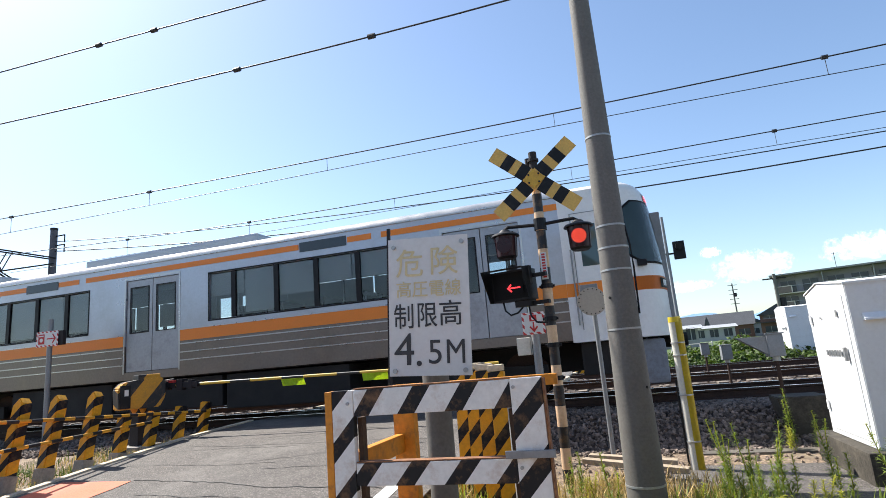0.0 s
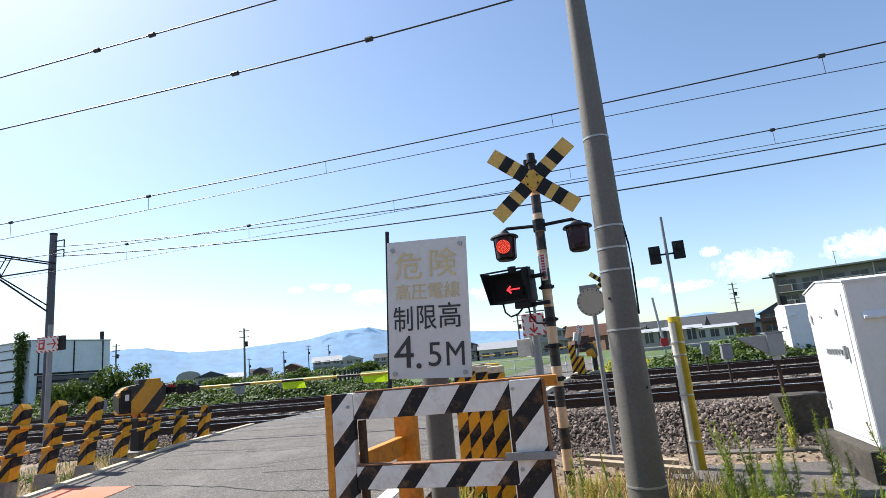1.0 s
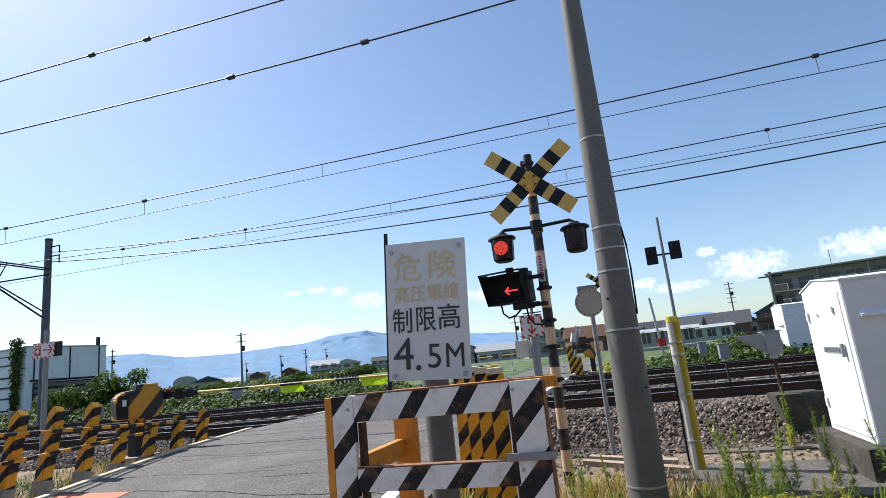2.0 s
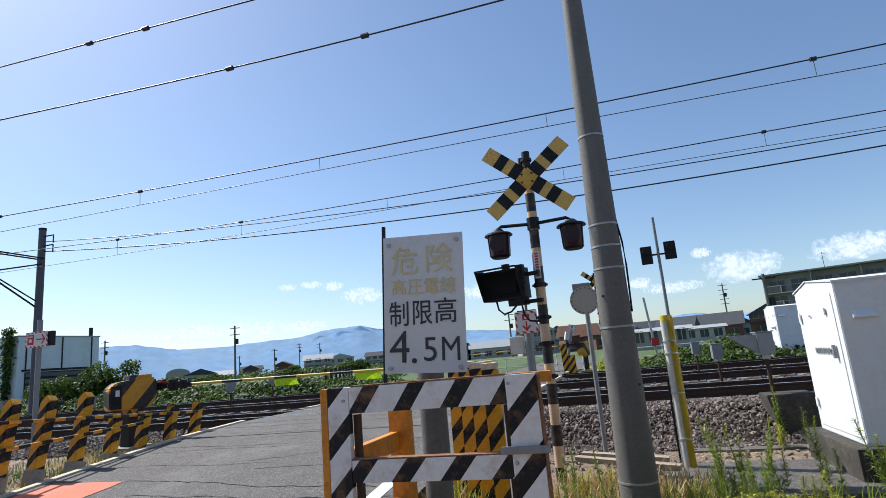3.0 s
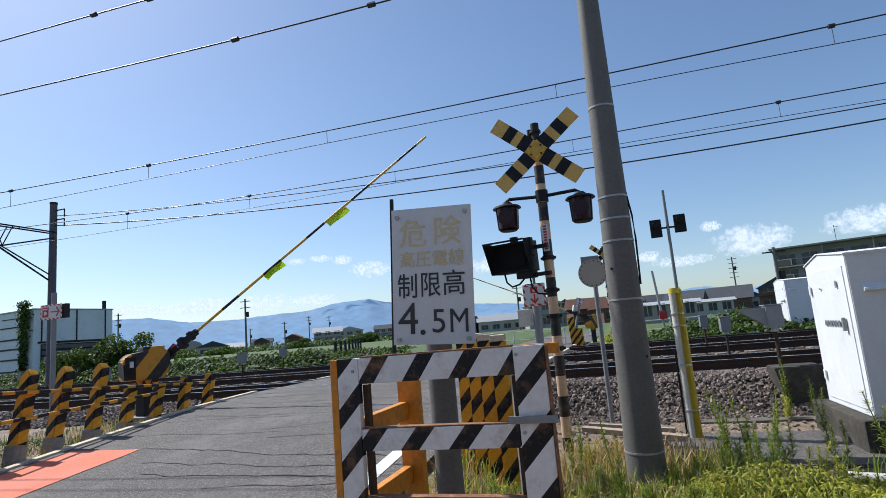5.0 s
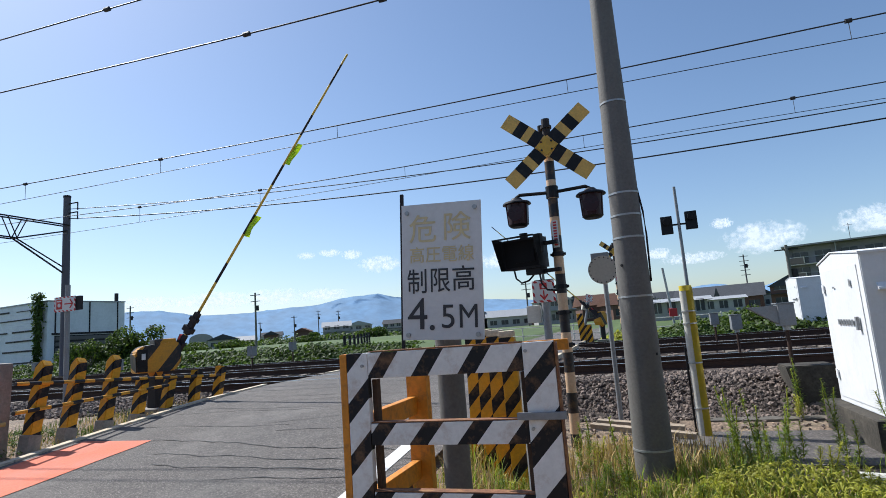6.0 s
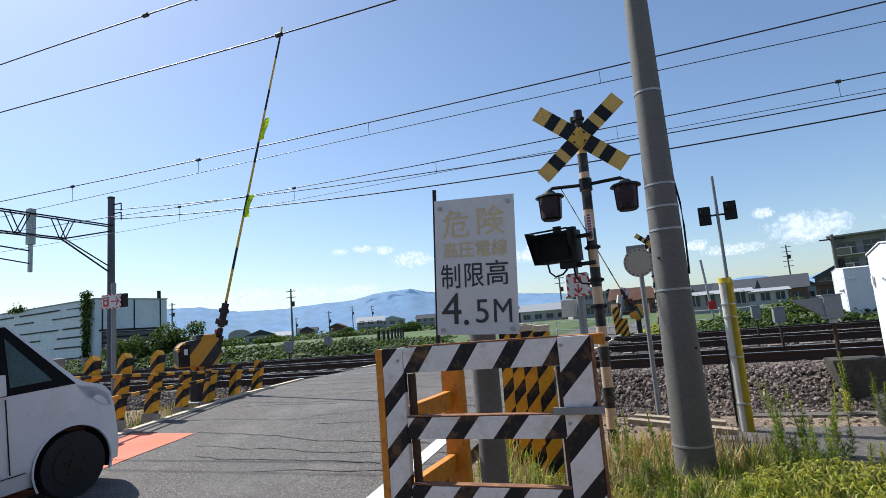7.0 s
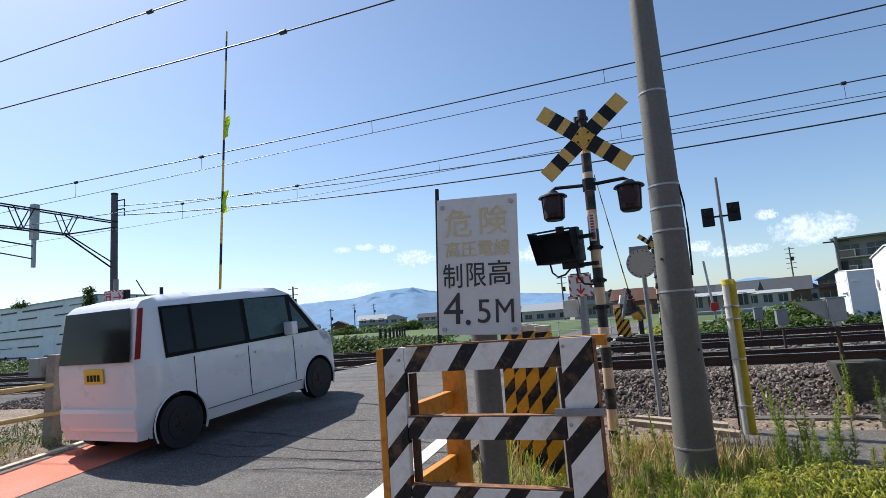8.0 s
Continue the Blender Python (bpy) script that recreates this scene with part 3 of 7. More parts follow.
def make_height_sign():
    s = empty("height_limit_sign", pose(-1.08, 3.05, 0), "white enamel height limit board on a grey steel post", "sign")
    part("post", tubes(((-0.085, 0.42, -0.1), (-0.085, 0.42, 2.05), 0.085), n=24), M["pole_concrete"], s, smooth=40)
    lean = pose(-0.0155, 0.12, 1.468, 0, 3.2, 2.0)
    bm = boxes((-0.2525, 0.2525, -0.004, 0.004, 0, 0.828), bevel=0.003)
    board = part("board", bm, M["white_enamel"], s, "white board with faded and black lettering", at=lean)
    for x, z in ((-0.215, 0.775), (0.215, 0.785), (-0.215, 0.03), (0.215, 0.03)):
        part("bolt", tubes(((x, -0.016, z), (x, 0.0, z), 0.014), n=12), M["galv"], board, "steel bolt head")
    def write(body, size, x, z, m, name="lettering", sx=1.0, bold=0.0007):
        text_mesh(body, size, m, name, board, pose(x, -0.0065, z, 90) @ Matrix.Diagonal((sx, 1, 1, 1)), bold=bold)
    write("危", 0.185, -0.115, 0.66, M["sign_faded"])
    write("険", 0.185, 0.1, 0.665, M["sign_faded"])
    write("高圧電線", 0.105, 0.0, 0.505, M["sign_faded"], sx=0.98)
    write("制", 0.16, -0.155, 0.34, M["sign_black"], sx=0.85)
    write("限", 0.16, -0.012, 0.345, M["sign_black"], sx=0.85)
    write("高", 0.16, 0.135, 0.35, M["sign_black"], sx=0.95)
    write("4", 0.27, -0.155, 0.145, M["sign_black"], bold=0.0)
    write(".", 0.25, -0.065, 0.135, M["sign_black"])
    write("5", 0.20, 0.035, 0.13, M["sign_black"], bold=0.0)
    write("M", 0.20, 0.16, 0.13, M["sign_black"], sx=0.85, bold=0.0)
    # stiffening bar behind the left edge and the brackets to the post
    part("bar", boxes((-0.276, -0.256, 0.03, 0.05, -0.2, 0.91), bevel=0.003), M["dark_steel"], s, "dark steel bar", at=lean)
    for z in (1.62, 2.0):
        part("bracket", boxes((-0.22, 0.1, 0.135, 0.165, z, z + 0.05), (-0.11, -0.06, 0.15, 0.36, z, z + 0.05), bevel=0.004), M["galv"], s)
    return s


make_height_sign()


def make_utility_pole():
    p = empty("utility_pole", pose(0.012, 5.05, 0), "tall tapered grey concrete utility pole with steel bands", "utility pole")
    part("shaft", tubes(((0, 0, -0.4), (0.055, 0, 8.2), 0.168, 0.04), n=32), M["pole_concrete"], p, smooth=40)
    for z in (0.43, 1.675, 2.18, 2.375, 2.57, 3.40):
        r = 0.168 - 0.01488 * (z + 0.4) + 0.004
        part("band", tubes(((0.0064 * (z + 0.4), 0, z), (0.0064 * (z + 0.4), 0, z + 0.016), r), n=32), M["galv"], p, "steel band", smooth=40)
    for z, a in ((1.2, 0.9), (1.95, -0.6), (2.9, 0.7), (3.9, 0.5)):
        r = 0.168 - 0.01488 * (z + 0.4)
        part("bolt_hole", tubes(((0.01 + r * 0.9 * math.sin(a), -r * 0.9 * math.cos(a), z), (0.01 + (r + 0.004) * math.sin(a), -(r + 0.004) * math.cos(a), z), 0.012), n=8), M["black"], p)
    part("cable", pipe(bmesh.new(), [(0.155, -0.02, 1.8), (0.165, -0.02, 2.2), (0.16, -0.02, 2.4), (0.13, -0.02, 2.65)], 0.009), M["black"], p)
    return p


make_utility_pole()


def led_disc(r):
    """Added lamp disc, flipped to imitate flashing: a lit red face with rays of bright points on one side, a dark lens
    on the other.
    """
    bm = bmesh.new()
    tube(bm, (0, -0.004, 0), (0, 0.006, 0), r, n=32)
    dark = len(bm.faces)
    tube(bm, (0, -0.0062, 0), (0, -0.0045, 0), r * 0.93, n=32)
    red = len(bm.faces)
    for ring, count in ((0.14, 5), (0.32, 10), (0.5, 16), (0.67, 22), (0.83, 28)):
        for k in range(count):
            a = 2 * math.pi * (k + 0.5 * (ring > 0.4)) / count
            if ring > 0.2 and abs(math.cos(a)) * ring < 0.09:
                continue
            x, z = r * ring * math.cos(a), r * ring * math.sin(a)
            tube(bm, (x, -0.0085, z), (x, -0.0064, z), r * 0.05, n=6)
    bm.faces.ensure_lookup_table()
    for i, f in enumerate(bm.faces):
        f.material_index = 0 if i < dark else (1 if i < red else 2)
    return bm


def make_crossing_signal(m, near=False):
    s = empty("crossing_signal", m, "level crossing signal with yellow and black crossbuck and dark red lamps", "crossing signal", "crossing signals")
    part("pole", tubes(((0, 0, -0.1), (0, 0, 3.55), 0.058), n=20), M["hazard_pole"], s, smooth=40)
    part("pole_cap", tubes(((0, 0, 3.55), (0, 0, 3.78), 0.05), ((0, 0, 3.66), (0, 0, 3.69), 0.068), n=16), M["dark_steel"], s)
    part("horn", tubes(((-0.07, 0.03, 3.56), (-0.07, 0.03, 3.72), 0.035), ((-0.13, 0.03, 3.52), (-0.03, 0.03, 3.56), 0.02), n=12), M["dark_steel"], s)
    for k, a in enumerate((40, -40)):
        arm = part("crossbuck_arm", boxes((-0.62, 0.62, -0.004, 0.004, -0.095, 0.095), bevel=0.002), M["hazard_buck"], s, "yellow and black striped board", at=pose(0, -0.075 - 0.012 * k, 3.42, 0, -a, 0))
        for c in (-0.385, -0.165, 0.165, 0.385):
            part("stripe", boxes((c - 0.062, c + 0.062, -0.0065, -0.0042, -0.0945, 0.0945)), M["black"], arm)
    bm = bmesh.new()
    prism(bm, [(0.0, 0.115), (0.135, 0.0), (0.0, -0.115), (-0.135, 0.0)], "y", -0.108, -0.098)
    part("centre_plate", bm, M["hazard_plate"], s, "yellow diamond plate", at=pose(0, 0, 3.42))
    for x, z in ((-0.06, 0.05), (0.06, 0.05), (-0.06, -0.05), (0.06, -0.05)):
        part("bolt", tubes(((x, -0.12, 3.42 + z), (x, -0.106, 3.42 + z), 0.012), n=8), M["dark_steel"], s)
    # the bracket and the two lamps
    bm = bmesh.new()
    pipe(bm, [(-0.44, -0.02, 2.80), (-0.43, -0.02, 2.86), (-0.39, -0.02, 2.885), (-0.1, -0.02, 2.87), (0.1, -0.02, 2.87), (0.39, -0.02, 2.885), (0.43, -0.02, 2.86), (0.44, -0.02, 2.80)], 0.021, 8)
    tube(bm, (0, 0, 2.80), (0, 0, 2.94), 0.075, n=16)
    part("lamp_bracket", bm, M["black"], s)
    inserts = []
    for x in (-0.43, 0.44):
        lamp = part("lamp", tubes(((0, 0, -0.13), (0, 0, 0.125), 0.118, 0.132), n=28), M["maroon"], s, "dark red barrel lamp", smooth=40, at=pose(x, -0.02, 2.655))
        cap = bmesh.new()
        for (za, ra), (zb, rb) in zip(((0.118, 0.172), (0.132, 0.168), (0.147, 0.15), (0.165, 0.085)), ((0.132, 0.168), (0.147, 0.15), (0.165, 0.085), (0.2, 0.05))):
            tube(cap, (0, 0, za), (0, 0, zb), ra, rb, 28)
        part("lamp_cap", cap, M["black"], lamp, smooth=40)
        part("lamp_base", tubes(((0, 0, -0.158), (0, 0, -0.132), 0.095, 0.122), n=28), M["black"], lamp)
        for a in range(0, 360, 45):
            ca, sa = math.cos(radians(a + 22)), math.sin(radians(a + 22))
            part("rib", tubes(((0.121 * ca, 0.121 * sa, -0.13), (0.136 * ca, 0.136 * sa, 0.12), 0.006), n=6), M["maroon"], lamp)
        if near:
            inserts.append(part("led_disc", led_disc(0.092), [M["maroon"], M["red_on"], M["red_point"]], lamp, "round red disc added to flip for the lamp's flashing", at=pose(0, -0.134, -0.008)))
    part("notice_strip", boxes((-0.036, 0.036, -0.066, -0.061, 2.2, 2.52)), M["white_enamel"], s, "narrow white notice strip")
    for i in range(9):
        part("lettering", boxes((-0.02, 0.02, -0.0675, -0.0665, 2.22 + i * 0.033, 2.242 + i * 0.033)), M["red"], s)
    for z in (2.1, 1.72, 1.42, 1.05):
        part("clamp", tubes(((0, 0, z), (0, 0, z + 0.05), 0.072), ((-0.09, 0, z + 0.025), (0.09, 0, z + 0.025), 0.016), n=12), M["black"], s)
    return (s, inserts) if near else s


M["hazard_plate"] = mat("yellow_plate", (0.62, 0.36, 0.04), 0.5, vary=0.15, bump=0.03, dirt=(0.25, 0.14, 0.05))
crossing, flashers = make_crossing_signal(pose(-0.772, 6.6, 0.175, 0, 0.45, 0), True)
make_crossing_signal(pose(-0.42, 23.4, 0.70, 0, 0, 0))


def make_direction_indicator():
    d = empty("direction_indicator", pose(-1.16, 6.5, 2.33, 3, 0, -15), "black hooded train direction indicator box, unlit, on the signal pole", "signal box")
    bm = bmesh.new()
    prism(bm, [(-0.24, -0.17), (0.24, -0.17), (0.24, 0.19), (-0.24, 0.19)], "y", -0.02, 0.2)
    part("body", bm, M["black"], d)
    bm = bmesh.new()
    for pts in (((-0.25, -0.05, 0.2), (0.25, -0.05, 0.2), (0.26, -0.24, 0.20), (-0.26, -0.24, 0.20)),
                ((-0.25, -0.0, 0.2), (-0.26, -0.24, 0.20), (-0.25, -0.1, -0.17), (-0.25, 0.0, -0.17)),
                ((0.25, 0.0, 0.2), (0.26, -0.24, 0.20), (0.25, -0.1, -0.17), (0.25, 0.0, -0.17))):
        vs = [bm.verts.new(p) for p in pts]
        bm.faces.new(vs)
    bmesh.ops.solidify(bm, geom=list(bm.faces), thickness=0.006)
    part("hood", bm, M["black"], d)
    part("screen", boxes((-0.215, 0.215, -0.026, -0.021, -0.145, 0.165)), M["screen"], d, "dark unlit glass screen")
    bm = bmesh.new()
    box(bm, -0.12, 0.12, -0.003, 0.003, -0.075, 0.075)
    n = len(bm.faces)
    box(bm, -0.05, 0.085, -0.0075, -0.0035, -0.008, 0.008)
    prism(bm, [(-0.085, 0.0), (-0.035, 0.048), (-0.022, 0.036), (-0.06, 0.0), (-0.022, -0.036), (-0.035, -0.048)], "y", -0.0078, -0.0034)
    bm.faces.ensure_lookup_table()
    for k, f in enumerate(bm.faces):
        f.material_index = 0 if k < n else 1
    plate = part("arrow_plate", bm, [M["screen"], M["red_arrow"]], d, "black plate with a red arrow, flipped to go dark", at=pose(0.05, -0.04, -0.02))
    part("vent", tubes(((0.0, 0.1, 0.19), (0.0, 0.1, 0.26), 0.05), n=14), M["black"], d)
    part("base_box", boxes((0.02, 0.22, 0.0, 0.18, -0.25, -0.17), bevel=0.01), M["black"], d)
    for z in (-0.24, 0.08):
        part("bracket", boxes((0.2, 0.42, 0.06, 0.12, z, z + 0.045), bevel=0.005), M["black"], d)
    for pts in (((-0.15, 0.05, -0.17), (-0.13, 0.04, -0.27), (-0.06, 0.03, -0.33), (0.03, 0.04, -0.31), (0.09, 0.06, -0.25)), ((0.17, 0.05, -0.24), (0.19, 0.03, -0.36), (0.25, 0.03, -0.44), (0.36, 0.08, -0.46))):
        part("cable", pipe(bmesh.new(), pts, 0.011, 8), M["black"], d, smooth=True)
    part("side_lamp", boxes((0.17, 0.26, -0.03, 0.06, 0.0, 0.22), bevel=0.012), M["black"], d)
    return plate


M["screen"] = mat("dark_screen", (0.008, 0.008, 0.009), 0.6, spec=0.12, vary=0.1, bump=0)
arrow_plate = make_direction_indicator()


def make_emergency_sign(m, arrow):
    """Red and white board that points to the emergency button; arrow: 'down' or 'right'."""
    s = empty("emergency_button_sign", m, "white board with red hatched rim and arrow on grey post", "sign", "emergency button signs")
    w, h = (0.155, 0.15) if arrow == "down" else (0.27, 0.155)
    part("board", boxes((-w, w, -0.006, 0.0, -h, h), bevel=0.002), M["sign_rim"], s, "white board with red hatched rim")
    part("field", boxes((-w + 0.03, w - 0.03, -0.010, -0.007, -h + 0.03, h - 0.03)), M["white_enamel"], s)
    bm = bmesh.new()
    if arrow == "down":
        box(bm, -0.05, 0.05, -0.014, -0.011, 0.03, 0.115)
        box(bm, -0.009, 0.009, -0.014, -0.011, -0.11, 0.015)
        prism(bm, [(-0.06, -0.05), (-0.045, -0.035), (0.0, -0.085), (0.045, -0.035), (0.06, -0.05), (0.0, -0.122)], "y", -0.0145, -0.0112)
    else:
        box(bm, -0.21, -0.06, -0.014, -0.011, -0.1, 0.1)
        box(bm, 0.0, 0.2, -0.014, -0.011, -0.012, 0.012)
        prism(bm, [(0.13, 0.085), (0.15, 0.1), (0.225, 0.0), (0.15, -0.1), (0.13, -0.085), (0.19, 0.0)], "y", -0.0145, -0.0112)
    part("symbol", bm, M["red"], s, "red symbol and arrow")
    bm = bmesh.new()
    if arrow == "down":
        tube(bm, (0, -0.0165, 0.065), (0, -0.0145, 0.065), 0.022, n=16)
    else:
        tube(bm, (-0.135, -0.0165, -0.02), (-0.135, -0.0145, -0.02), 0.04, n=16)
        box(bm, -0.19, -0.08, -0.0165, -0.0145, 0.05, 0.075)
    part("button_mark", bm, M["white_enamel"], s)
    return s


M["sign_rim"] = mat("red_hatched_rim", (0.72, 0.71, 0.7), 0.45, vary=0.08, bump=0, stripes=((0.5, 0.03, 0.03), (0.7, 0, 0.7), 0.07, 0.5, 0.0))
sg = make_emergency_sign(pose(-1.13, 7.75, 1.945), "down")
part("post", tubes(((0, 0.06, -1.55), (0, 0.06, 0.12), 0.055), n=14), M["steel_grey"], sg, smooth=40)
part("button_box", boxes((-0.27, -0.08, 0.04, 0.2, -0.42, -0.18), bevel=0.02), M["pvc"], sg, "pale box behind the post")
sg = make_emergency_sign(pose(-11.12, 8.55, 2.65, 0, 0, 4), "right")
part("post", tubes(((0, 0.06, -2.2), (0, 0.06, 0.40), 0.05), n=14), M["steel_grey"], sg, smooth=40)
part("back_box", boxes((0.2, 0.36, 0.02, 0.1, -0.14, 0.15), bevel=0.01), M["dark_steel"], sg)


sg = make_emergency_sign(pose(-1.6, 23.8, 2.36, 0, 14, 20), "down")
part("post", tubes(((0, 0.06, -1.75), (0, 0.06, 0.1), 0.06), n=12), M["steel_grey"], sg, smooth=40)
part("button_box", boxes((-0.22, 0.06, 0.02, 0.2, -0.5, -0.16), bevel=0.02), M["pvc"], sg, "pale box on the post")


def make_disc_sign():
    d = empty("disc_target", pose(-0.29, 7.3, 0.12), "round beige riveted disc on a thin grey post", "sign")
    part("post", tubes(((0, 0, -0.1), (0, 0, 2.15), 0.028), n=12), M["steel_grey"], d, smooth=40)
    disc = part("disc", tubes(((-0.01, -0.045, 2.0), (-0.01, -0.035, 2.0), 0.178), n=48), M["disc_beige"], d, "beige riveted disc")
    for k in range(18):
        a = 2 * math.pi * k / 18
        part("rivet", tubes(((-0.01 + 0.158 * math.cos(a), -0.051, 2.0 + 0.158 * math.sin(a)), (-0.01 + 0.158 * math.cos(a), -0.044, 2.0 + 0.158 * math.sin(a)), 0.008), n=8), M["dark_steel"], disc)
    part("back_box", boxes((-0.14, 0.08, -0.03, 0.06, 2.02, 2.22), bevel=0.01), M["steel_grey"], d)
    return d


make_disc_sign()


def make_yellow_pole():
    p = empty("guy_wire_cover", pose(0.6, 7.0, 0.02), "yellow pipe held by steel bands, its sunlit side a pale post", "post")
    # pale post stands in for the yellow pipe's faded, sunlit side
    part("post", tubes(((-0.022, 0, -0.1), (-0.022, 0, 1.74), 0.052), n=18), M["pvc"], p, smooth=40)
    bm = bmesh.new()
    n = 14
    rows = []
    for z in (-0.02, 0.6, 1.2, 1.78):
        rows.append([bm.verts.new((0.012 + 0.058 * math.cos(radians(-110 + 220 * i / n)), 0.058 * math.sin(radians(-110 + 220 * i / n)), z)) for i in range(n + 1)])
    for a, b in zip(rows, rows[1:]):
        for i in range(n):
            bm.faces.new((a[i], a[i + 1], b[i + 1], b[i]))
    bmesh.ops.solidify(bm, geom=list(bm.faces), thickness=0.004)
    part("cover", bm, M["yellow_tube"], p, "yellow plastic half-shell", smooth=40)
    part("cap", tubes(((-0.005, 0, 1.74), (-0.005, 0, 1.80), 0.068), n=18), M["yellow_tube"], p, smooth=40)
    for z in (0.42, 0.92, 1.36, 1.5):
        part("band", tubes(((-0.005, 0, z), (-0.005, 0, z + 0.014), 0.078), n=18), M["galv"], p, smooth=40)
    part("conduit", tubes(((-0.09, 0, -0.1), (-0.09, 0, 1.1), 0.011), n=8), M["black"], p)
    return p


make_yellow_pole()


def make_far_block_signal():
    s = empty("block_signal", pose(2.0, 21.9, 0.5), "slim grey post carrying two black signal heads", "signal")
    part("post", tubes(((0, 0, -0.1), (0, 0, 5.6), 0.065, 0.05), n=12), M["steel_grey"], s, smooth=40)
    for x in (-0.42, 0.42):
        h = part("signal_head", boxes((-0.2, 0.2, -0.06, 0.1, -0.34, 0.32), bevel=0.03), M["black"], s, at=pose(x, -0.05, 4.25 + x * 0.12))
        part("hood", tubes(((-0.0, -0.06, 0.12), (-0.0, -0.2, 0.10), 0.13), n=14), M["black"], h)
    part("bracket", boxes((-0.45, 0.45, -0.03, 0.03, 4.16, 4.22)), M["black"], s)
    return s


make_far_block_signal()


# ---------------------------------------------------------------- cabinets and relay box
def make_cabinet(m, w, d, h, label, group):
    c = empty("equipment_cabinet", m, label, "cabinet", group)
    body = bmesh.new()
    prism(body, [(0, 0), (d, 0), (d, h - 0.02), (d * 0.62, h + 0.07), (0, h)], "x", 0, w)
    bmesh.ops.bevel(body, geom=list(body.edges), offset=0.008, segments=2, affect="EDGES")
    part("body", body, M["cabinet_white"], c)
    roof = bmesh.new()
    prism(roof, [(d + 0.012, h - 0.03), (d + 0.012, h - 0.008), (d * 0.62, h + 0.084), (-0.012, h + 0.014), (-0.012, h - 0.01), (0, h + 0.003), (d * 0.62, h + 0.073), (d, h - 0.017)], "x", -0.012, w + 0.03)
    part("roof", roof, M["cabinet_white"], c)
    # end door with hinges, handle and plates
    door = part("door", boxes((-0.008, -0.002, 0.1, d - 0.08, 0.06, h - 0.1), bevel=0.002), M["cabinet_white"], c, "white steel door")
    for z in (0.25, h - 0.35):
        part("hinge", boxes((-0.03, -0.019, d - 0.14, d - 0.09, z, z + 0.1), bevel=0.003), M["cabinet_white"], door)
    part("handle", boxes((-0.045, -0.019, 0.2, 0.24, h * 0.52, h * 0.52 + 0.13), bevel=0.005), M["steel_grey"], door, "grey handle")
    part("plate", boxes((-0.022, -0.019, 0.27, 0.31, h * 0.8, h * 0.8 + 0.07)), M["steel_grey"], door)
    part("plate", boxes((-0.022, -0.019, d * 0.62, d * 0.66, h * 0.8, h * 0.8 + 0.02)), M["steel_grey"], door)
    for i in range(6):
        y = 0.36 + i * 0.075
        part("lettering", boxes((-0.0215, -0.019, y, y + 0.055, h * 0.55, h * 0.55 + 0.055)), M["faint"], door, "dark worn lettering bars")
    # hooded vent on the long side
    v = bmesh.new()
    prism(v, [(0.0, 0.0), (-0.05, 0.0), (-0.045, 0.02), (0.0, 0.07)], "x", 0.1, 0.3)
    part("vent_hood", v, M["cabinet_white"], c, at=pose(0, 0, h - 0.36))
    return c


M["faint"] = mat("worn_dark_lettering", (0.16, 0.17, 0.18), 0.5, vary=0.3, bump=0)
make_cabinet(pose(2.06, 6.2, 0.43), 1.7, 1.2, 1.52, "large white steel equipment cabinet on a concrete base", "equipment cabinets")
make_cabinet(pose(5.75, 23.2, 0.68), 2.2, 1.5, 1.72, "white steel equipment cabinet beyond the tracks", "equipment cabinets")
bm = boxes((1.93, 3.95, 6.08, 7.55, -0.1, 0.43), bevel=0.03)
tagged(part("cabinet_base", bm, M["shaded_concrete"]), "low weathered concrete plinth under the white cabinet, shade painted in", "plinth", kind="structure")
bm = boxes((5.5, 8.2, 23.0, 24.9, 0.2, 0.68), bevel=0.03)
tagged(part("cabinet_base", bm, M["concrete"]), "concrete plinth under the far cabinet", "plinth", kind="structure")


def make_relay_box(m, block, s=1.0, hood=False):
    r = empty("relay_box", m, "small grey trackside relay box on a rusty post" + (" and concrete block" if block else ""), "relay box", "trackside relay boxes")
    z0 = 0.0
    if block:
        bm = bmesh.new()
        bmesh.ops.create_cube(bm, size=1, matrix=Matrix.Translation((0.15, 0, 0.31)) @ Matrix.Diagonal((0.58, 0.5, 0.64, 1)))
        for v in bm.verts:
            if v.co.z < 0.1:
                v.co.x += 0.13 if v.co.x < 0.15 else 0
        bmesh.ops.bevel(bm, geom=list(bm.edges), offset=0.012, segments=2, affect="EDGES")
        part("block", bm, M["shaded_concrete"], r, "weathered concrete block, shade painted in")
        z0 = 0.63
    part("post", tubes(((0, 0, z0 - 0.05), (0, 0, z0 + 0.55 * s), 0.026 * s), n=10), M["rail"], r, "rusty post")
    part("box", boxes((-0.1 * s, 0.1 * s, -0.13 * s, 0.13 * s, z0 + 0.52 * s, z0 + 0.82 * s), bevel=0.015), M["steel_grey"], r)
    part("lid", boxes((-0.115 * s, 0.115 * s, -0.145 * s, 0.145 * s, z0 + 0.82 * s, z0 + 0.835 * s), bevel=0.004), M["steel_grey"], r)
    part("neck", tubes(((0, 0, z0 + 0.46 * s), (0, 0, z0 + 0.52 * s), 0.05 * s), n=10), M["galv"], r)
    if hood:
        bm = bmesh.new()
        prism(bm, [(-0.1, z0 + 0.80), (-0.1, z0 + 0.55), (-0.46, z0 + 0.80)], "y", -0.1, 0.1)
        part("cable_hood", bm, M["steel_grey"], r)
    return r


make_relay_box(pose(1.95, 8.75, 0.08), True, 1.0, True)
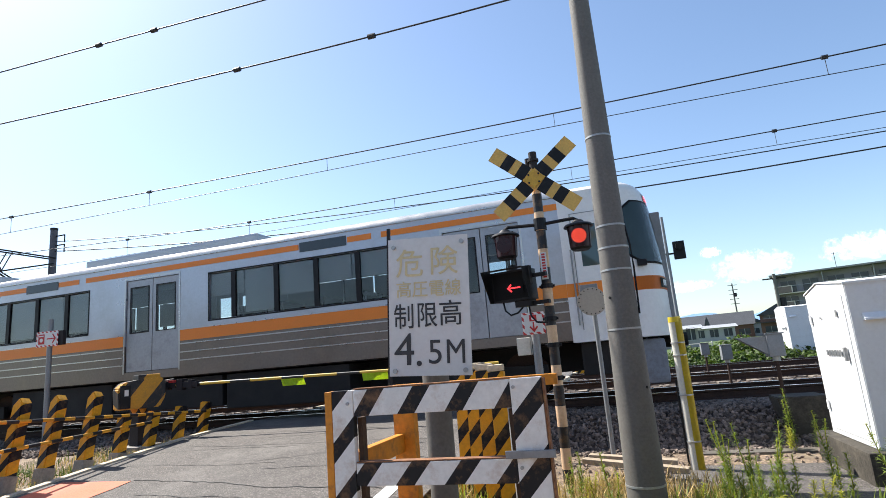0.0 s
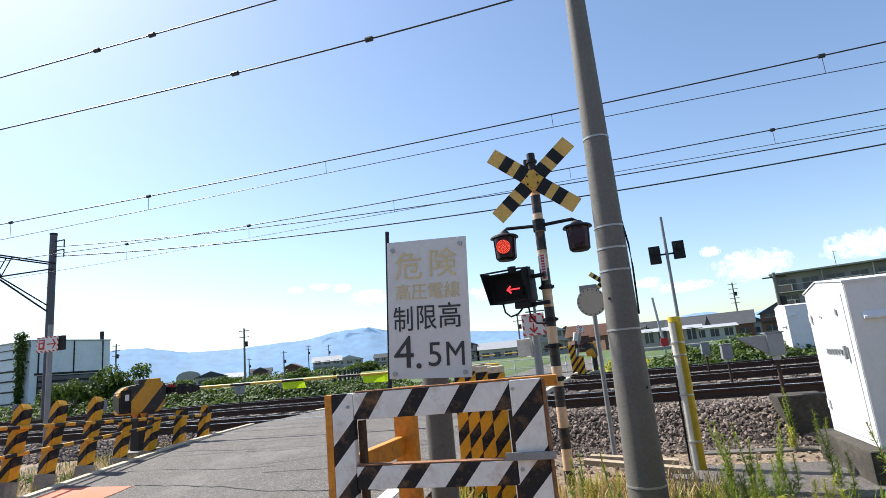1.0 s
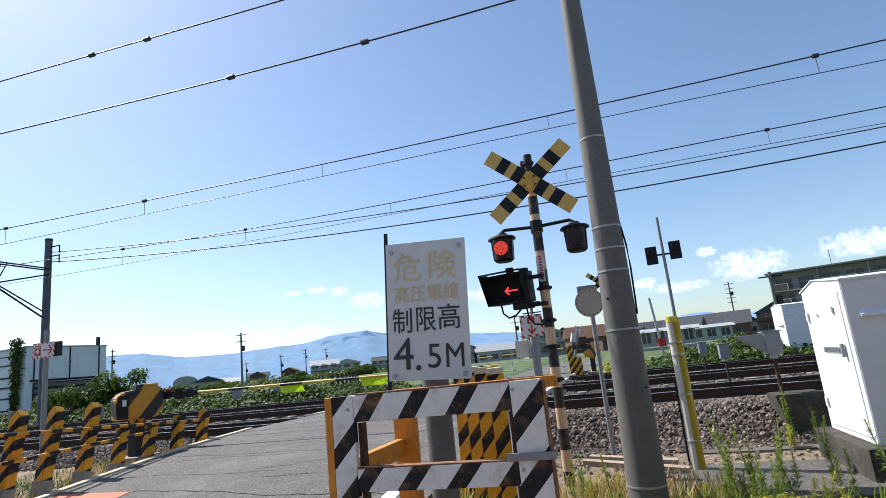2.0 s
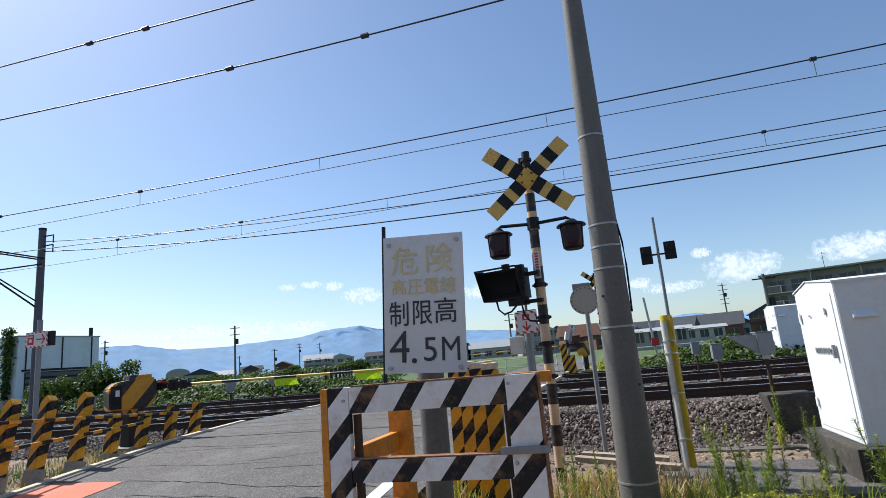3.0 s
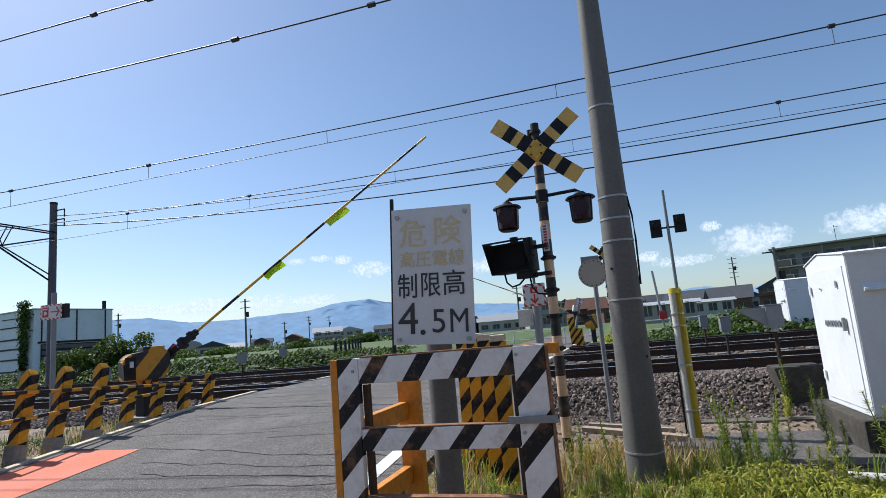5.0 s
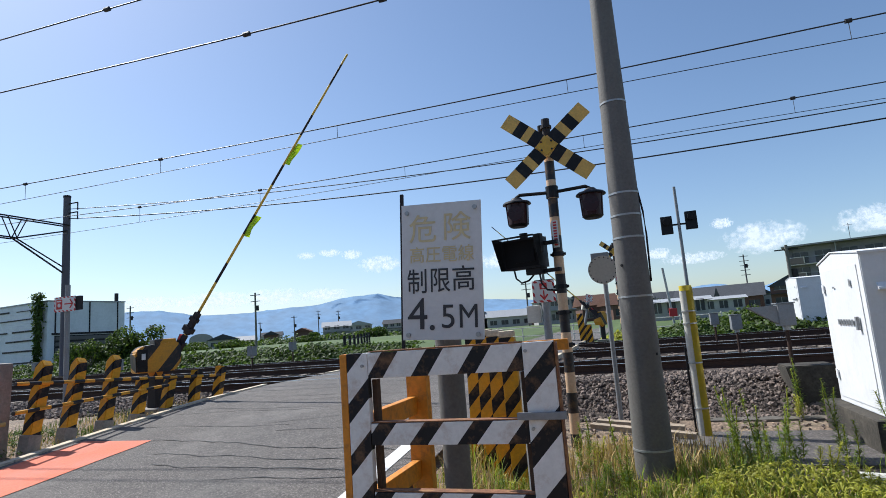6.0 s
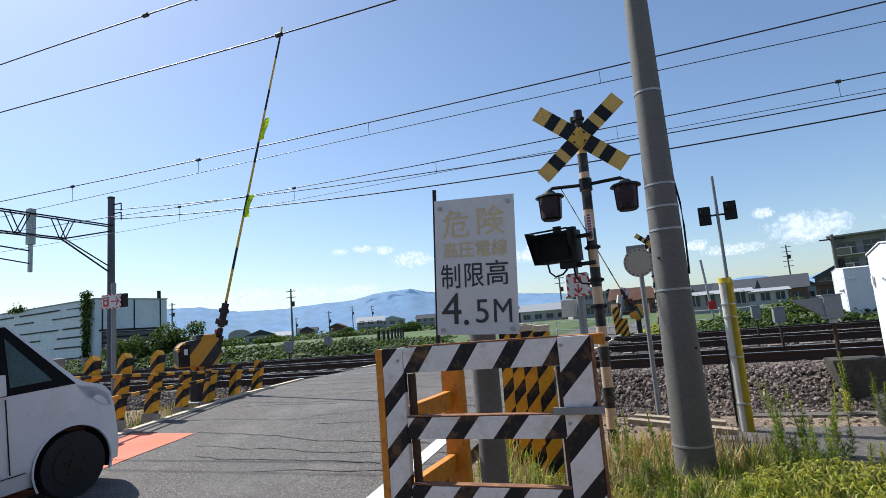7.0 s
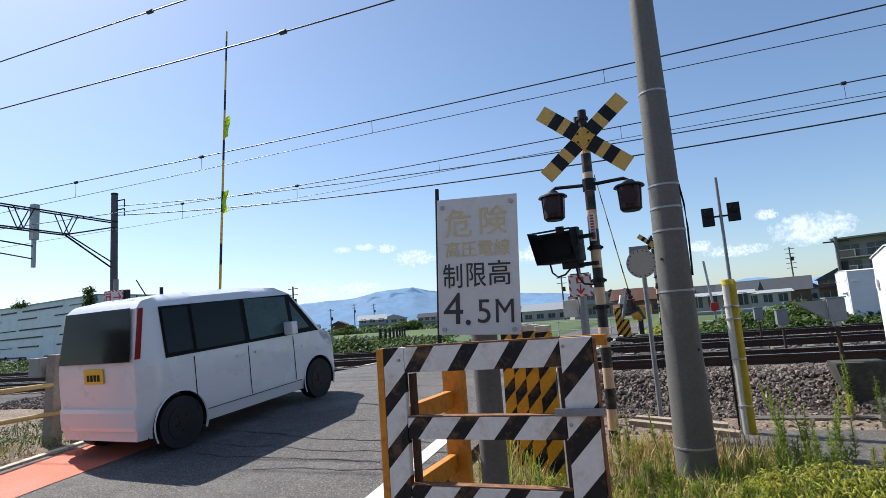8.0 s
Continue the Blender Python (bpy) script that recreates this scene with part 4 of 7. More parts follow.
for x, y, s in ((2.03, 13.2, 1.0), (2.15, 17.4, 1.05), (-13.2, 17.3, 1.1), (-14.8, 22.3, 1.15), (-13.0, 12.9, 1.0), (-14.6, 12.9, 1.0), (-24, 17.3, 1.1)):
    make_relay_box(pose(x, y, 0.55), False, s)


# ---------------------------------------------------------------- left side: posts, rails, barrier
POST_ROW = ((5.18, 1.0), (5.66, 1.0), (6.22, 1.0), (6.78, 0.62), (7.32, 0.62), (7.93, 0.64), (8.5, 0.66))


def make_fence():
    f = empty("post_fence", pose(-7.3, 0, 0), "row of yellow and black striped concrete posts joined by striped pipes", "fence")
    for y, h in POST_ROW:
        z = 0.55 - 0.02
        tall = h > 0.9
        bm = bmesh.new()
        prism(bm, [(-0.075, -0.5), (0.075, -0.5), (0.075, h - 0.06), (0.0, h + 0.02), (-0.075, h - 0.06)] if tall else [(-0.07, -0.5), (0.07, -0.5), (0.07, h), (-0.07, h)], "y", -0.075, 0.075)
        bmesh.ops.bevel(bm, geom=list(bm.edges), offset=0.012, segments=2, affect="EDGES")
        p = part("post", bm, M["hazard"], f, at=pose(0, y, z, random.uniform(-10.5, -7.5), random.uniform(0, 3), random.uniform(-6, 6)))
        part("foot", boxes((-0.085, 0.085, -0.085, 0.085, -0.3, 0.09), bevel=0.012), M["concrete"], p, "bare concrete foot")
    part("pipe_rail", tubes(((0.11, 4.9, 1.27), (0.09, 8.6, 1.02), 0.024), n=10), M["hazard_rail"], f, "yellow and black striped pipe", smooth=40)
    part("pipe_rail", tubes(((0.09, 4.9, 0.92), (0.07, 7.6, 0.99), 0.024), n=10), M["hazard_rail"], f, "yellow and black striped pipe", smooth=40)
    return f


make_fence()


def make_plain_fence():
    f = empty("concrete_fence", pose(-7.55, 0, 0.35), "weathered concrete posts with faded yellow pipes along the verge", "fence")
    for y in (4.95, 3.3, 1.6):
        bm = boxes((-0.08, 0.08, -0.08, 0.08, -0.4, 1.18 if y > 4 else 1.1), bevel=0.025)
        part("post", bm, M["concrete"], f, at=pose(0, y, 0, 0, 3, 4))
    for z in (0.78, 0.42):
        part("pipe", tubes(((0.09, -1.0, z - 0.06), (0.09, 4.98, z + 0.02), 0.03), n=10), M["faded_yellow"], f, smooth=40)
    part("box", boxes((-0.34, -0.12, 4.85, 5.1, 0.9, 1.15), bevel=0.02), M["steel_grey"], f, "grey steel box")
    return f


M["faded_yellow"] = mat("faded_yellow_paint", (0.5, 0.38, 0.14), 0.6, vary=0.2, bump=0.06, dirt=(0.3, 0.2, 0.1))
make_plain_fence()

ARM_AT = (0.05, 0.42, 0.97)


def make_barrier_machine(m, label):
    b = empty("barrier_machine", m, label, "barrier machine", "barrier machines")
    part("pedestal", boxes((-0.09, 0.09, -0.09, 0.09, 0.05, 0.66), bevel=0.012), M["dark_steel"], b)
    part("footing", boxes((-0.26, 0.26, -0.26, 0.26, -0.3, 0.05), bevel=0.02), M["concrete"], b)
    part("bracket", tubes(((0, 0.0, 0.5), (0, 0, 0.68), 0.07, 0.14), n=14), M["orange_steel"], b)
    body = bmesh.new()
    prism(body, [(-0.34, 0.64), (0.28, 0.64), (0.37, 0.8), (0.37, 1.08), (0.26, 1.15), (-0.26, 1.08), (-0.36, 0.98)], "y", -0.17, 0.17)
    bmesh.ops.bevel(body, geom=list(body.edges), offset=0.02, segments=2, affect="EDGES")
    part("case", body, M["hazard_case"], b, "yellow and black striped steel case", at=pose(0, 0, 0, 0, 0, 62))
    part("front_plate", boxes((-0.335, -0.175, -0.185, -0.172, 0.66, 1.03), bevel=0.006), M["black"], b, "black end plate", at=pose(0, 0, 0, 0, 0, 62))
    part("label", boxes((-0.27, -0.21, -0.19, -0.186, 0.86, 0.96)), M["white_enamel"], b, "small pale label", at=pose(0, 0, 0, 0, 0, 62))
    part("hood", boxes((-0.05, 0.30, -0.12, 0.16, 1.10, 1.19), bevel=0.02), M["hazard_case"], b, at=pose(0, 0, 0, 0, 0, 62))
    return b


M["hazard_case"] = mat("case_stripes", (0.62, 0.29, 0.015), 0.5, vary=0.15, bump=0.05, dirt=(0.22, 0.11, 0.04), dirt_amount=0.4, stripes=(BLK, (0.75, 0.2, -0.6), 0.40, 0.42, 0.1))
near_machine = make_barrier_machine(pose(-7.85, 7.68, 0.55), "yellow and black striped crossing barrier machine on a pedestal")
far_machine = make_barrier_machine(pose(-1.2, 24.0, 0.6, 0, 0, 180), "far yellow and black striped crossing barrier machine")


def make_arm(machine, m, length, label, flags=(2.42, 3.88)):
    a = new("arm")
    a.parent, a.matrix_basis, a["label"] = machine, m, label
    part("hub", boxes((-0.1, 0.2, -0.05, 0.05, -0.07, 0.07), (0.16, 0.34, -0.03, 0.03, -0.045, 0.045), bevel=0.012), M["dark_steel"], a, "dark steel hub")
    part("spring", tubes(((0.0, 0.02, 0.08), (0.28, 0.0, 0.1), 0.02), ((0.02, 0, -0.02), (0.02, 0, 0.16), 0.012), n=8), M["dark_steel"], a)
    part("clamp", boxes((0.36, 0.8, -0.04, 0.04, -0.05, 0.05), (0.4, 0.5, -0.06, 0.06, -0.09, 0.1), (0.62, 0.7, -0.05, 0.05, -0.07, 0.08), bevel=0.008), M["dark_steel"], a, "dark steel arm clamp")
    part("red_bolt", boxes((0.14, 0.3, -0.035, 0.035, 0.046, 0.085), bevel=0.006), M["red"], a, "red safety block")
    part("bar", tubes(((0.3, 0, 0), (length, 0, 0), 0.026, 0.017), n=12), M["arm_stripes"], a, "thin yellow bar with black bands", smooth=40)
    for x0 in flags:
        fl = bmesh.new()
        n = 6
        cols = [(bm_x, 0.02 * math.sin(bm_x * 9), -0.02) for bm_x in np.linspace(x0, x0 + 0.42, n + 1)]
        top = [fl.verts.new(c) for c in cols]
        low = [fl.verts.new((c[0] + 0.03, c[1] + 0.02 * math.sin(c[0] * 14), c[2] - 0.11)) for c in cols]
        for i in range(n):
            fl.faces.new((top[i], top[i + 1], low[i + 1], low[i]))
        bmesh.ops.solidify(fl, geom=list(fl.faces), thickness=0.004)
        part("flag", fl, M["lime"], a, "lime yellow warning flag")
    return a


barrier_arm = make_arm(near_machine, pose(*ARM_AT), 6.05, "yellow and black crossing barrier arm with lime flags")

FAR_ARM_AT = (0.2, 0.3, 1.1)
far_arm = make_arm(far_machine, pose(*FAR_ARM_AT), 5.75, "far yellow and black crossing barrier arm", ())

# striped posts on the near side of the road, past the guard
near_posts = empty("post_fence", pose(0, 0, 0), "four yellow and black striped posts with pale caps in a row", "fence")
for x, y in ((-1.52, 5.3), (-1.37, 5.17), (-1.22, 5.03), (-1.07, 4.9)):
    bm = boxes((-0.068, 0.068, -0.068, 0.068, -0.6, 1.04), bevel=0.012)
    p = part("post", bm, M["hazard"], near_posts, at=pose(x, y, road_z(y) - 0.02, 0, random.uniform(-1, 1), random.uniform(-5, 5)))
    part("cap", boxes((-0.068, 0.068, -0.07, 0.07, 1.042, 1.1), bevel=0.02), M["kerb"], p, "pale worn cap")

# ---------------------------------------------------------------- overhead line
def wire(name, y, pts, r, label, clips=()):
    """A wire along the tracks through (x, z) points, with small fittings."""
    xs = [p[0] for p in pts]
    coef = np.polyfit(xs, [p[1] for p in pts], min(3, len(pts) - 2))
    lo, hi, slope = min(xs), max(xs), np.polyder(coef)

    def height(x):
        e = min(max(x, lo), hi)
        return float(np.polyval(coef, e) + np.polyval(slope, e) * (x - e))
    e = empty(name, pose(0, y, 0), label, "wire", "overhead wires")
    line = [(x, 0, height(x)) for x in np.linspace(-27.2, 27, 60)]
    part("strand", pipe(bmesh.new(), line, r, 6), M["wire"], e, smooth=True)
    for x in clips:
        z = height(x)
        part("clip", tubes(((x - 0.05, 0, z), (x + 0.05, 0, z), r * 3.2), n=8), M["wire"], e)
    return height


def dropper(y, x, z0, z1):
    d = empty("dropper", pose(x, y, 0), "thin dropper rod between the overhead wires", "dropper", "droppers")
    part("rod", tubes(((0, 0, z0), (0, 0, z1), 0.006), n=5), M["wire"], d)


c1 = wire("messenger_wire", 10.85, [(-15.7, 6.46), (-10.95, 6.36), (-5.84, 6.28), (-0.7, 6.25), (4.1, 6.26)], 0.013, "dark messenger wire over the near track", (-15.7, -10.9, 4.1))
c2 = wire("contact_wire", 10.85, [(-15.7, 6.02), (-10.9, 6.01), (-5.85, 5.985), (-0.7, 5.975), (4.1, 5.92)], 0.008, "thin contact wire over the near track")
for x in (-15.7, -10.9, -5.84, -0.7, 4.1, 9.0):
    dropper(10.85, x, c2(x), c1(x))
c3 = wire("messenger_wire", 15.1, [(-16.1, 6.65), (-11.05, 6.49), (-5.9, 6.44), (-0.7, 6.44), (4.3, 6.44), (6.7, 6.46)], 0.014, "dark messenger wire over the second track", (-16.1, -11.05, 4.3))
c4 = wire("contact_wire", 15.1, [(-20, 6.15), (-11.06, 6.08), (-5.94, 6.09), (-0.71, 6.09), (6.6, 6.06)], 0.008, "thin contact wire over the second track")
for x in (-16.1, -11.05, -5.93, -0.7, 4.3):
    dropper(15.1, x, c4(x), c3(x))
wire("feeder_cable", 21.0, [(-26.5, 9.16), (-20.1, 8.61), (-15.4, 8.28), (-6, 7.87), (0.84, 7.71), (9.2, 7.7)], 0.02, "twisted feeder cable along the far masts")
wire("feeder_cable", 21.0, [(-26.4, 8.64), (-20.1, 8.05), (-4.16, 7.23), (0.75, 7.14), (9.1, 7.19)], 0.026, "thick dark feeder cable along the far masts")
wire("service_wire", 6.2, [(-11.1, 7.04), (-9.2, 6.99), (-6.85, 6.92), (-4.79, 6.85), (2.0, 6.75)], 0.011, "dark service wire above the road", (-7.3, -6.2))
wire("service_wire", 6.2, [(-11.1, 6.1), (-9.2, 6.02), (-5.45, 5.885), (-2.9, 5.815), (-0.9, 5.812)], 0.011, "dark service wire above the road", (-4.7, -2.6))

def make_mast(x, y):
    m = empty("catenary_mast", pose(x, y, 0), "dark concrete catenary mast with a steel lattice beam over the tracks", "catenary mast")
    part("shaft", tubes(((0, 0, 0.2), (0, 0, 9.85), 0.2, 0.165), n=20), M["mast"], m, smooth=40)
    part("cap", tubes(((0, 0, 9.85), (0, 0, 9.95), 0.18), n=20), M["dark_steel"], m)
    for z in (9.5, 9.0):
        part("insulator_arm", tubes(((0, 0, z), (0.75, 0, z), 0.035), ((0.75, 0, z), (0.75, 0, z - 0.4), 0.03), n=8), M["dark_steel"], m)
    bm = bmesh.new()
    lo, hi, far = 7.35, 8.35, -15.5
    for z in (lo, hi):
        for dx in (-0.2, 0.2):
            tube(bm, (dx, 0 if z == hi else -2.6, z), (dx, far, z), 0.038, n=6)
    for dx in (-0.2, 0.2):
        tube(bm, (dx, -0.1, hi - 0.3), (dx, -2.6, lo), 0.035, n=6)
    for k, y0 in enumerate(np.arange(-2.6, far + 0.5, -2.1)):
        for dx in (-0.2, 0.2):
            tube(bm, (dx, y0, lo), (dx, y0 - 0.45, hi), 0.026, n=6)
            tube(bm, (dx, y0, lo), (dx, y0 + 0.45, hi), 0.026, n=6)
        tube(bm, (-0.2, y0, lo), (0.2, y0, lo), 0.022, n=6)
    part("beam", bm, M["dark_steel"], m, "steel lattice beam")
    part("brace", tubes(((0, -0.2, 5.9), (-0.1, -2.6, 7.35), 0.045), ((0, -0.2, 6.2), (0.1, -2.6, 7.35), 0.035), n=8), M["dark_steel"], m)
    for yy in (-4.1, -8.6):
        hang = bmesh.new()
        box(hang, -0.14, 0.14, yy - 0.14, yy + 0.14, 6.9, 8.6)
        box(hang, -0.07, 0.07, yy - 0.07, yy + 0.07, 5.6, 6.95)
        part("drop_post", hang, M["galv"], m, "pale galvanised drop post")
        part("register_arm", tubes(((0, yy, 6.6), (0.1, yy - 1.6, 6.7), 0.035), ((0, yy, 6.0), (0.1, yy - 1.6, 6.15), 0.03), n=8), M["dark_steel"], m)
    return m


M["mast"] = mat("dark_concrete_mast", (0.11, 0.105, 0.125), 0.7, vary=0.2, bump=0.1, dirt=(0.06, 0.055, 0.06))
make_mast(-27.25, 21.0)

# ---------------------------------------------------------------- the far side
thicket("vine_thicket", -46, -8.2, 23.2, 27.8, 1.15, 27000, 0.21, "dense green climbing plants along the far side of the tracks", 11)
thicket("vine_thicket", -75, -26, 27.5, 38, 1.3, 9000, 0.4, "dense green climbing plants below the white building", 12)
thicket("vine_thicket", -52, -17, 28.5, 46, 0.85, 9000, 0.3, "green climbing plants and weeds at the field edge", 15)
thicket("far_hedge", -230, -60, 150, 172, 2.6, 5000, 1.1, "distant dark green hedges and tree rows", 16)
thicket("far_hedge", -62, 40, 168, 182, 2.4, 3800, 1.0, "distant dark green hedges behind the houses", 17)
thicket("weed_thicket", 1.0, 9.5, 22.6, 28, 1.25, 9000, 0.2, "green weeds and shrubs beyond the tracks", 13)
thicket("weed_thicket", -1.4, 2.0, 26, 31, 0.6, 1500, 0.18, "low yellowing weeds beside the far road", 14, "leaf_yellow")
for k, (x, y, rx, ry, rz, c) in enumerate(((-30.4, 24.8, 1.4, 1.1, 1.05, 3000), (-29.0, 26.0, 1.5, 1.1, 1.15, 3000), (-27.8, 27.2, 1.4, 1.2, 1.0, 3000))):
    shrub("bush", x, y, 0.7, rx, ry, rz, c, 0.17, "dark green leafy bush beside the white building", 30 + k)


def make_hall():
    """Corner of the hall at the origin; the long wall runs to -x, the short one to +y."""
    h = empty("white_hall", pose(-40.1, 29.6, 0.5, 0, 0, -7.5), "long pale windowless hall with dark seams, ivy on one corner", "building")
    part("wall", boxes((-45, 0, 0, 5.9, -0.8, 5.25)), M["hall"], h, "pale sheet-metal wall")
    part("parapet", boxes((-45, 0.06, -0.06, 5.95, 5.252, 5.34)), M["roof_grey"], h)
    rng = random.Random(5)
    for z in (0.9, 1.75, 2.5, 3.2, 4.1, 4.75):
        x = -0.4 if z > 4.3 else -1.6
        while x > -42:
            L = rng.uniform(2.5, 8)
            part("seam", boxes((x - L, x, -0.05, -0.003, z, z + rng.uniform(0.05, 0.12))), M["dark_steel"], h)
            x -= L + rng.uniform(0.6, 3.5)
    part("louvre_opening", boxes((0.003, 0.05, 0.5, 5.2, 0.2, 2.75)), M["dark_steel"], h, "dark louvred opening")
    for z in np.arange(0.3, 2.6, 0.42):
        part("slat", boxes((0.052, 0.12, 0.55, 5.15, z, z + 0.27)), M["pole_concrete"], h)
    for y in (0.5, 3.0, 5.25):
        part("seam", boxes((0.003, 0.04, y, y + 0.09, 2.9, 5.25)), M["dark_steel"], h)
    part("seam", boxes((0.003, 0.06, 0.3, 5.4, 2.8, 2.95)), M["dark_steel"], h)
    part("vent_pipe", tubes(((-0.3, 5.4, 5.2), (-0.3, 5.4, 6.0), 0.15), n=10), M["dark_steel"], h)
    def ivy(rng):
        t = rng.uniform(0, 1)
        w = 0.25 + 0.75 * t ** 2
        y = -0.15 - rng.uniform(0, 0.25)
        return np.array((-0.75 + rng.normal(0, 0.42) * w, y, 0.3 + 5.6 * t)), (0, -1, 0.2)
    def ivy_top(rng):
        return np.array((-11.5 + rng.normal(0, 0.7), -0.1, 5.25 + abs(rng.normal(0, 0.22)))), (0, -0.5, 1)
    for place, n in ((ivy, 1800), (ivy_top, 220)):
        me = leaf_cloud(n, place, 0.2, 77, 0.8)
        me.materials.append(M["leaf"])
        iv = new("ivy", me)
        iv.parent = h
        iv["label"] = "hanging green ivy"
    return h


M["hall"] = mat("pale_blue_cladding", (0.76, 0.79, 0.82), 0.6, fine=6, coarse=0.4, vary=0.08, bump=0.05, dirt=(0.4, 0.42, 0.44), dirt_amount=0.3)

M["roof_dark"] = mat("dark_roof_tiles", (0.07, 0.075, 0.085), 0.85, spec=0.2, fine=5, coarse=0.8, vary=0.25, bump=0.4)
M["roof_brown"] = mat("brown_roof_tiles", (0.13, 0.07, 0.05), 0.85, spec=0.2, fine=5, coarse=0.8, vary=0.25, bump=0.4)
M["roof_grey"] = mat("grey_sheet_roof", (0.36, 0.37, 0.38), 0.5, fine=5, vary=0.15, bump=0.1)
M["plaster"] = mat("house_plaster", (0.40, 0.385, 0.37), 0.8, fine=6, coarse=0.6, vary=0.12, bump=0.1, rnd=0.15)
M["brown_wall"] = mat("brown_cladding", (0.14, 0.075, 0.055), 0.7, fine=6, vary=0.2, bump=0.1)
M["dark_glass"] = mat("window_glass", (0.04, 0.05, 0.06), 0.12, vary=0.1, bump=0)
M["balcony"] = mat("brown_balcony_panel", (0.20, 0.155, 0.135), 0.8, fine=4, coarse=0.3, vary=0.12, bump=0.1)
M["balcony_rim"] = mat("pale_balcony_rim", (0.62, 0.56, 0.50), 0.8, fine=4, coarse=0.3, vary=0.1, bump=0.1)
M["apt"] = mat("apartment_concrete", (0.30, 0.285, 0.295), 0.8, fine=4, coarse=0.3, vary=0.12, bump=0.1)

make_hall()


def make_house(x, y, z, w, d, h, roof_h, wall, roof, rz, label, ridge="x", windows=3):
    hs = empty("house", pose(x, y, z, 0, 0, rz), label, "house", "distant houses")
    part("wall", boxes((-w / 2, w / 2, -d / 2, d / 2, -1.5, h)), M[wall], hs)
    bm = bmesh.new()
    o = 0.5
    if ridge == "x":
        prism(bm, [(-d / 2 - o, h), (d / 2 + o, h), (0, h + roof_h)], "x", -w / 2 - o, w / 2 + o)
    else:
        prism(bm, [(-w / 2 - o, h), (w / 2 + o, h), (0, h + roof_h)], "y", -d / 2 - o, d / 2 + o)
    part("roof", bm, M[roof], hs)
    storeys = 2 if h > 4 else 1
    for s in range(storeys):
        for i in range(windows):
            cx = -w / 2 + w * (i + 0.5) / windows
            zz = 0.9 + s * 2.7
            wd = part("window", boxes((cx - w / windows * 0.3, cx + w / windows * 0.3, -d / 2 - 0.06, -d / 2 - 0.003, zz, zz + 1.15)), M["dark_glass"], hs)
            part("frame", boxes((cx - w / windows * 0.3 - 0.08, cx + w / windows * 0.3 + 0.08, -d / 2 - 0.05, -d / 2 - 0.004, zz - 0.1, zz - 0.01), (cx - 0.04, cx + 0.04, -d / 2 - 0.075, -d / 2 - 0.061, zz, zz + 1.15)), M["roof_grey"], wd)
        if s:
            part("eave", boxes((-w / 2 - 0.6, w / 2 + 0.6, -d / 2 - 0.9, -d / 2 - 0.08, 2.75, 2.9)), M[roof], hs)
    return hs


K = 2.2
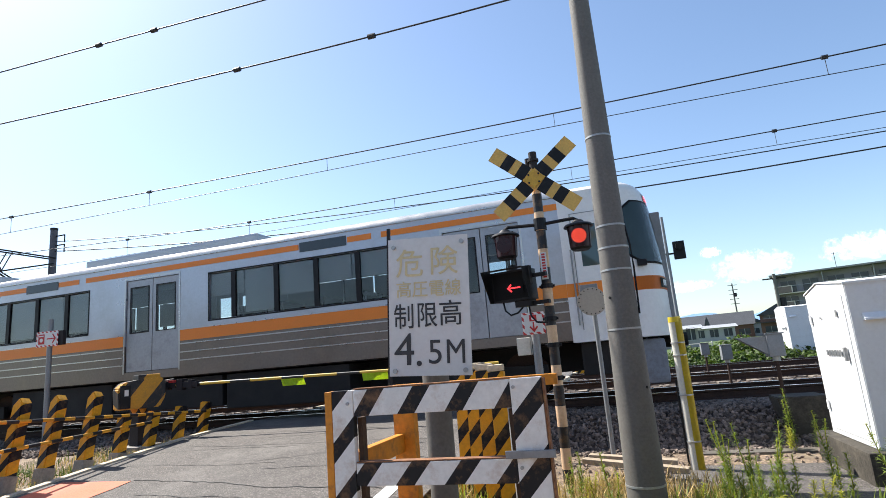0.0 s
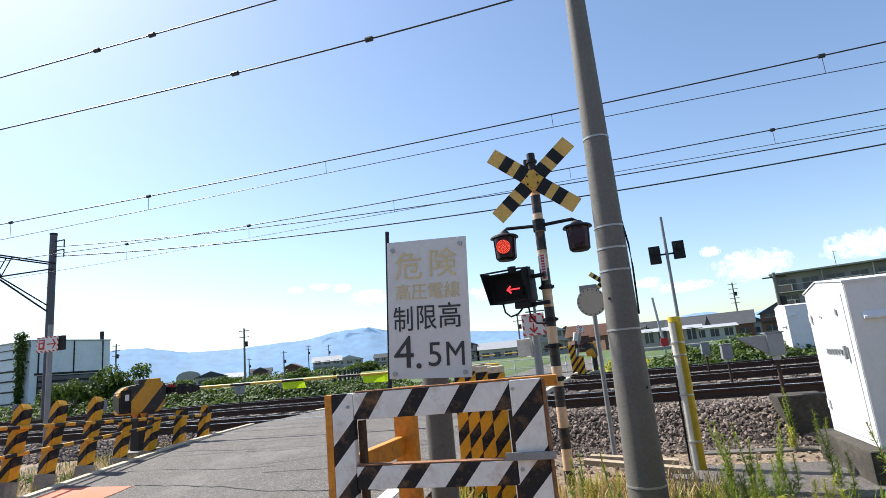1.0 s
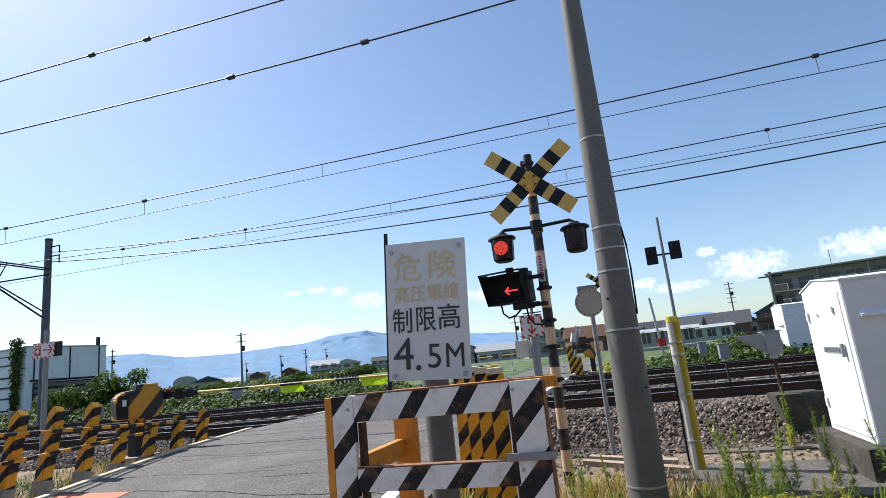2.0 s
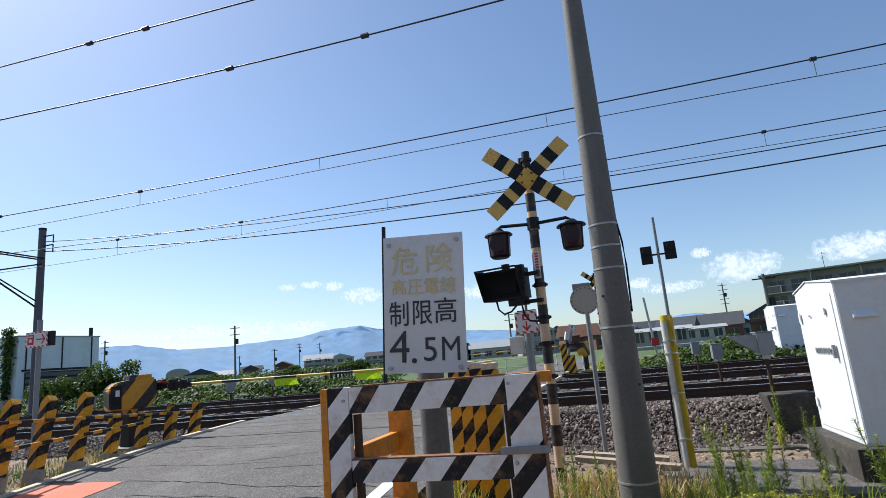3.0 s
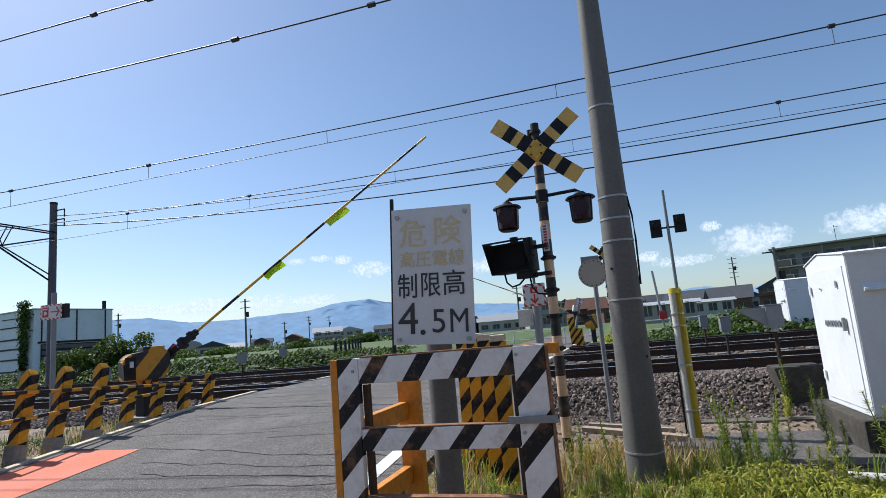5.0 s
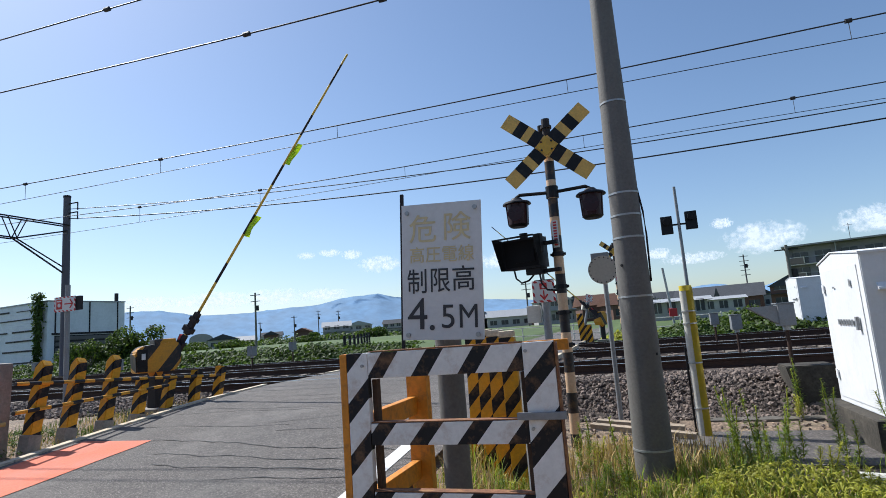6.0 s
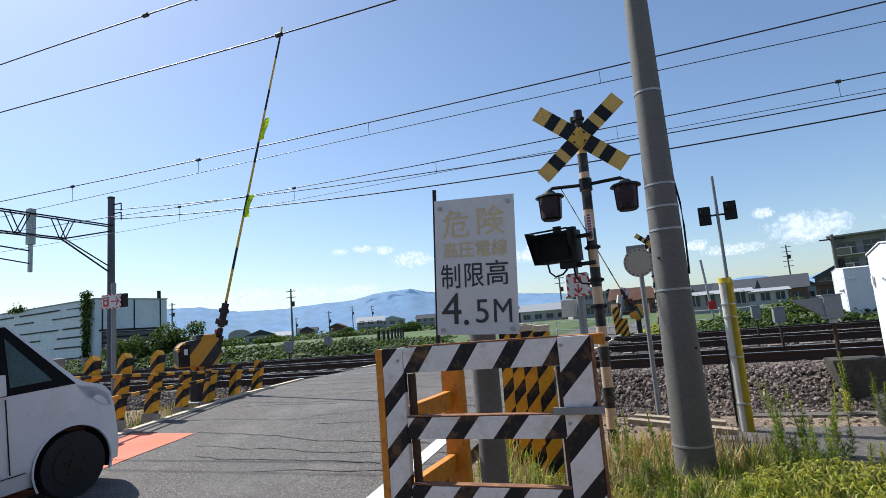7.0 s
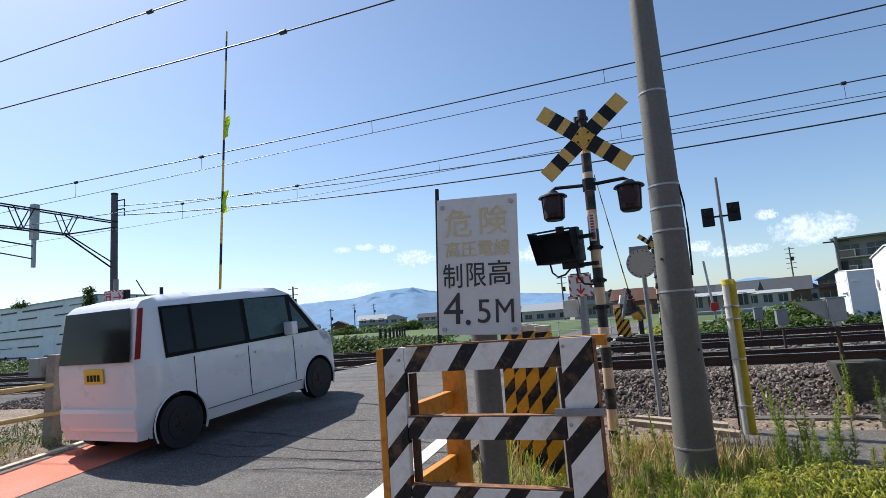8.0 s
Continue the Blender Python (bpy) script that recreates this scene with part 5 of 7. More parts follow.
for spec in (
    (-48.3 * K, 76 * K, 1.1, 5.2, 5, 3.4, 1.3, "brown_wall", "roof_brown", 20, "brown clad house with a low gable roof", "y", 2),
    (-50 * K, 98 * K, 1.0, 11, 7, 5.2, 1.8, "plaster", "roof_grey", 26, "pale two-storey house with a grey roof", "y", 3),
    (-44 * K, 101 * K, 1.0, 8, 7, 4.8, 1.8, "plaster", "roof_dark", 14, "pale two-storey house with a dark roof", "x", 3),
    (-61.3 * K, 79 * K, 1.0, 7, 6, 2.2, 1.6, "plaster", "roof_grey", 34, "low house with a wide grey roof", "x", 2),
    (-58 * K, 81.5 * K, 1.0, 5, 5, 3.5, 1.4, "brown_wall", "roof_dark", 30, "dark small house with a tiled roof", "y", 2),
    (-64 * K, 90 * K, 1.0, 8, 6, 3.4, 1.6, "plaster", "roof_dark", 30, "small house with a dark tiled roof", "x", 2),
    (-79 * K, 78 * K, 1.0, 9, 6, 2.4, 1.2, "plaster", "roof_brown", 44, "low house among fields", "x", 3),
    (-37 * K, 103 * K, 1.0, 10, 8, 5.0, 1.9, "plaster", "roof_dark", 10, "pale two-storey house with a dark roof", "x", 3),
    (-6.5, 116.0, 0.8, 7, 7, 3.2, 2.2, "brown_wall", "roof_brown", 16, "house with a brown tiled roof beyond the tracks", "x", 3),
    (-31.5, 150.0, 0.8, 12, 7, 2.9, 1.9, "plaster", "roof_grey", 18, "long pale house with a grey roof", "x", 4),
    (-42.0, 150.0, 0.8, 8, 7, 4.6, 1.6, "plaster", "roof_dark", 8, "two-storey house with a dark roof", "y", 2),
    (8.0, 140.0, 0.8, 7, 8, 3.0, 2.6, "plaster", "roof_dark", 12, "house with a broad dark tiled roof", "x", 3),
    (-2.0, 108.0, 0.8, 5, 6, 2.8, 1.9, "brown_wall", "roof_brown", 24, "small house with a red-brown tiled roof", "x", 2),
    (11.5, 112.0, 0.8, 6, 7, 2.6, 2.0, "plaster", "roof_dark", -16, "low house with a dark tiled roof", "x", 2),
    (-14.5, 110.0, 0.8, 6.5, 6, 4.6, 1.5, "plaster", "roof_grey", 18, "grey two-storey house with balconies", "y", 3),
    (4.6, 62.0, 0.6, 5.2, 5, 1.95, 0.4, "plaster", "roof_grey", -4, "low pale shed with a flat grey sheet roof", "x", 4),
    (20.5, 138.0, 0.8, 14, 9, 2.9, 2.9, "brown_wall", "roof_dark", -12, "broad house with a dark tiled roof", "x", 4),
    (31.5, 130.0, 0.8, 7, 8, 4.3, 2.0, "brown_wall", "roof_dark", -20, "dark house with a tiled gable roof", "y", 2),
    (-19.0, 142.0, 0.8, 8, 7, 3.0, 2.3, "brown_wall", "roof_dark", -14, "house with a dark tiled roof", "x", 2),
    (-12.0, 128.0, 0.8, 5, 6, 4.4, 1.6, "plaster", "roof_dark", 10, "narrow two-storey house with a dark roof", "y", 2),
    (1.5, 124.0, 0.8, 6, 6, 2.7, 1.9, "plaster", "roof_dark", -8, "small house with a dark tiled roof", "x", 2),
    (14.0, 100.0, 0.7, 6, 5, 2.3, 0.5, "plaster", "roof_grey", -4, "low pale shed with a grey sheet roof", "x", 3),
    (26.0, 150.0, 0.8, 9, 8, 3.4, 2.6, "plaster", "roof_dark", 8, "house with a dark tiled roof", "y", 3),
    (-53.0, 160.0, 0.9, 9, 7, 3.0, 2.2, "brown_wall", "roof_dark", 14, "low house with a dark tiled roof", "x", 3),
    (-95.0, 170.0, 0.9, 9, 7, 4.4, 1.8, "plaster", "roof_grey", 28, "pale two-storey house with a grey roof", "x", 3),
    (-125.0, 150.0, 0.9, 9, 7, 2.8, 1.8, "plaster", "roof_dark", 38, "low house with a dark tiled roof", "y", 2),
):
    make_house(*spec)


def make_dome_building():
    d = empty("domed_hall", pose(-190, 213, 1), "far pale hall with an arched roof", "building")
    bm = bmesh.new()
    prism(bm, [(-5, 0)] + [(5 * math.cos(radians(180 - a)), 4.5 + 2.6 * math.sin(radians(a))) for a in range(0, 181, 15)] + [(5, 0)], "y", -5, 5)
    part("shell", bm, M["plaster"], d, at=pose(0, 0, 0, 0, 0, 42))


make_dome_building()


def make_apartments():
    a = empty("apartment_block", pose(25.9, 107.2, -0.1, 0, 0, -17), "grey concrete apartment block with balconies on every floor", "building")
    W, D, S, n = 40.8, 11.0, 2.6, 4
    part("wall", boxes((0.0, W, 1.5, D, -1, S * n + 0.5)), M["apt"], a)
    part("roof_slab", boxes((-0.7, W + 0.7, -0.5, D + 0.5, S * n + 0.52, S * n + 0.75)), M["apt"], a)
    part("end_wall", boxes((-0.2, -0.002, 0.0, D, -1, S * n + 0.5)), M["apt"], a)
    for k in range(n):
        z = S * k + 0.15
        part("floor_slab", boxes((0.0, W, 0.0, 1.48, z - 0.16, z)), M["balcony_rim"], a)
        for i in range(6):
            x = i * 6.8
            part("balcony_panel", boxes((x + (0.0 if i == 0 else 0.3), x + (2.2 if i == 0 else 4.9), -0.08, -0.003, z + 0.05, z + 1.05)), M["balcony"], a)
            xa, xb = x + (0.0 if i == 0 else 0.3), x + (2.2 if i == 0 else 4.9)
            part("balcony_rim", boxes((xa, xb, -0.12, -0.003, z + 1.055, z + 1.19), (xb + 0.003, xb + 0.16, -0.12, -0.003, z + 0.05, z + 1.19)), M["balcony_rim"], a)
            part("balcony_rail", boxes((xb + 0.17, x + 6.7, -0.06, -0.02, z + 1.06, z + 1.14)), M["roof_grey"], a)
            part("divider", boxes((x + 6.74, x + 6.86, -0.1, 1.45, z, z + S - 0.17)), M["balcony_rim"], a)
            for wx in (0.7, 3.9):
                w = part("window", boxes((x + wx, x + wx + 2.2, 1.42, 1.497, z + 0.1, z + 2.0)), M["dark_glass"], a)
                part("frame", boxes((x + wx + 1.07, x + wx + 1.13, 1.40, 1.418, z + 0.1, z + 2.0)), M["roof_grey"], w)
    for x in (6.8, 13.6, 20.4):
        part("downpipe", tubes(((x, -0.15, -1), (x, -0.15, S * n + 0.5), 0.06), n=8), M["roof_grey"], a)
    part("antenna", tubes(((9.0, 3, S * n + 0.9), (9.0, 3, S * n + 3.6), 0.04), ((8.4, 3, S * n + 3.3), (9.6, 3, S * n + 3.3), 0.03), n=6), M["dark_steel"], a)
    return a


make_apartments()


def make_power_pole(x, y, z0, z1, r, arms, label="distant utility pole with cross arms"):
    p = empty("utility_pole", pose(x, y, 0), label, "utility pole", "distant utility poles")
    part("shaft", tubes(((0, 0, z0), (0, 0, z1), r, r * 0.7), n=8), M["pole_concrete"], p)
    for k in range(arms):
        part("cross_arm", boxes((-1.0, 1.0, -0.06, 0.06, z1 - 0.5 - k * 1.1, z1 - 0.38 - k * 1.1)), M["dark_steel"], p)
    part("transformer", tubes(((0.4, 0, z1 - 3.2), (0.4, 0, z1 - 2.3), 0.28), n=8), M["dark_steel"], p)


for x, y, z1, arms in ((-63, 84, 10.6, 2), (-108, 180, 12, 2), (-102, 184, 11.6, 2), (-107, 98, 12.2, 3), (-88, 134, 8.5, 1), (-20, 115, 10.0, 2), (26.6, 147.6, 13.8, 5), (-70, 190, 11, 2), (-122, 165, 9, 1), (14.5, 60, 7.0, 1), (-8.5, 60, 7.5, 2)):
    make_power_pole(x, y, 0, z1, 0.2, arms)
part_pole = empty("marker_post", pose(1.75, 26.5, 0.4), "slim grey leaning post with a red box", "post")
part("shaft", tubes(((0, 0, 0), (-0.25, 0, 3.1), 0.05), n=8), M["galv"], part_pole)
part("red_box", boxes((-0.2, 0.12, -0.1, 0.1, 0.95, 1.3), bevel=0.02), M["red"], part_pole, "red box")


def make_white_fence(x0, y0, x1, y1, label):
    f = empty("white_fence", pose(0, 0, 0), label, "fence", "white fences")
    L = math.hypot(x1 - x0, y1 - y0)
    n = int(L / 1.5)
    for i in range(n + 1):
        x, y = x0 + (x1 - x0) * i / n, y0 + (y1 - y0) * i / n
        z = ground_z(x, y)
        part("post", tubes(((x, y, z - 0.2), (x, y, z + 1.0), 0.035), n=6), M["pvc"], f)
    z0, z1 = ground_z(x0, y0), ground_z(x1, y1)
    for h in (0.4, 0.9):
        part("rail", tubes(((x0, y0, z0 + h), (x1, y1, z1 + h), 0.03), n=6), M["pvc"], f)


make_white_fence(-9.5, 34.2, -1.9, 34.6, "white pipe fence along the far road")
make_white_fence(0.4, 33.6, 4.6, 33.8, "white pipe fence beside the houses")


def make_dark_fence():
    f = empty("field_fence", pose(0, 0, 0), "dark wooden posts and wire along the field edge", "fence")
    pts = [(-15.5 - 1.05 * i, 28.5 + 2.6 * i) for i in range(8)]
    for i, (x, y) in enumerate(pts):
        z = ground_z(x, y)
        part("post", tubes(((x, y, z - 0.2), (x, y, z + 1.25), 0.09), n=8), M["dark_steel"], f)
    for a, b in zip(pts, pts[1:]):
        for h in (0.5, 1.0):
            part("rail", tubes(((*a, ground_z(*a) + h), (*b, ground_z(*b) + h), 0.03), n=6), M["dark_steel"], f)


make_dark_fence()
# far posts of the crossing
far_posts = empty("post_fence", pose(0, 0, 0.6), "yellow and black striped posts at the far side of the crossing", "fence")
for x, y in ((-1.88, 22.5), (-1.62, 22.4)):
    part("post", boxes((-0.12, 0.12, -0.1, 0.1, -0.3, 1.15 if x < -1.7 else 0.7), bevel=0.02), M["hazard"], far_posts, at=pose(x, y, 0, 0, -3, 0))

for k, (x, y, rx, rz, c) in enumerate(((-72, 150, 5, 1.6, 1500), (-60, 160, 5, 1.8, 1500), (-92, 150, 5, 1.3, 1300), (-118, 138, 7, 1.4, 1500), (24.5, 84, 2.0, 2.2, 1400), (22.0, 80, 2.0, 1.7, 1200), (-160, 175, 12, 1.6, 1500), (-185, 195, 14, 1.8, 1500), (6.0, 120, 5, 2.4, 1200), (-140, 150, 9, 1.3, 1300))):
    shrub("tree", x, y, 0.6, rx, rx * 0.8, rz, c, 0.16 * rx ** 0.6 + 0.25, "distant dark green leafy tree", 60 + k, "tree")


# mountains and clouds, far beyond
def make_mountains(name, R, table, color, strength, label, seed):
    bm = bmesh.new()
    prev = None
    azs = np.arange(-75, 40, 0.35)
    for az in azs:
        el = lerp_table(az, table) + 0.10 * noise.noise((az * 1.3, seed, 0)) + 0.05 * noise.noise((az * 4, seed, 2))
        a = radians(az)
        col = []
        for k in range(6):
            w = k / 5
            rr = R + 700 * w
            col.append(bm.verts.new((rr * math.sin(a), rr * math.cos(a), -60 + (60 + rr * math.tan(radians(max(el, 0.05)))) * w ** 0.8)))
        if prev:
            for k in range(5):
                bm.faces.new((prev[k], col[k], col[k + 1], prev[k + 1]))
        prev = col
    # distance haze is painted: bluish base colour plus emission
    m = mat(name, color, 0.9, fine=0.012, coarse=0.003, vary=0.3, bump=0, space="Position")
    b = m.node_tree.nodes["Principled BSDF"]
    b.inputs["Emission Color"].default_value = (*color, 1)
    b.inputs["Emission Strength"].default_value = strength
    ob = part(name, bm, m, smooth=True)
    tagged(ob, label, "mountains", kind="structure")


make_mountains("backdrop_mountains", 3400, [(-75, 1.0), (-59, 0.8), (-50, 3.0), (-48.5, 3.7), (-45.3, 3.7), (-41.6, 3.05), (-37.7, 3.05), (-34.2, 3.3), (-31, 3.4), (-28.2, 4.0), (-24.8, 4.15), (-22.6, 3.55), (-18, 3.1), (-12.9, 2.7), (-9.8, 2.4), (-5, 1.7), (2, 1.6), (6.4, 2.3), (8, 2.3), (11, 1.6), (13, 2.2), (20, 1.8), (40, 1.2)], (0.115, 0.205, 0.33), 0.44, "mountain range on the horizon, its blue haze painted as glow", 3)


def make_cloud(az, el, w, h, seed):
    """A soft cloud on the far sky: its outline thins out by noise."""
    R = 4250
    a, e = radians(az), radians(el)
    c = (R * math.sin(a) * math.cos(e), R * math.cos(a) * math.cos(e), R * math.sin(e))
    wm, hm = R * radians(w) / 2 * 1.25, R * radians(h) / 2 * 1.6
    bm = bmesh.new()
    n = 6
    grid = [[bm.verts.new((wm * (2 * i / n - 1), 60 * (1 - (2 * i / n - 1) ** 2), hm * (2 * k / n - 1))) for k in range(n + 1)] for i in range(n + 1)]
    for p, q in zip(grid, grid[1:]):
        for k in range(n):
            bm.faces.new((p[k], q[k], q[k + 1], p[k + 1]))
    ob = part("cloud", bm, cloud_mat(wm, hm, seed), smooth=True, at=pose(*c, 0, 0, -az))
    tagged(ob, "white fair-weather cloud low over the horizon", "cloud", "clouds", kind="structure")


def cloud_mat(wm, hm, seed):
    m = bpy.data.materials.new("cloud")
    m.use_nodes = True
    nt = m.node_tree
    b = nt.nodes["Principled BSDF"]
    b.inputs["Base Color"].default_value, b.inputs["Roughness"].default_value = (0.3, 0.32, 0.35, 1), 1.0
    tc = nt.nodes.new("ShaderNodeTexCoord").outputs["Object"]
    sep = nt.nodes.new("ShaderNodeSeparateXYZ")
    nt.links.new(tc, sep.inputs[0])
    off = nt.nodes.new("ShaderNodeVectorMath")
    off.operation = "ADD"
    nt.links.new(tc, off.inputs[0])
    off.inputs[1].default_value = (seed * 977.0, seed * 431.0, seed * 613.0)
    u = math_node(nt, "DIVIDE", sep.outputs[0], wm)
    v = math_node(nt, "DIVIDE", sep.outputs[2], hm)
    low = math_node(nt, "MULTIPLY", math_node(nt, "MINIMUM", v, 0.0), 0.9)
    rr = math_node(nt, "ADD", math_node(nt, "POWER", math_node(nt, "ABSOLUTE", u), 2.0), math_node(nt, "ADD", math_node(nt, "POWER", math_node(nt, "ABSOLUTE", v), 2.0), math_node(nt, "POWER", math_node(nt, "ABSOLUTE", low), 2.0)))
    body = math_node(nt, "SUBTRACT", 1.0, rr)
    puff = noise_tex(nt, off.outputs[0], 3.2 / hm, 9, 0.62)
    wide = noise_tex(nt, off.outputs[0], 1.0 / hm, 3, 0.5)
    dens = math_node(nt, "ADD", math_node(nt, "MULTIPLY", body, 0.62), math_node(nt, "ADD", math_node(nt, "MULTIPLY", math_node(nt, "SUBTRACT", puff, 0.5), 1.5), math_node(nt, "MULTIPLY", math_node(nt, "SUBTRACT", wide, 0.5), 0.9)))
    edge = math_node(nt, "MULTIPLY", body, 5.0, True)
    alpha = math_node(nt, "MULTIPLY", ramp(nt, dens, [(0.1, (0, 0, 0)), (0.68, (0.88, 0.88, 0.88))]), edge)
    nt.links.new(alpha, b.inputs["Alpha"])
    # sunlit white is painted as emission, bluer between the puffs
    nt.links.new(ramp(nt, puff, [(0.35, (0.70, 0.77, 0.86)), (0.6, (0.90, 0.93, 0.96))]), b.inputs["Emission Color"])
    b.inputs["Emission Strength"].default_value = 0.82
    return m


for i, (az, el, w, h) in enumerate(((12.0, 5.9, 6.0, 2.3), (8.9, 7.8, 1.8, 0.8), (6.0, 4.9, 5.0, 0.9), (-24.7, 7.1, 4.2, 1.4), (-27.4, 8.3, 1.8, 0.8), (-29.5, 8.6, 2.0, 0.6), (-31.9, 8.4, 1.6, 0.6), (20.3, 6.3, 6, 1.9), (-12.6, 6.6, 3.4, 1.4), (-46, 4.4, 6, 1.0), (-40.5, 4.3, 6, 1.4), (-35, 4.4, 6.5, 1.3), (-30.2, 4.4, 4, 1.0), (3.0, 5.7, 2.5, 0.9), (16.5, 4.2, 5, 0.9), (-19.5, 4.6, 4, 0.8))):
    make_cloud(az, el, w, h, 1 + i)

# ---------------------------------------------------------------- train
M["steel_car"] = mat("stainless_car_side", (0.45, 0.455, 0.5), 0.34, 0.7, fine=20, coarse=0.7, vary=0.08, bump=0.02, dirt=(0.3, 0.28, 0.27), dirt_amount=0.3)
M["steel_door"] = mat("brushed_door_steel", (0.36, 0.36, 0.385), 0.42, 0.6, fine=25, coarse=1.0, vary=0.12, bump=0.02, dirt=(0.14, 0.12, 0.11), dirt_amount=0.4)
# darker, browner steel: the ground's reflection is painted into the lower side
M["steel_low"] = mat("stainless_ground_reflection", (0.21, 0.175, 0.15), 0.42, 0.75, fine=20, coarse=1.2, vary=0.15, bump=0.03, dirt=(0.25, 0.2, 0.16), dirt_amount=0.5)
M["steel_bright"] = mat("bright_trim", (0.5, 0.48, 0.47), 0.3, 0.8, vary=0.05, bump=0)
M["cab_white"] = mat("white_cab_paint", (0.74, 0.74, 0.74), 0.35, fine=20, coarse=1.0, vary=0.06, bump=0.01, dirt=(0.55, 0.52, 0.5), dirt_amount=0.3)
M["train_orange"] = mat("orange_band", (0.78, 0.22, 0.02), 0.4, vary=0.06, bump=0)
M["train_roof"] = mat("grey_train_roof", (0.42, 0.43, 0.45), 0.35, 0.3, vary=0.12, bump=0.05)
M["under"] = mat("dark_underframe", (0.012, 0.011, 0.011), 0.8, vary=0.3, bump=0.2)
M["train_glass"] = glass_mat("tinted_train_glass", (0.62, 0.68, 0.70))
M["windscreen"] = mat("dark_windscreen", (0.04, 0.075, 0.085), 0.06, vary=0.05, bump=0, coat=0.5)
M["blind"] = mat("grey_blind_and_reflection", (0.5, 0.52, 0.52), 0.8, vary=0.1, bump=0.02)
M["seat_cloth"] = mat("dark_seat_cloth", (0.05, 0.05, 0.07), 0.9, vary=0.2, bump=0.1)
M["inner"] = mat("pale_car_lining", (0.5, 0.5, 0.48), 0.7, vary=0.08, bump=0)
M["head_lamp"] = mat("lamp_glass", (0.8, 0.82, 0.85), 0.15, vary=0.05, bump=0)
M["led"] = glow_mat("red_destination_led", (1.0, 0.25, 0.3), 0.7)
HW = 1.45
DOORS = (-1.38, -8.56, -15.73)
WINDOWS = ((-7.1, -3.12), (-14.3, -10.3))


def car_side(parent, sgn, with_cab):
    """One side wall of a car: window and door openings go through it. The x axis runs along the train, cab line at 0."""
    end = -18.1
    us = sorted({end, 0.0} | {round(d + k, 3) for d in DOORS for k in (-0.69, 0.69)} | {w for p in WINDOWS for w in p} | {-17.85})
    zs = [0.97, 1.13, 1.62, 1.67, 1.89, 2.03, 2.97, 3.07, 3.17, 3.28, 3.40]
    def solid(u, z):
        if any(a < u < b for a, b in WINDOWS) and 2.03 < z < 2.97:
            return False
        return not (any(abs(u - d) < 0.69 for d in DOORS) and 1.13 < z < 3.07)
    bm = bmesh.new()
    wall_cells(bm, us, zs, solid, lambda u, z, d: (u, sgn * (HW - d), z), 0.06)
    bm.faces.ensure_lookup_table()
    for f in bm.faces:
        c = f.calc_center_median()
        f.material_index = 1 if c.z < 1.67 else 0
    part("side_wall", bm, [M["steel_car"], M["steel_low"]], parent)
    y0, y1 = sgn * (HW + 0.002), sgn * (HW + 0.006)
    def band(name, a, b, z0, z1, m, proud=0.0):
        part(name, boxes((a, b, min(y0, y1 + sgn * proud), max(y0, y1 + sgn * proud), z0, z1)), M[m], parent)
    part("orange_band", boxes((0.002, 0.183, min(y0, y1), max(y0, y1), 1.67, 1.89)), M["train_orange"], parent) if with_cab else None
    cuts = [0.0] + [v for d in DOORS for v in (d + 0.74, d - 0.74)] + [end]
    for a, b in zip(cuts[::2], cuts[1::2]):
        band("orange_band", b, a, 1.67, 1.89, "train_orange")
        band("trim", b, a, 1.893, 1.91, "steel_bright", 0.006)
        for z in (1.27, 1.43, 1.60):
            band("rib", b, a, z, z + 0.022, "steel_bright", 0.012)
    for a, b in ((0.0, -3.25), (-3.45, -3.95), (-5.0, -10.4), (-10.6, -11.2), (-12.2, end)):
        band("orange_band", b, a, 3.17, 3.28, "train_orange")
    for a, b in ((-3.97, -4.98), (-11.22, -12.18)):
        band("destination_panel", b, a, 3.12, 3.31, "dark_glass", 0.004)
    band("gutter", end, 0.0, 3.385, 3.41, "steel_bright", 0.02)
    for a, b in WINDOWS:
        n = 5
        fr = part("window", boxes((a + 0.02, b - 0.02, sgn * (HW - 0.03) - 0.004, sgn * (HW - 0.03) + 0.004, 2.05, 2.95)), M["train_glass"], parent, "tinted window strip")
        part("frame", boxes((a - 0.03, b + 0.03, min(y0, y1), max(y0, y1), 2.972, 3.0), (a - 0.03, b + 0.03, min(y0, y1), max(y0, y1), 2.0, 2.028), (a - 0.03, a - 0.002, min(y0, y1), max(y0, y1), 2.0, 3.0), (b + 0.002, b + 0.03, min(y0, y1), max(y0, y1), 2.0, 3.0)), M["black"], fr)
        for i in range(1, n):
            x = a + (b - a) * (i - 0.35 if i == 1 else i - 0.35 + 0.12) / (n - 0.5)
            part("mullion", boxes((x - 0.05, x + 0.05, sgn * HW - 0.05, sgn * HW - 0.001, 2.035, 2.965) if sgn > 0 else (x - 0.05, x + 0.05, -HW + 0.001, -HW + 0.05, 2.035, 2.965)), M["black"], fr)
        rng = random.Random(int(-a * 10) + 3 * sgn)
        for i in range(n):
            x0, x1 = a + (b - a) * i / n + 0.02, a + (b - a) * (i + 1) / n - 0.02
            zb = rng.choice((2.1, 2.35, 2.1, 2.5))
            # grey panels paint in the tone of blinds and reflected sky
            part("blind", boxes((x0, x1, sgn * (HW - 0.07) - 0.003, sgn * (HW - 0.07) + 0.003, zb, 2.95)), M["blind"], fr, "grey panel standing for blind and sky reflection")
    for d in DOORS:
        for s in (-1, 1):
            a, b = (d - 0.68, d - 0.008) if s < 0 else (d + 0.008, d + 0.68)
            c = (a + b) / 2
            bm = bmesh.new()
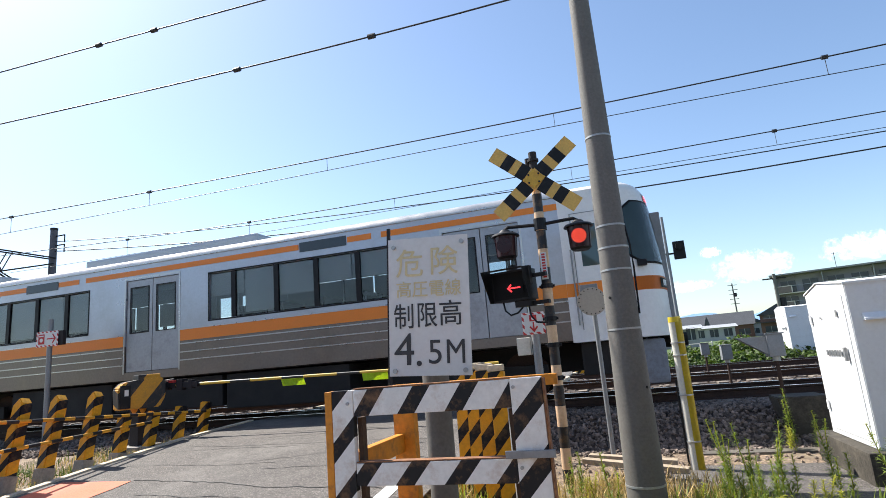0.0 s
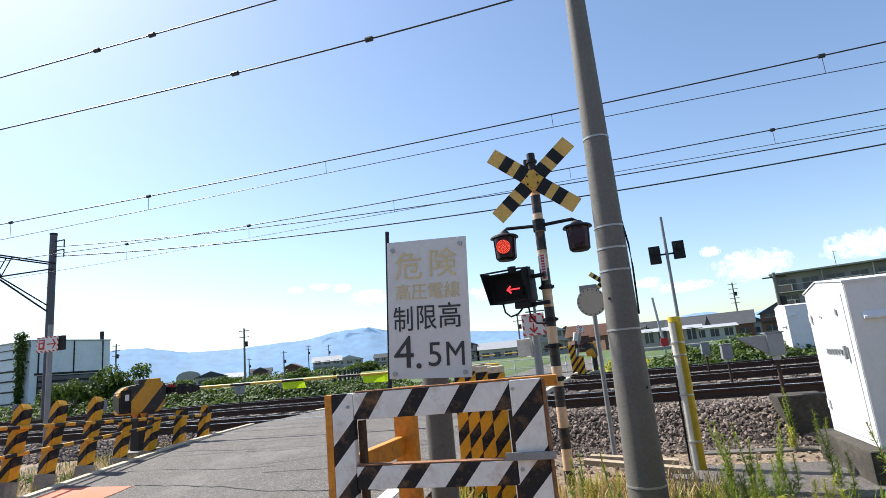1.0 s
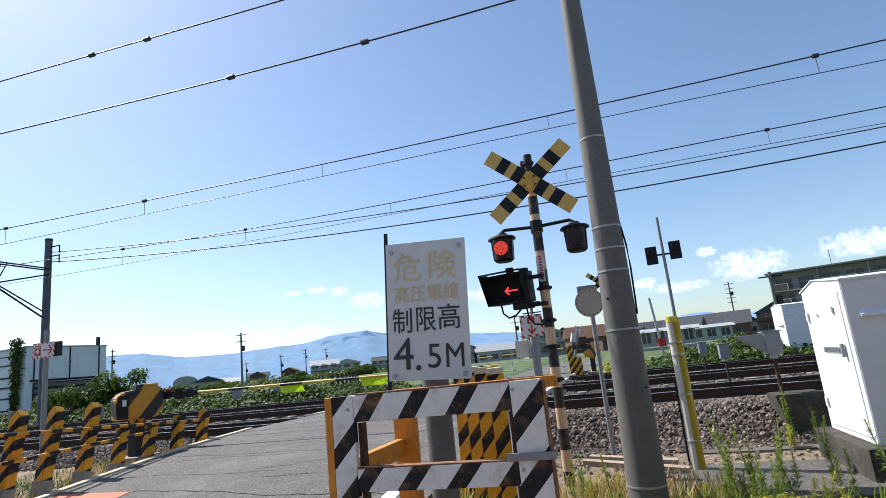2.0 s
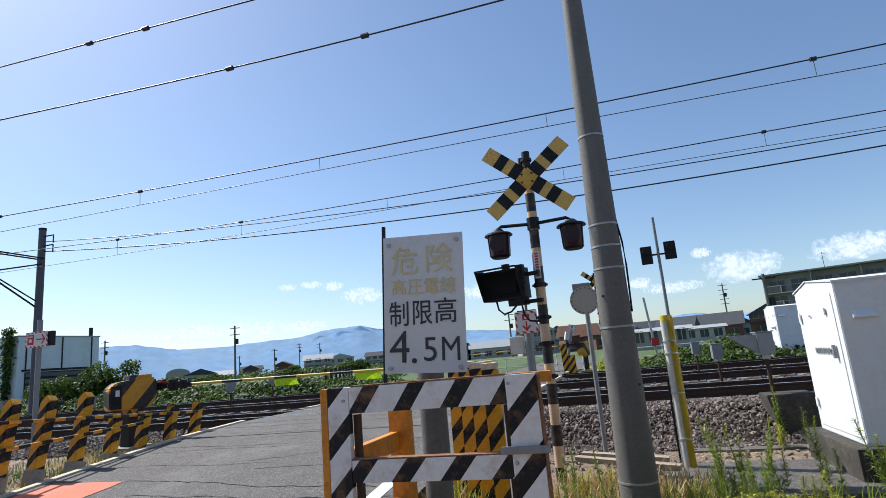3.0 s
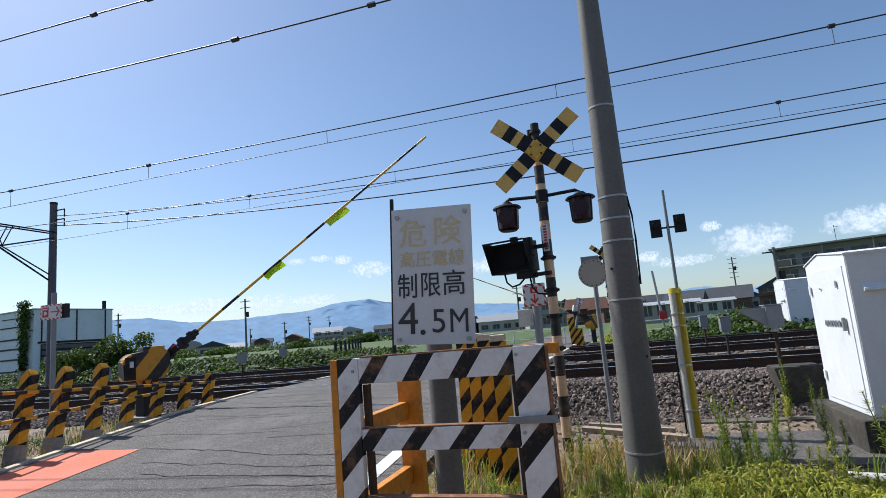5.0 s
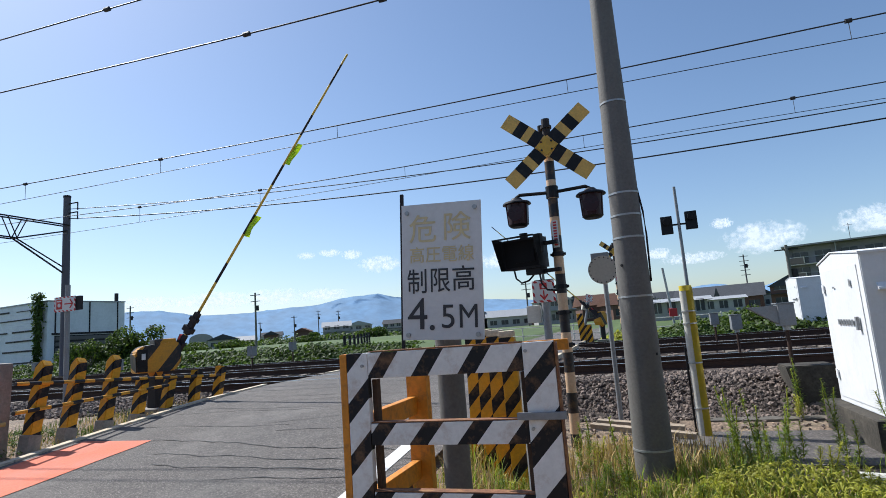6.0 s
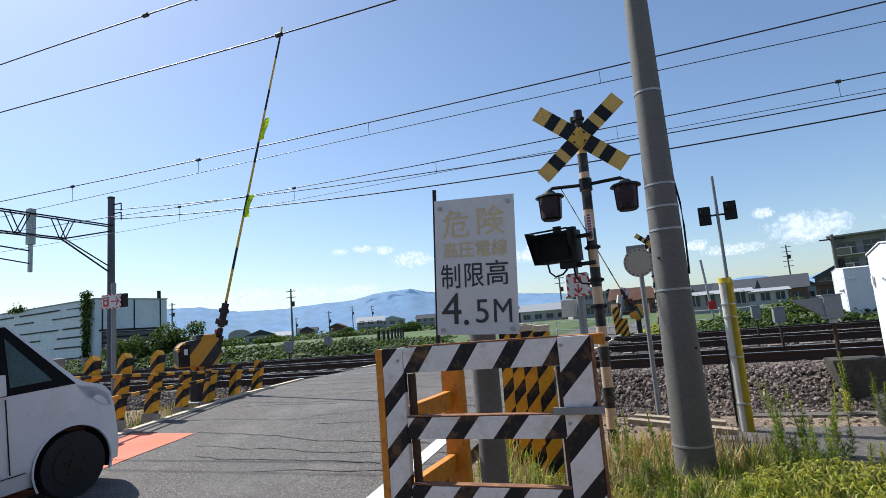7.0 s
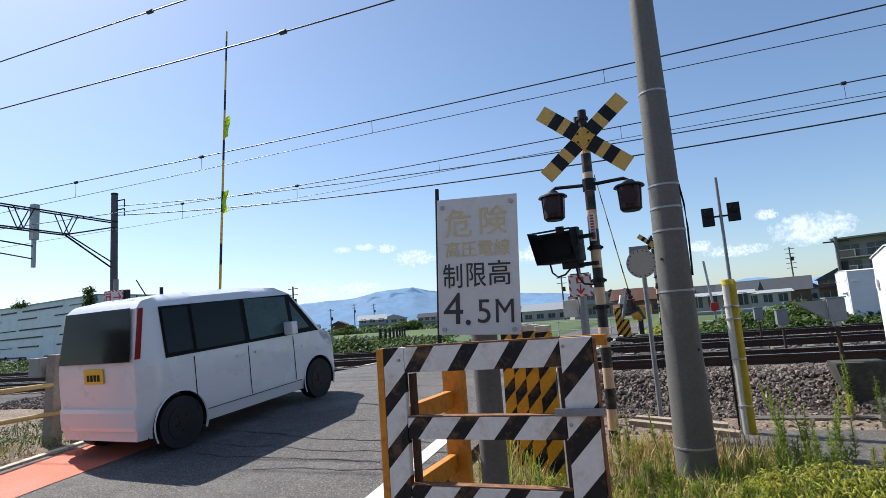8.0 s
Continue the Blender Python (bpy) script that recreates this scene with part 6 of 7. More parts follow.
            wall_cells(bm, [a, c - 0.23, c + 0.23, b], [1.14, 1.95, 2.9, 3.06], lambda u, z: not (abs(u - c) < 0.23 and 1.95 < z < 2.9), lambda u, z, dd: (u, sgn * (HW - 0.025 - dd), z), 0.03)
            leaf = part("door_leaf", bm, M["steel_door"], parent, "brushed steel sliding door leaf")
            part("door_glass", boxes((c - 0.22, c + 0.22, sgn * (HW - 0.04) - 0.003, sgn * (HW - 0.04) + 0.003, 1.96, 2.89)), M["train_glass"], leaf)
            ys = sorted((sgn * (HW - 0.024), sgn * (HW - 0.018)))
            part("seal", boxes((c - 0.255, c - 0.232, *ys, 1.93, 2.92), (c + 0.232, c + 0.255, *ys, 1.93, 2.92), (c - 0.231, c + 0.231, *ys, 2.902, 2.92), (c - 0.231, c + 0.231, *ys, 1.93, 1.948)), M["black"], leaf)
        part("door_frame", boxes((d - 0.735, d - 0.70, min(y0, y1), max(y0, y1), 1.10, 3.13), (d + 0.70, d + 0.735, min(y0, y1), max(y0, y1), 1.10, 3.13), (d - 0.70, d + 0.70, min(y0, y1), max(y0, y1), 3.09, 3.13)), M["steel_bright"], parent)


def roof_shell(parent, x0, x1):
    bm = bmesh.new()
    prof = [(HW * math.cos(radians(a)) if 0 < a < 180 else (HW if a == 0 else -HW), 3.40 + 0.27 * math.sin(radians(a)) ** 0.75) for a in range(0, 181, 10)]
    prism(bm, [(p[0], p[1]) for p in prof], "x", x0, x1)
    part("roof", bm, M["train_roof"], parent, smooth=50)


def bogie(parent, x):
    b = part("bogie", boxes((x - 1.5, x + 1.5, -1.0, -0.9, 0.35, 0.62), (x - 1.5, x + 1.5, 0.9, 1.0, 0.35, 0.62), (x - 0.25, x + 0.25, -0.95, 0.95, 0.4, 0.75), bevel=0.02), M["under"], parent)
    for dx in (-1.05, 1.05):
        for y in (-0.56, 0.56):
            part("wheel", tubes(((x + dx, y - 0.06, 0.43), (x + dx, y + 0.06, 0.43), 0.43), n=28), M["rail"], b)
        part("axle", tubes(((x + dx, -0.98, 0.43), (x + dx, 0.98, 0.43), 0.08), n=10), M["under"], b)


def cab_point(s, z):
    """The white cab end: s runs from 0 (near side at the cab line) over 0.5 (front) to 1; z above the rail."""
    top = max(0.0, (z - 3.25) / 0.48)
    front = 1.62 - 0.10 * max(0, z - 2.0) - 0.6 * top ** 2.4
    half = HW * (1 - 0.02 * top) if z < 3.4 else HW * max(0.05, 1 - ((z - 3.4) / 0.325) ** 2.6)
    t = (s - 0.5) * 2
    k = abs(t)
    if k > 0.62:                                   # straight flank
        x = front * 0.42 * (1 - k) / 0.38
        y = 1.0
    else:
        a = k / 0.62 * math.pi / 2
        x = front * (0.42 + 0.58 * math.cos(a) ** 0.42)
        y = math.sin(a) ** 0.75
    return Vector((x, math.copysign(half * y, t), z))


def cab_patch(name, s0, s1, z0, z1, out, material, parent, label="", cut=0.0, nu=18, nz=8):
    bm = bmesh.new()
    rows = []
    for j in range(nz + 1):
        z = z0 + (z1 - z0) * j / nz
        e = min(z - z0, z1 - z)
        inset = cut * (1 - min(1, e / 0.3)) ** 2
        a, b = s0 + inset, s1 - inset
        row = []
        for i in range(nu + 1):
            s = a + (b - a) * i / nu
            p = cab_point(s, z)
            q, r = cab_point(min(s + 0.004, 1), z), cab_point(max(s - 0.004, 0), z)
            n = (q - r).cross(Vector((0, 0, 1)))
            n.normalize()
            if n.dot(p - Vector((-1.0, 0, z))) < 0:
                n = -n
            row.append(bm.verts.new(p + n * out))
        rows.append(row)
    for a, b in zip(rows, rows[1:]):
        for i in range(nu):
            bm.faces.new((a[i], a[i + 1], b[i + 1], b[i]))
    bmesh.ops.solidify(bm, geom=list(bm.faces), thickness=0.004)
    return part(name, bm, M[material], parent, label, smooth=40)


def make_cab(parent):
    bm = bmesh.new()
    zs = [0.93, 1.0, 1.5, 2.0, 2.5, 3.0, 3.2, 3.3, 3.38, 3.45, 3.52, 3.58, 3.63, 3.67, 3.70, 3.716]
    N = 112
    rows = [[bm.verts.new(cab_point(i / N, z)) for i in range(N + 1)] for z in zs]
    for a, b in zip(rows, rows[1:]):
        for i in range(N):
            bm.faces.new((a[i], a[i + 1], b[i + 1], b[i]))
    bm.faces.new(rows[-1])
    bm.faces.new(rows[0][::-1])
    part("cab_shell", bm, M["cab_white"], parent, "white rounded cab end", smooth=50)
    for t0, t1 in ((0.2, 0.445), (0.555, 0.8)):
        cab_patch("windscreen", t0, t1, 2.12, 3.13, 0.02, "windscreen", parent, "dark curved windscreen", cut=0.055, nz=16)
        cab_patch("windscreen_seal", t0 - 0.004, t1 + 0.004, 2.09, 3.16, 0.014, "black", parent, cut=0.055, nz=16)
        cab_patch("orange_band", *((0.2, 0.455) if t0 < 0.5 else (0.545, 0.8)), 1.67, 1.89, 0.005, "train_orange", parent)
        hl = (0.33, 0.42) if t0 < 0.5 else (0.58, 0.67)
        lamp = cab_patch("headlamp", *hl, 1.70, 1.86, 0.014, "black", parent, "paired headlamp", nu=8, nz=4)
        cab_patch("lens", hl[0] + 0.02, hl[1] - 0.03, 1.73, 1.83, 0.022, "head_lamp", lamp, nu=6, nz=3)
    for t0, t1, m in ((0.36, 0.46, "led_back"), (0.56, 0.66, "led_back")):
        dp = cab_patch("destination_display", t0, t1, 3.18, 3.32, 0.006, m, parent, "destination display", nu=8, nz=4)
        if t0 < 0.5:
            for i in range(4):
                cab_patch("led_bar", t0 + 0.012 + i * 0.022, t0 + 0.022 + i * 0.022, 3.20, 3.30, 0.014, "led", dp, nu=2, nz=2)
    # gangway in the middle
    g = part("gangway", boxes((1.42, 1.68, -0.47, -0.38, 1.0, 3.1), (1.42, 1.68, 0.38, 0.47, 1.0, 3.1), (1.42, 1.68, -0.375, 0.375, 3.0, 3.12), bevel=0.02), M["steel_grey"], parent, "grey gangway frame")
    gd = part("gangway_door", boxes((1.45, 1.60, -0.375, 0.375, 1.02, 2.99), bevel=0.01), M["cab_white"], parent)
    part("door_window", boxes((1.602, 1.612, -0.22, 0.22, 2.0, 2.85)), M["windscreen"], gd)
    part("orange_band", boxes((1.602, 1.61, -0.37, 0.37, 1.67, 1.89)), M["train_orange"], gd)
    part("step", boxes((1.45, 1.75, -0.5, 0.5, 0.9, 0.98), bevel=0.01), M["under"], parent)
    for y0, y1 in ((-1.3, -0.5), (0.5, 1.3)):
        part("skirt", boxes((0.9, 1.4, y0, y1, 0.2, 0.9), bevel=0.08), M["skirt_grey"], parent, "blue-grey snow plough skirt")
    part("plough_bar", boxes((1.1, 1.35, -0.49, 0.49, 0.2, 0.42), bevel=0.03), M["skirt_grey"], parent)
    part("buffer_beam", boxes((0.9, 1.15, -0.49, 0.49, 0.45, 0.92), bevel=0.02), M["under"], parent)
    part("coupler", tubes(((1.2, 0, 0.85), (1.85, 0, 0.85), 0.12), n=12), M["under"], parent)
    for sgn in (-1, 1):
        y0, y1 = sorted((sgn * (HW + 0.004), sgn * (HW + 0.012)))
        cd = part("cab_door", boxes((0.2, 0.71, y0, y1, 1.13, 3.05), bevel=0.002), M["cab_white"], parent, "white cab side door")
        yy = sorted((sgn * (HW + 0.013), sgn * (HW + 0.018)))
        part("door_window", boxes((0.31, 0.58, *yy, 2.15, 2.85)), M["windscreen"], cd)
        part("orange_band", boxes((0.2, 0.71, *yy, 1.67, 1.89)), M["train_orange"], cd)
        yb = sorted((sgn * (HW + 0.001), sgn * (HW + 0.006)))
        part("orange_band", boxes((0.727, 0.945, *yb, 1.67, 1.89)), M["train_orange"], parent)
        part("seam", boxes((0.185, 0.197, *yy, 1.12, 3.06), (0.713, 0.725, *yy, 1.12, 3.06), (0.197, 0.713, *yy, 3.052, 3.062)), M["steel_grey"], cd)
        for x in (0.14, 0.77):
            part("hand_rail", tubes(((x, sgn * (HW + 0.035), 1.2), (x, sgn * (HW + 0.035), 2.45), 0.014), n=8), M["steel_grey"], parent)
        part("mirror", boxes((1.15, 1.3, *sorted((sgn * 1.4, sgn * 1.5)), 2.05, 2.15), bevel=0.01), M["black"], parent)


M["skirt_grey"] = mat("blue_grey_skirt_paint", (0.19, 0.215, 0.26), 0.5, fine=20, coarse=2, vary=0.2, bump=0.03, dirt=(0.07, 0.055, 0.045), dirt_amount=0.5)
M["led_back"] = mat("display_black", (0.012, 0.012, 0.014), 0.2, vary=0.1, bump=0)


def make_car_body(with_cab, m, label):
    t = empty("train_car", m, label, "train", "train cars")
    for sgn in (-1, 1):
        car_side(t, sgn, with_cab)
    roof_shell(t, -18.1, 0.0)
    part("floor", boxes((-18.05, 1.2, -HW + 0.07, HW - 0.07, 0.95, 1.12)), M["under"], t)
    part("ceiling_lining", boxes((-18.0, 0.0, -HW + 0.07, HW - 0.07, 3.33, 3.38)), M["inner"], t)
    part("end_wall", boxes((-18.1, -18.02, -HW + 0.07, HW - 0.07, 1.12, 3.33)), M["steel_car"], t)
    part("bulkhead", boxes((-0.1, -0.02, -HW + 0.07, HW - 0.07, 1.12, 3.33)), M["inner"], t)
    for a, b in WINDOWS:
        for x in np.arange(a + 0.45, b - 0.2, 0.9):
            for y in (-0.85, 0.85):
                part("seat", boxes((x - 0.25, x + 0.22, y - 0.42, y + 0.42, 1.12, 1.55), (x + 0.12, x + 0.24, y - 0.42, y + 0.42, 1.5, 2.25), bevel=0.04), M["seat_cloth"], t, "dark cloth seat")
    # roof equipment
    for x0, x1 in ((-11.2, -6.4), (-16.5, -14.0)):
        ac = part("roof_cooler", boxes((x0, x1, -0.8, 0.8, 3.62, 3.86), bevel=0.06), M["train_roof"], t, "grey roof cooling unit")
        for i in range(6):
            xx = x0 + 0.4 + i * (x1 - x0 - 0.8) / 6
            part("grille", boxes((xx, xx + 0.25, -0.5, 0.5, 3.862, 3.872)), M["dark_steel"], ac)
    part("roof_box", boxes((-5.6, -5.35, -0.1, 0.1, 3.62, 3.75), bevel=0.01), M["dark_steel"], t)
    # near-black beam added to fill the gap where shadow lies under the car
    part("centre_beam", boxes((-17.9, 0.85, -0.44, 0.44, 0.45, 0.94), bevel=0.02), M["under"], t)
    for x in (-2.0, -14.8):
        bogie(t, x)
    # boxes enlarged and near-black to fill out the shadow below the floor
    for x0, x1, z in ((-12.6, -9.7, 0.28), (-9.6, -6.9, 0.32), (-6.8, -4.1, 0.26), (0.1, 0.8, 0.4), (-17.9, -16.9, 0.4)):
        for sgn in (-1, 1):
            ys = sorted((sgn * 1.32, sgn * 0.06))
            part("equipment_box", boxes((x0, x1, *ys, z, 0.92), bevel=0.02), M["under"], t)
    if with_cab:
        make_cab(t)
    else:
        part("end_wall", boxes((0.0, 0.06, -HW, HW, 0.97, 3.4)), M["steel_car"], t)
    return t


train_tail = make_car_body(True, pose(-0.76, 10.85, RAIL), "stainless steel commuter train car with orange bands and white cab")
train_lead = make_car_body(False, pose(-0.76 - 18.5, 10.85, RAIL), "stainless steel commuter train car with orange bands")

# ---------------------------------------------------------------- small van
M["van_paint"] = mat("white_van_paint", (0.74, 0.75, 0.77), 0.3, fine=30, coarse=1.5, vary=0.03, bump=0, coat=0.6)
M["tyre"] = mat("tyre_rubber", (0.018, 0.018, 0.02), 0.8, vary=0.2, bump=0.1)
M["hub"] = mat("black_wheel", (0.014, 0.014, 0.016), 0.5, 0.0, spec=0.3, vary=0.15, bump=0)
M["privacy_glass"] = mat("dark_privacy_glass", (0.015, 0.018, 0.022), 0.06, vary=0.05, bump=0)
# opaque pale tone painted for light reflected in and seen through the front windows
M["pale_glass"] = mat("painted_bright_glass", (0.13, 0.21, 0.21), 0.06, vary=0.25, coarse=3, bump=0)
M["plate_yellow"] = mat("yellow_plate", (0.75, 0.5, 0.03), 0.5, vary=0.05, bump=0)


def van_half(z):
    """Half width of the van at height z: upright below the belt, leaning in above it."""
    return lerp_table(z, [(0.2, 0.69), (0.35, 0.725), (0.75, 0.7375), (1.0, 0.732), (1.6, 0.665), (1.70, 0.60), (1.745, 0.44)])


FRONT_W, REAR_W, WR = 1.22, -1.22, 0.285


def make_van(m):
    v = empty("small_van", m, "small white high-roofed van crossing the tracks", "van")
    # side outline, front at +y
    def top(y):
        return lerp_table(y, [(-1.70, 0.95), (-1.69, 1.05), (-1.60, 1.60), (-1.52, 1.68), (-1.2, 1.735), (0.0, 1.745), (0.55, 1.70), (0.80, 1.58), (1.28, 1.06), (1.36, 1.00), (1.55, 0.94), (1.64, 0.84), (1.69, 0.62), (1.70, 0.4)])
    def taper_at(y):
        return 1.0 - 0.10 * max(0, (abs(y) - 1.35) / 0.35) ** 2
    ys = sorted(set(np.linspace(-1.70, 1.70, 103).round(3)) | {0.8, 1.28, 0.55, -1.6})
    levels = np.linspace(0, 1, 27)
    bm = bmesh.new()
    cols = []
    for y in ys:
        t = top(y)
        taper = taper_at(y)
        col = []
        for s in (-1, 1):
            side = []
            for k in levels:
                z = 0.2 + (t - 0.2) * k
                side.append(bm.verts.new((s * van_half(z) * taper, y, z)))
            col.append(side)
        cols.append(col)
    def hole(y, z):
        return any(math.hypot(y - w, z - WR) < 0.33 for w in (FRONT_W, REAR_W))
    for a, b in zip(cols, cols[1:]):
        for s in (0, 1):
            for k in range(len(levels) - 1):
                q = (a[s][k], b[s][k], b[s][k + 1], a[s][k + 1])
                c = sum((p.co for p in q), Vector()) / 4
                if not hole(c.y, c.z):
                    bm.faces.new(q)
        bm.faces.new((a[0][-1], b[0][-1], b[1][-1], a[1][-1]))
    for col in (cols[0], cols[-1]):
        for k in range(len(levels) - 1):
            bm.faces.new((col[0][k], col[0][k + 1], col[1][k + 1], col[1][k]))
    for p in bm.verts:
        for w in (FRONT_W, REAR_W):
            d = math.hypot(p.co.y - w, p.co.z - WR)
            if 0.27 < d < 0.345:
                p.co.y, p.co.z = w + (p.co.y - w) * 0.345 / d, WR + (p.co.z - WR) * 0.345 / d
    body = part("body", bm, M["van_paint"], v, "glossy white bodywork", smooth=35)
    part("floor", boxes((-0.66, 0.66, -1.6, 1.6, 0.19, 0.24)), M["under"], v)
    for w in (FRONT_W, REAR_W):
        for s in (-1, 1):
            bm = bmesh.new()
            n = 20
            rim, deep = [], []
            for i in range(n + 1):
                a = radians(-20 + 220 * i / n)
                rim.append(bm.verts.new((s * 0.741, w + 0.345 * math.cos(a), WR + 0.345 * math.sin(a))))
                deep.append(bm.verts.new((s * 0.5, w + 0.345 * math.cos(a), WR + 0.345 * math.sin(a))))
            for i in range(n):
                bm.faces.new((rim[i], rim[i + 1], deep[i + 1], deep[i]))
            part("wheel_well", bm, M["under"], body)
            bm = bmesh.new()
            rings = []
            for rr, xx in ((0.338, 0.722), (0.343, 0.7405), (0.354, 0.7405), (0.36, 0.736)):
                rings.append([bm.verts.new((s * xx, w + rr * math.cos(radians(-24 + 228 * i / n)), WR + rr * math.sin(radians(-24 + 228 * i / n)))) for i in range(n + 1)])
            for ra, rb in zip(rings, rings[1:]):
                for i in range(n):
                    bm.faces.new((ra[i], ra[i + 1], rb[i + 1], rb[i]))
            part("wheel_arch", bm, M["van_paint"], body, smooth=40)
    # windows on both sides, laid just proud of the leaning upper body
    def side_pane(name, s, pts, m, label=""):
        bm = bmesh.new()
        vs = [bm.verts.new((s * (van_half(z) * taper_at(y) + 0.006), y, z)) for y, z in pts]
        bm.faces.new(vs)
        bmesh.ops.solidify(bm, geom=list(bm.faces), thickness=0.004)
        return part(name, bm, M[m], body, label)
    for s in (-1, 1):
        side_pane("window_surround", s, [(1.28, 1.0), (0.76, 1.585), (-1.37, 1.595), (-1.37, 1.02)], "black")
        for name, pts, m in (("quarter_window", [(1.08, 1.07), (0.74, 1.49), (0.74, 1.07)], "pale_glass"), ("front_window", [(0.66, 1.06), (0.66, 1.56), (-0.12, 1.58), (-0.12, 1.05)], "pale_glass"), ("rear_window", [(-0.2, 1.05), (-0.2, 1.58), (-0.95, 1.58), (-0.95, 1.05)], "privacy_glass"), ("rear_quarter_window", [(-1.0, 1.06), (-1.0, 1.57), (-1.34, 1.56), (-1.34, 1.07)], "privacy_glass")):
            bm = bmesh.new()
            vs = [bm.verts.new((s * (van_half(z) * taper_at(y) + 0.012), y, z)) for y, z in pts]
            bm.faces.new(vs)
            bmesh.ops.solidify(bm, geom=list(bm.faces), thickness=0.003)
            part(name, bm, M[m], body, "dark glossy window")
        for y in (0.70, -0.16, -1.0):
            part("door_seam", boxes((s * 0.739 - 0.003, s * 0.739 + 0.003, y - 0.004, y + 0.004, 0.36, 0.98)), M["black"], body)
        part("sill_seam", boxes((s * 0.728 - 0.003, s * 0.728 + 0.003, -0.85, 0.82, 0.335, 0.343)), M["black"], body)
        for y in (0.02, -0.3):
            part("door_handle", boxes((*sorted((s * 0.738, s * 0.765)), y - 0.08, y + 0.08, 0.86, 0.895), bevel=0.008), M["van_paint"], body)
        mir = part("mirror", boxes((*sorted((s * 0.74, s * 0.90)), 0.52, 0.64, 1.02, 1.2), bevel=0.03), M["van_paint"], body)
        side_pane("tail_lamp", s, [(-1.69, 1.06), (-1.635, 1.06), (-1.535, 1.60), (-1.59, 1.60)], "tail", "narrow red tail lamp")
        side_pane("headlamp", s, [(1.28, 0.985), (1.46, 0.935), (1.60, 0.84), (1.63, 0.72), (1.50, 0.76), (1.38, 0.86)], "head_lamp", "clear swept-back headlamp")
        part("indicator", boxes((*sorted((s * 0.736, s * 0.744)), 0.86, 0.93, 0.80, 0.83)), M["head_lamp"], body)
    # windscreen, tailgate glass, plate, aerial
    for name, pts, m in (("windscreen", [(-0.60, 1.24, 1.10), (0.60, 1.24, 1.10), (0.52, 0.80, 1.60), (-0.52, 0.80, 1.60)], "privacy_glass"), ("tailgate_window", [(-0.62, -1.705, 1.03), (0.62, -1.705, 1.03), (0.57, -1.615, 1.60), (-0.57, -1.615, 1.60)], "privacy_glass")):
        bm = bmesh.new()
        bm.faces.new([bm.verts.new((p[0], p[1] + (0.015 if p[1] > 0 else -0.012), p[2] + 0.01)) for p in pts])
        bmesh.ops.solidify(bm, geom=list(bm.faces), thickness=0.004)
        part(name, bm, M[m], body, "dark glossy window")
    part("number_plate", boxes((-0.165, 0.165, -1.72, -1.706, 0.82, 0.985), bevel=0.003), M["plate_yellow"], body, "yellow plate with dark bars")
    for i in range(4):
        part("plate_mark", boxes((-0.11 + i * 0.06, -0.07 + i * 0.06, -1.724, -1.7205, 0.85, 0.92)), M["black"], body)
    part("bumper", boxes((-0.66, 0.66, -1.73, -1.6, 0.3, 0.55), bevel=0.05), M["van_paint"], body)
    part("aerial", tubes(((0.0, -1.0, 1.74), (0.0, -1.12, 1.95), 0.007), n=6), M["black"], body)
    wheels = []
    for w in (FRONT_W, REAR_W):
        for s in (-1, 1):
            wh = part("wheel", tubes(((-0.085, 0, 0), (0.085, 0, 0), WR), n=32), M["tyre"], v, "black tyre on a black wheel", smooth=40, at=pose(s * 0.645, w, WR))
            part("rim", tubes(((s * 0.086, 0, 0), (s * 0.092, 0, 0), 0.185), ((s * 0.092, 0, 0), (s * 0.10, 0, 0), 0.05), n=24), M["hub"], wh)
            for k in range(5):
                a = 2 * math.pi * k / 5
                part("wheel_bolt", tubes(((s * 0.094, 0.09 * math.cos(a), 0.09 * math.sin(a)), (s * 0.104, 0.09 * math.cos(a), 0.09 * math.sin(a)), 0.012), n=6), M["hub"], wh)
            wheels.append((wh, s * 0.645, w))
    return v, wheels


M["tail"] = mat("red_tail_lamp", (0.45, 0.012, 0.012), 0.2, vary=0.05, bump=0)
van, van_wheels = make_van(pose(-6.2, -3.0, 0.05))


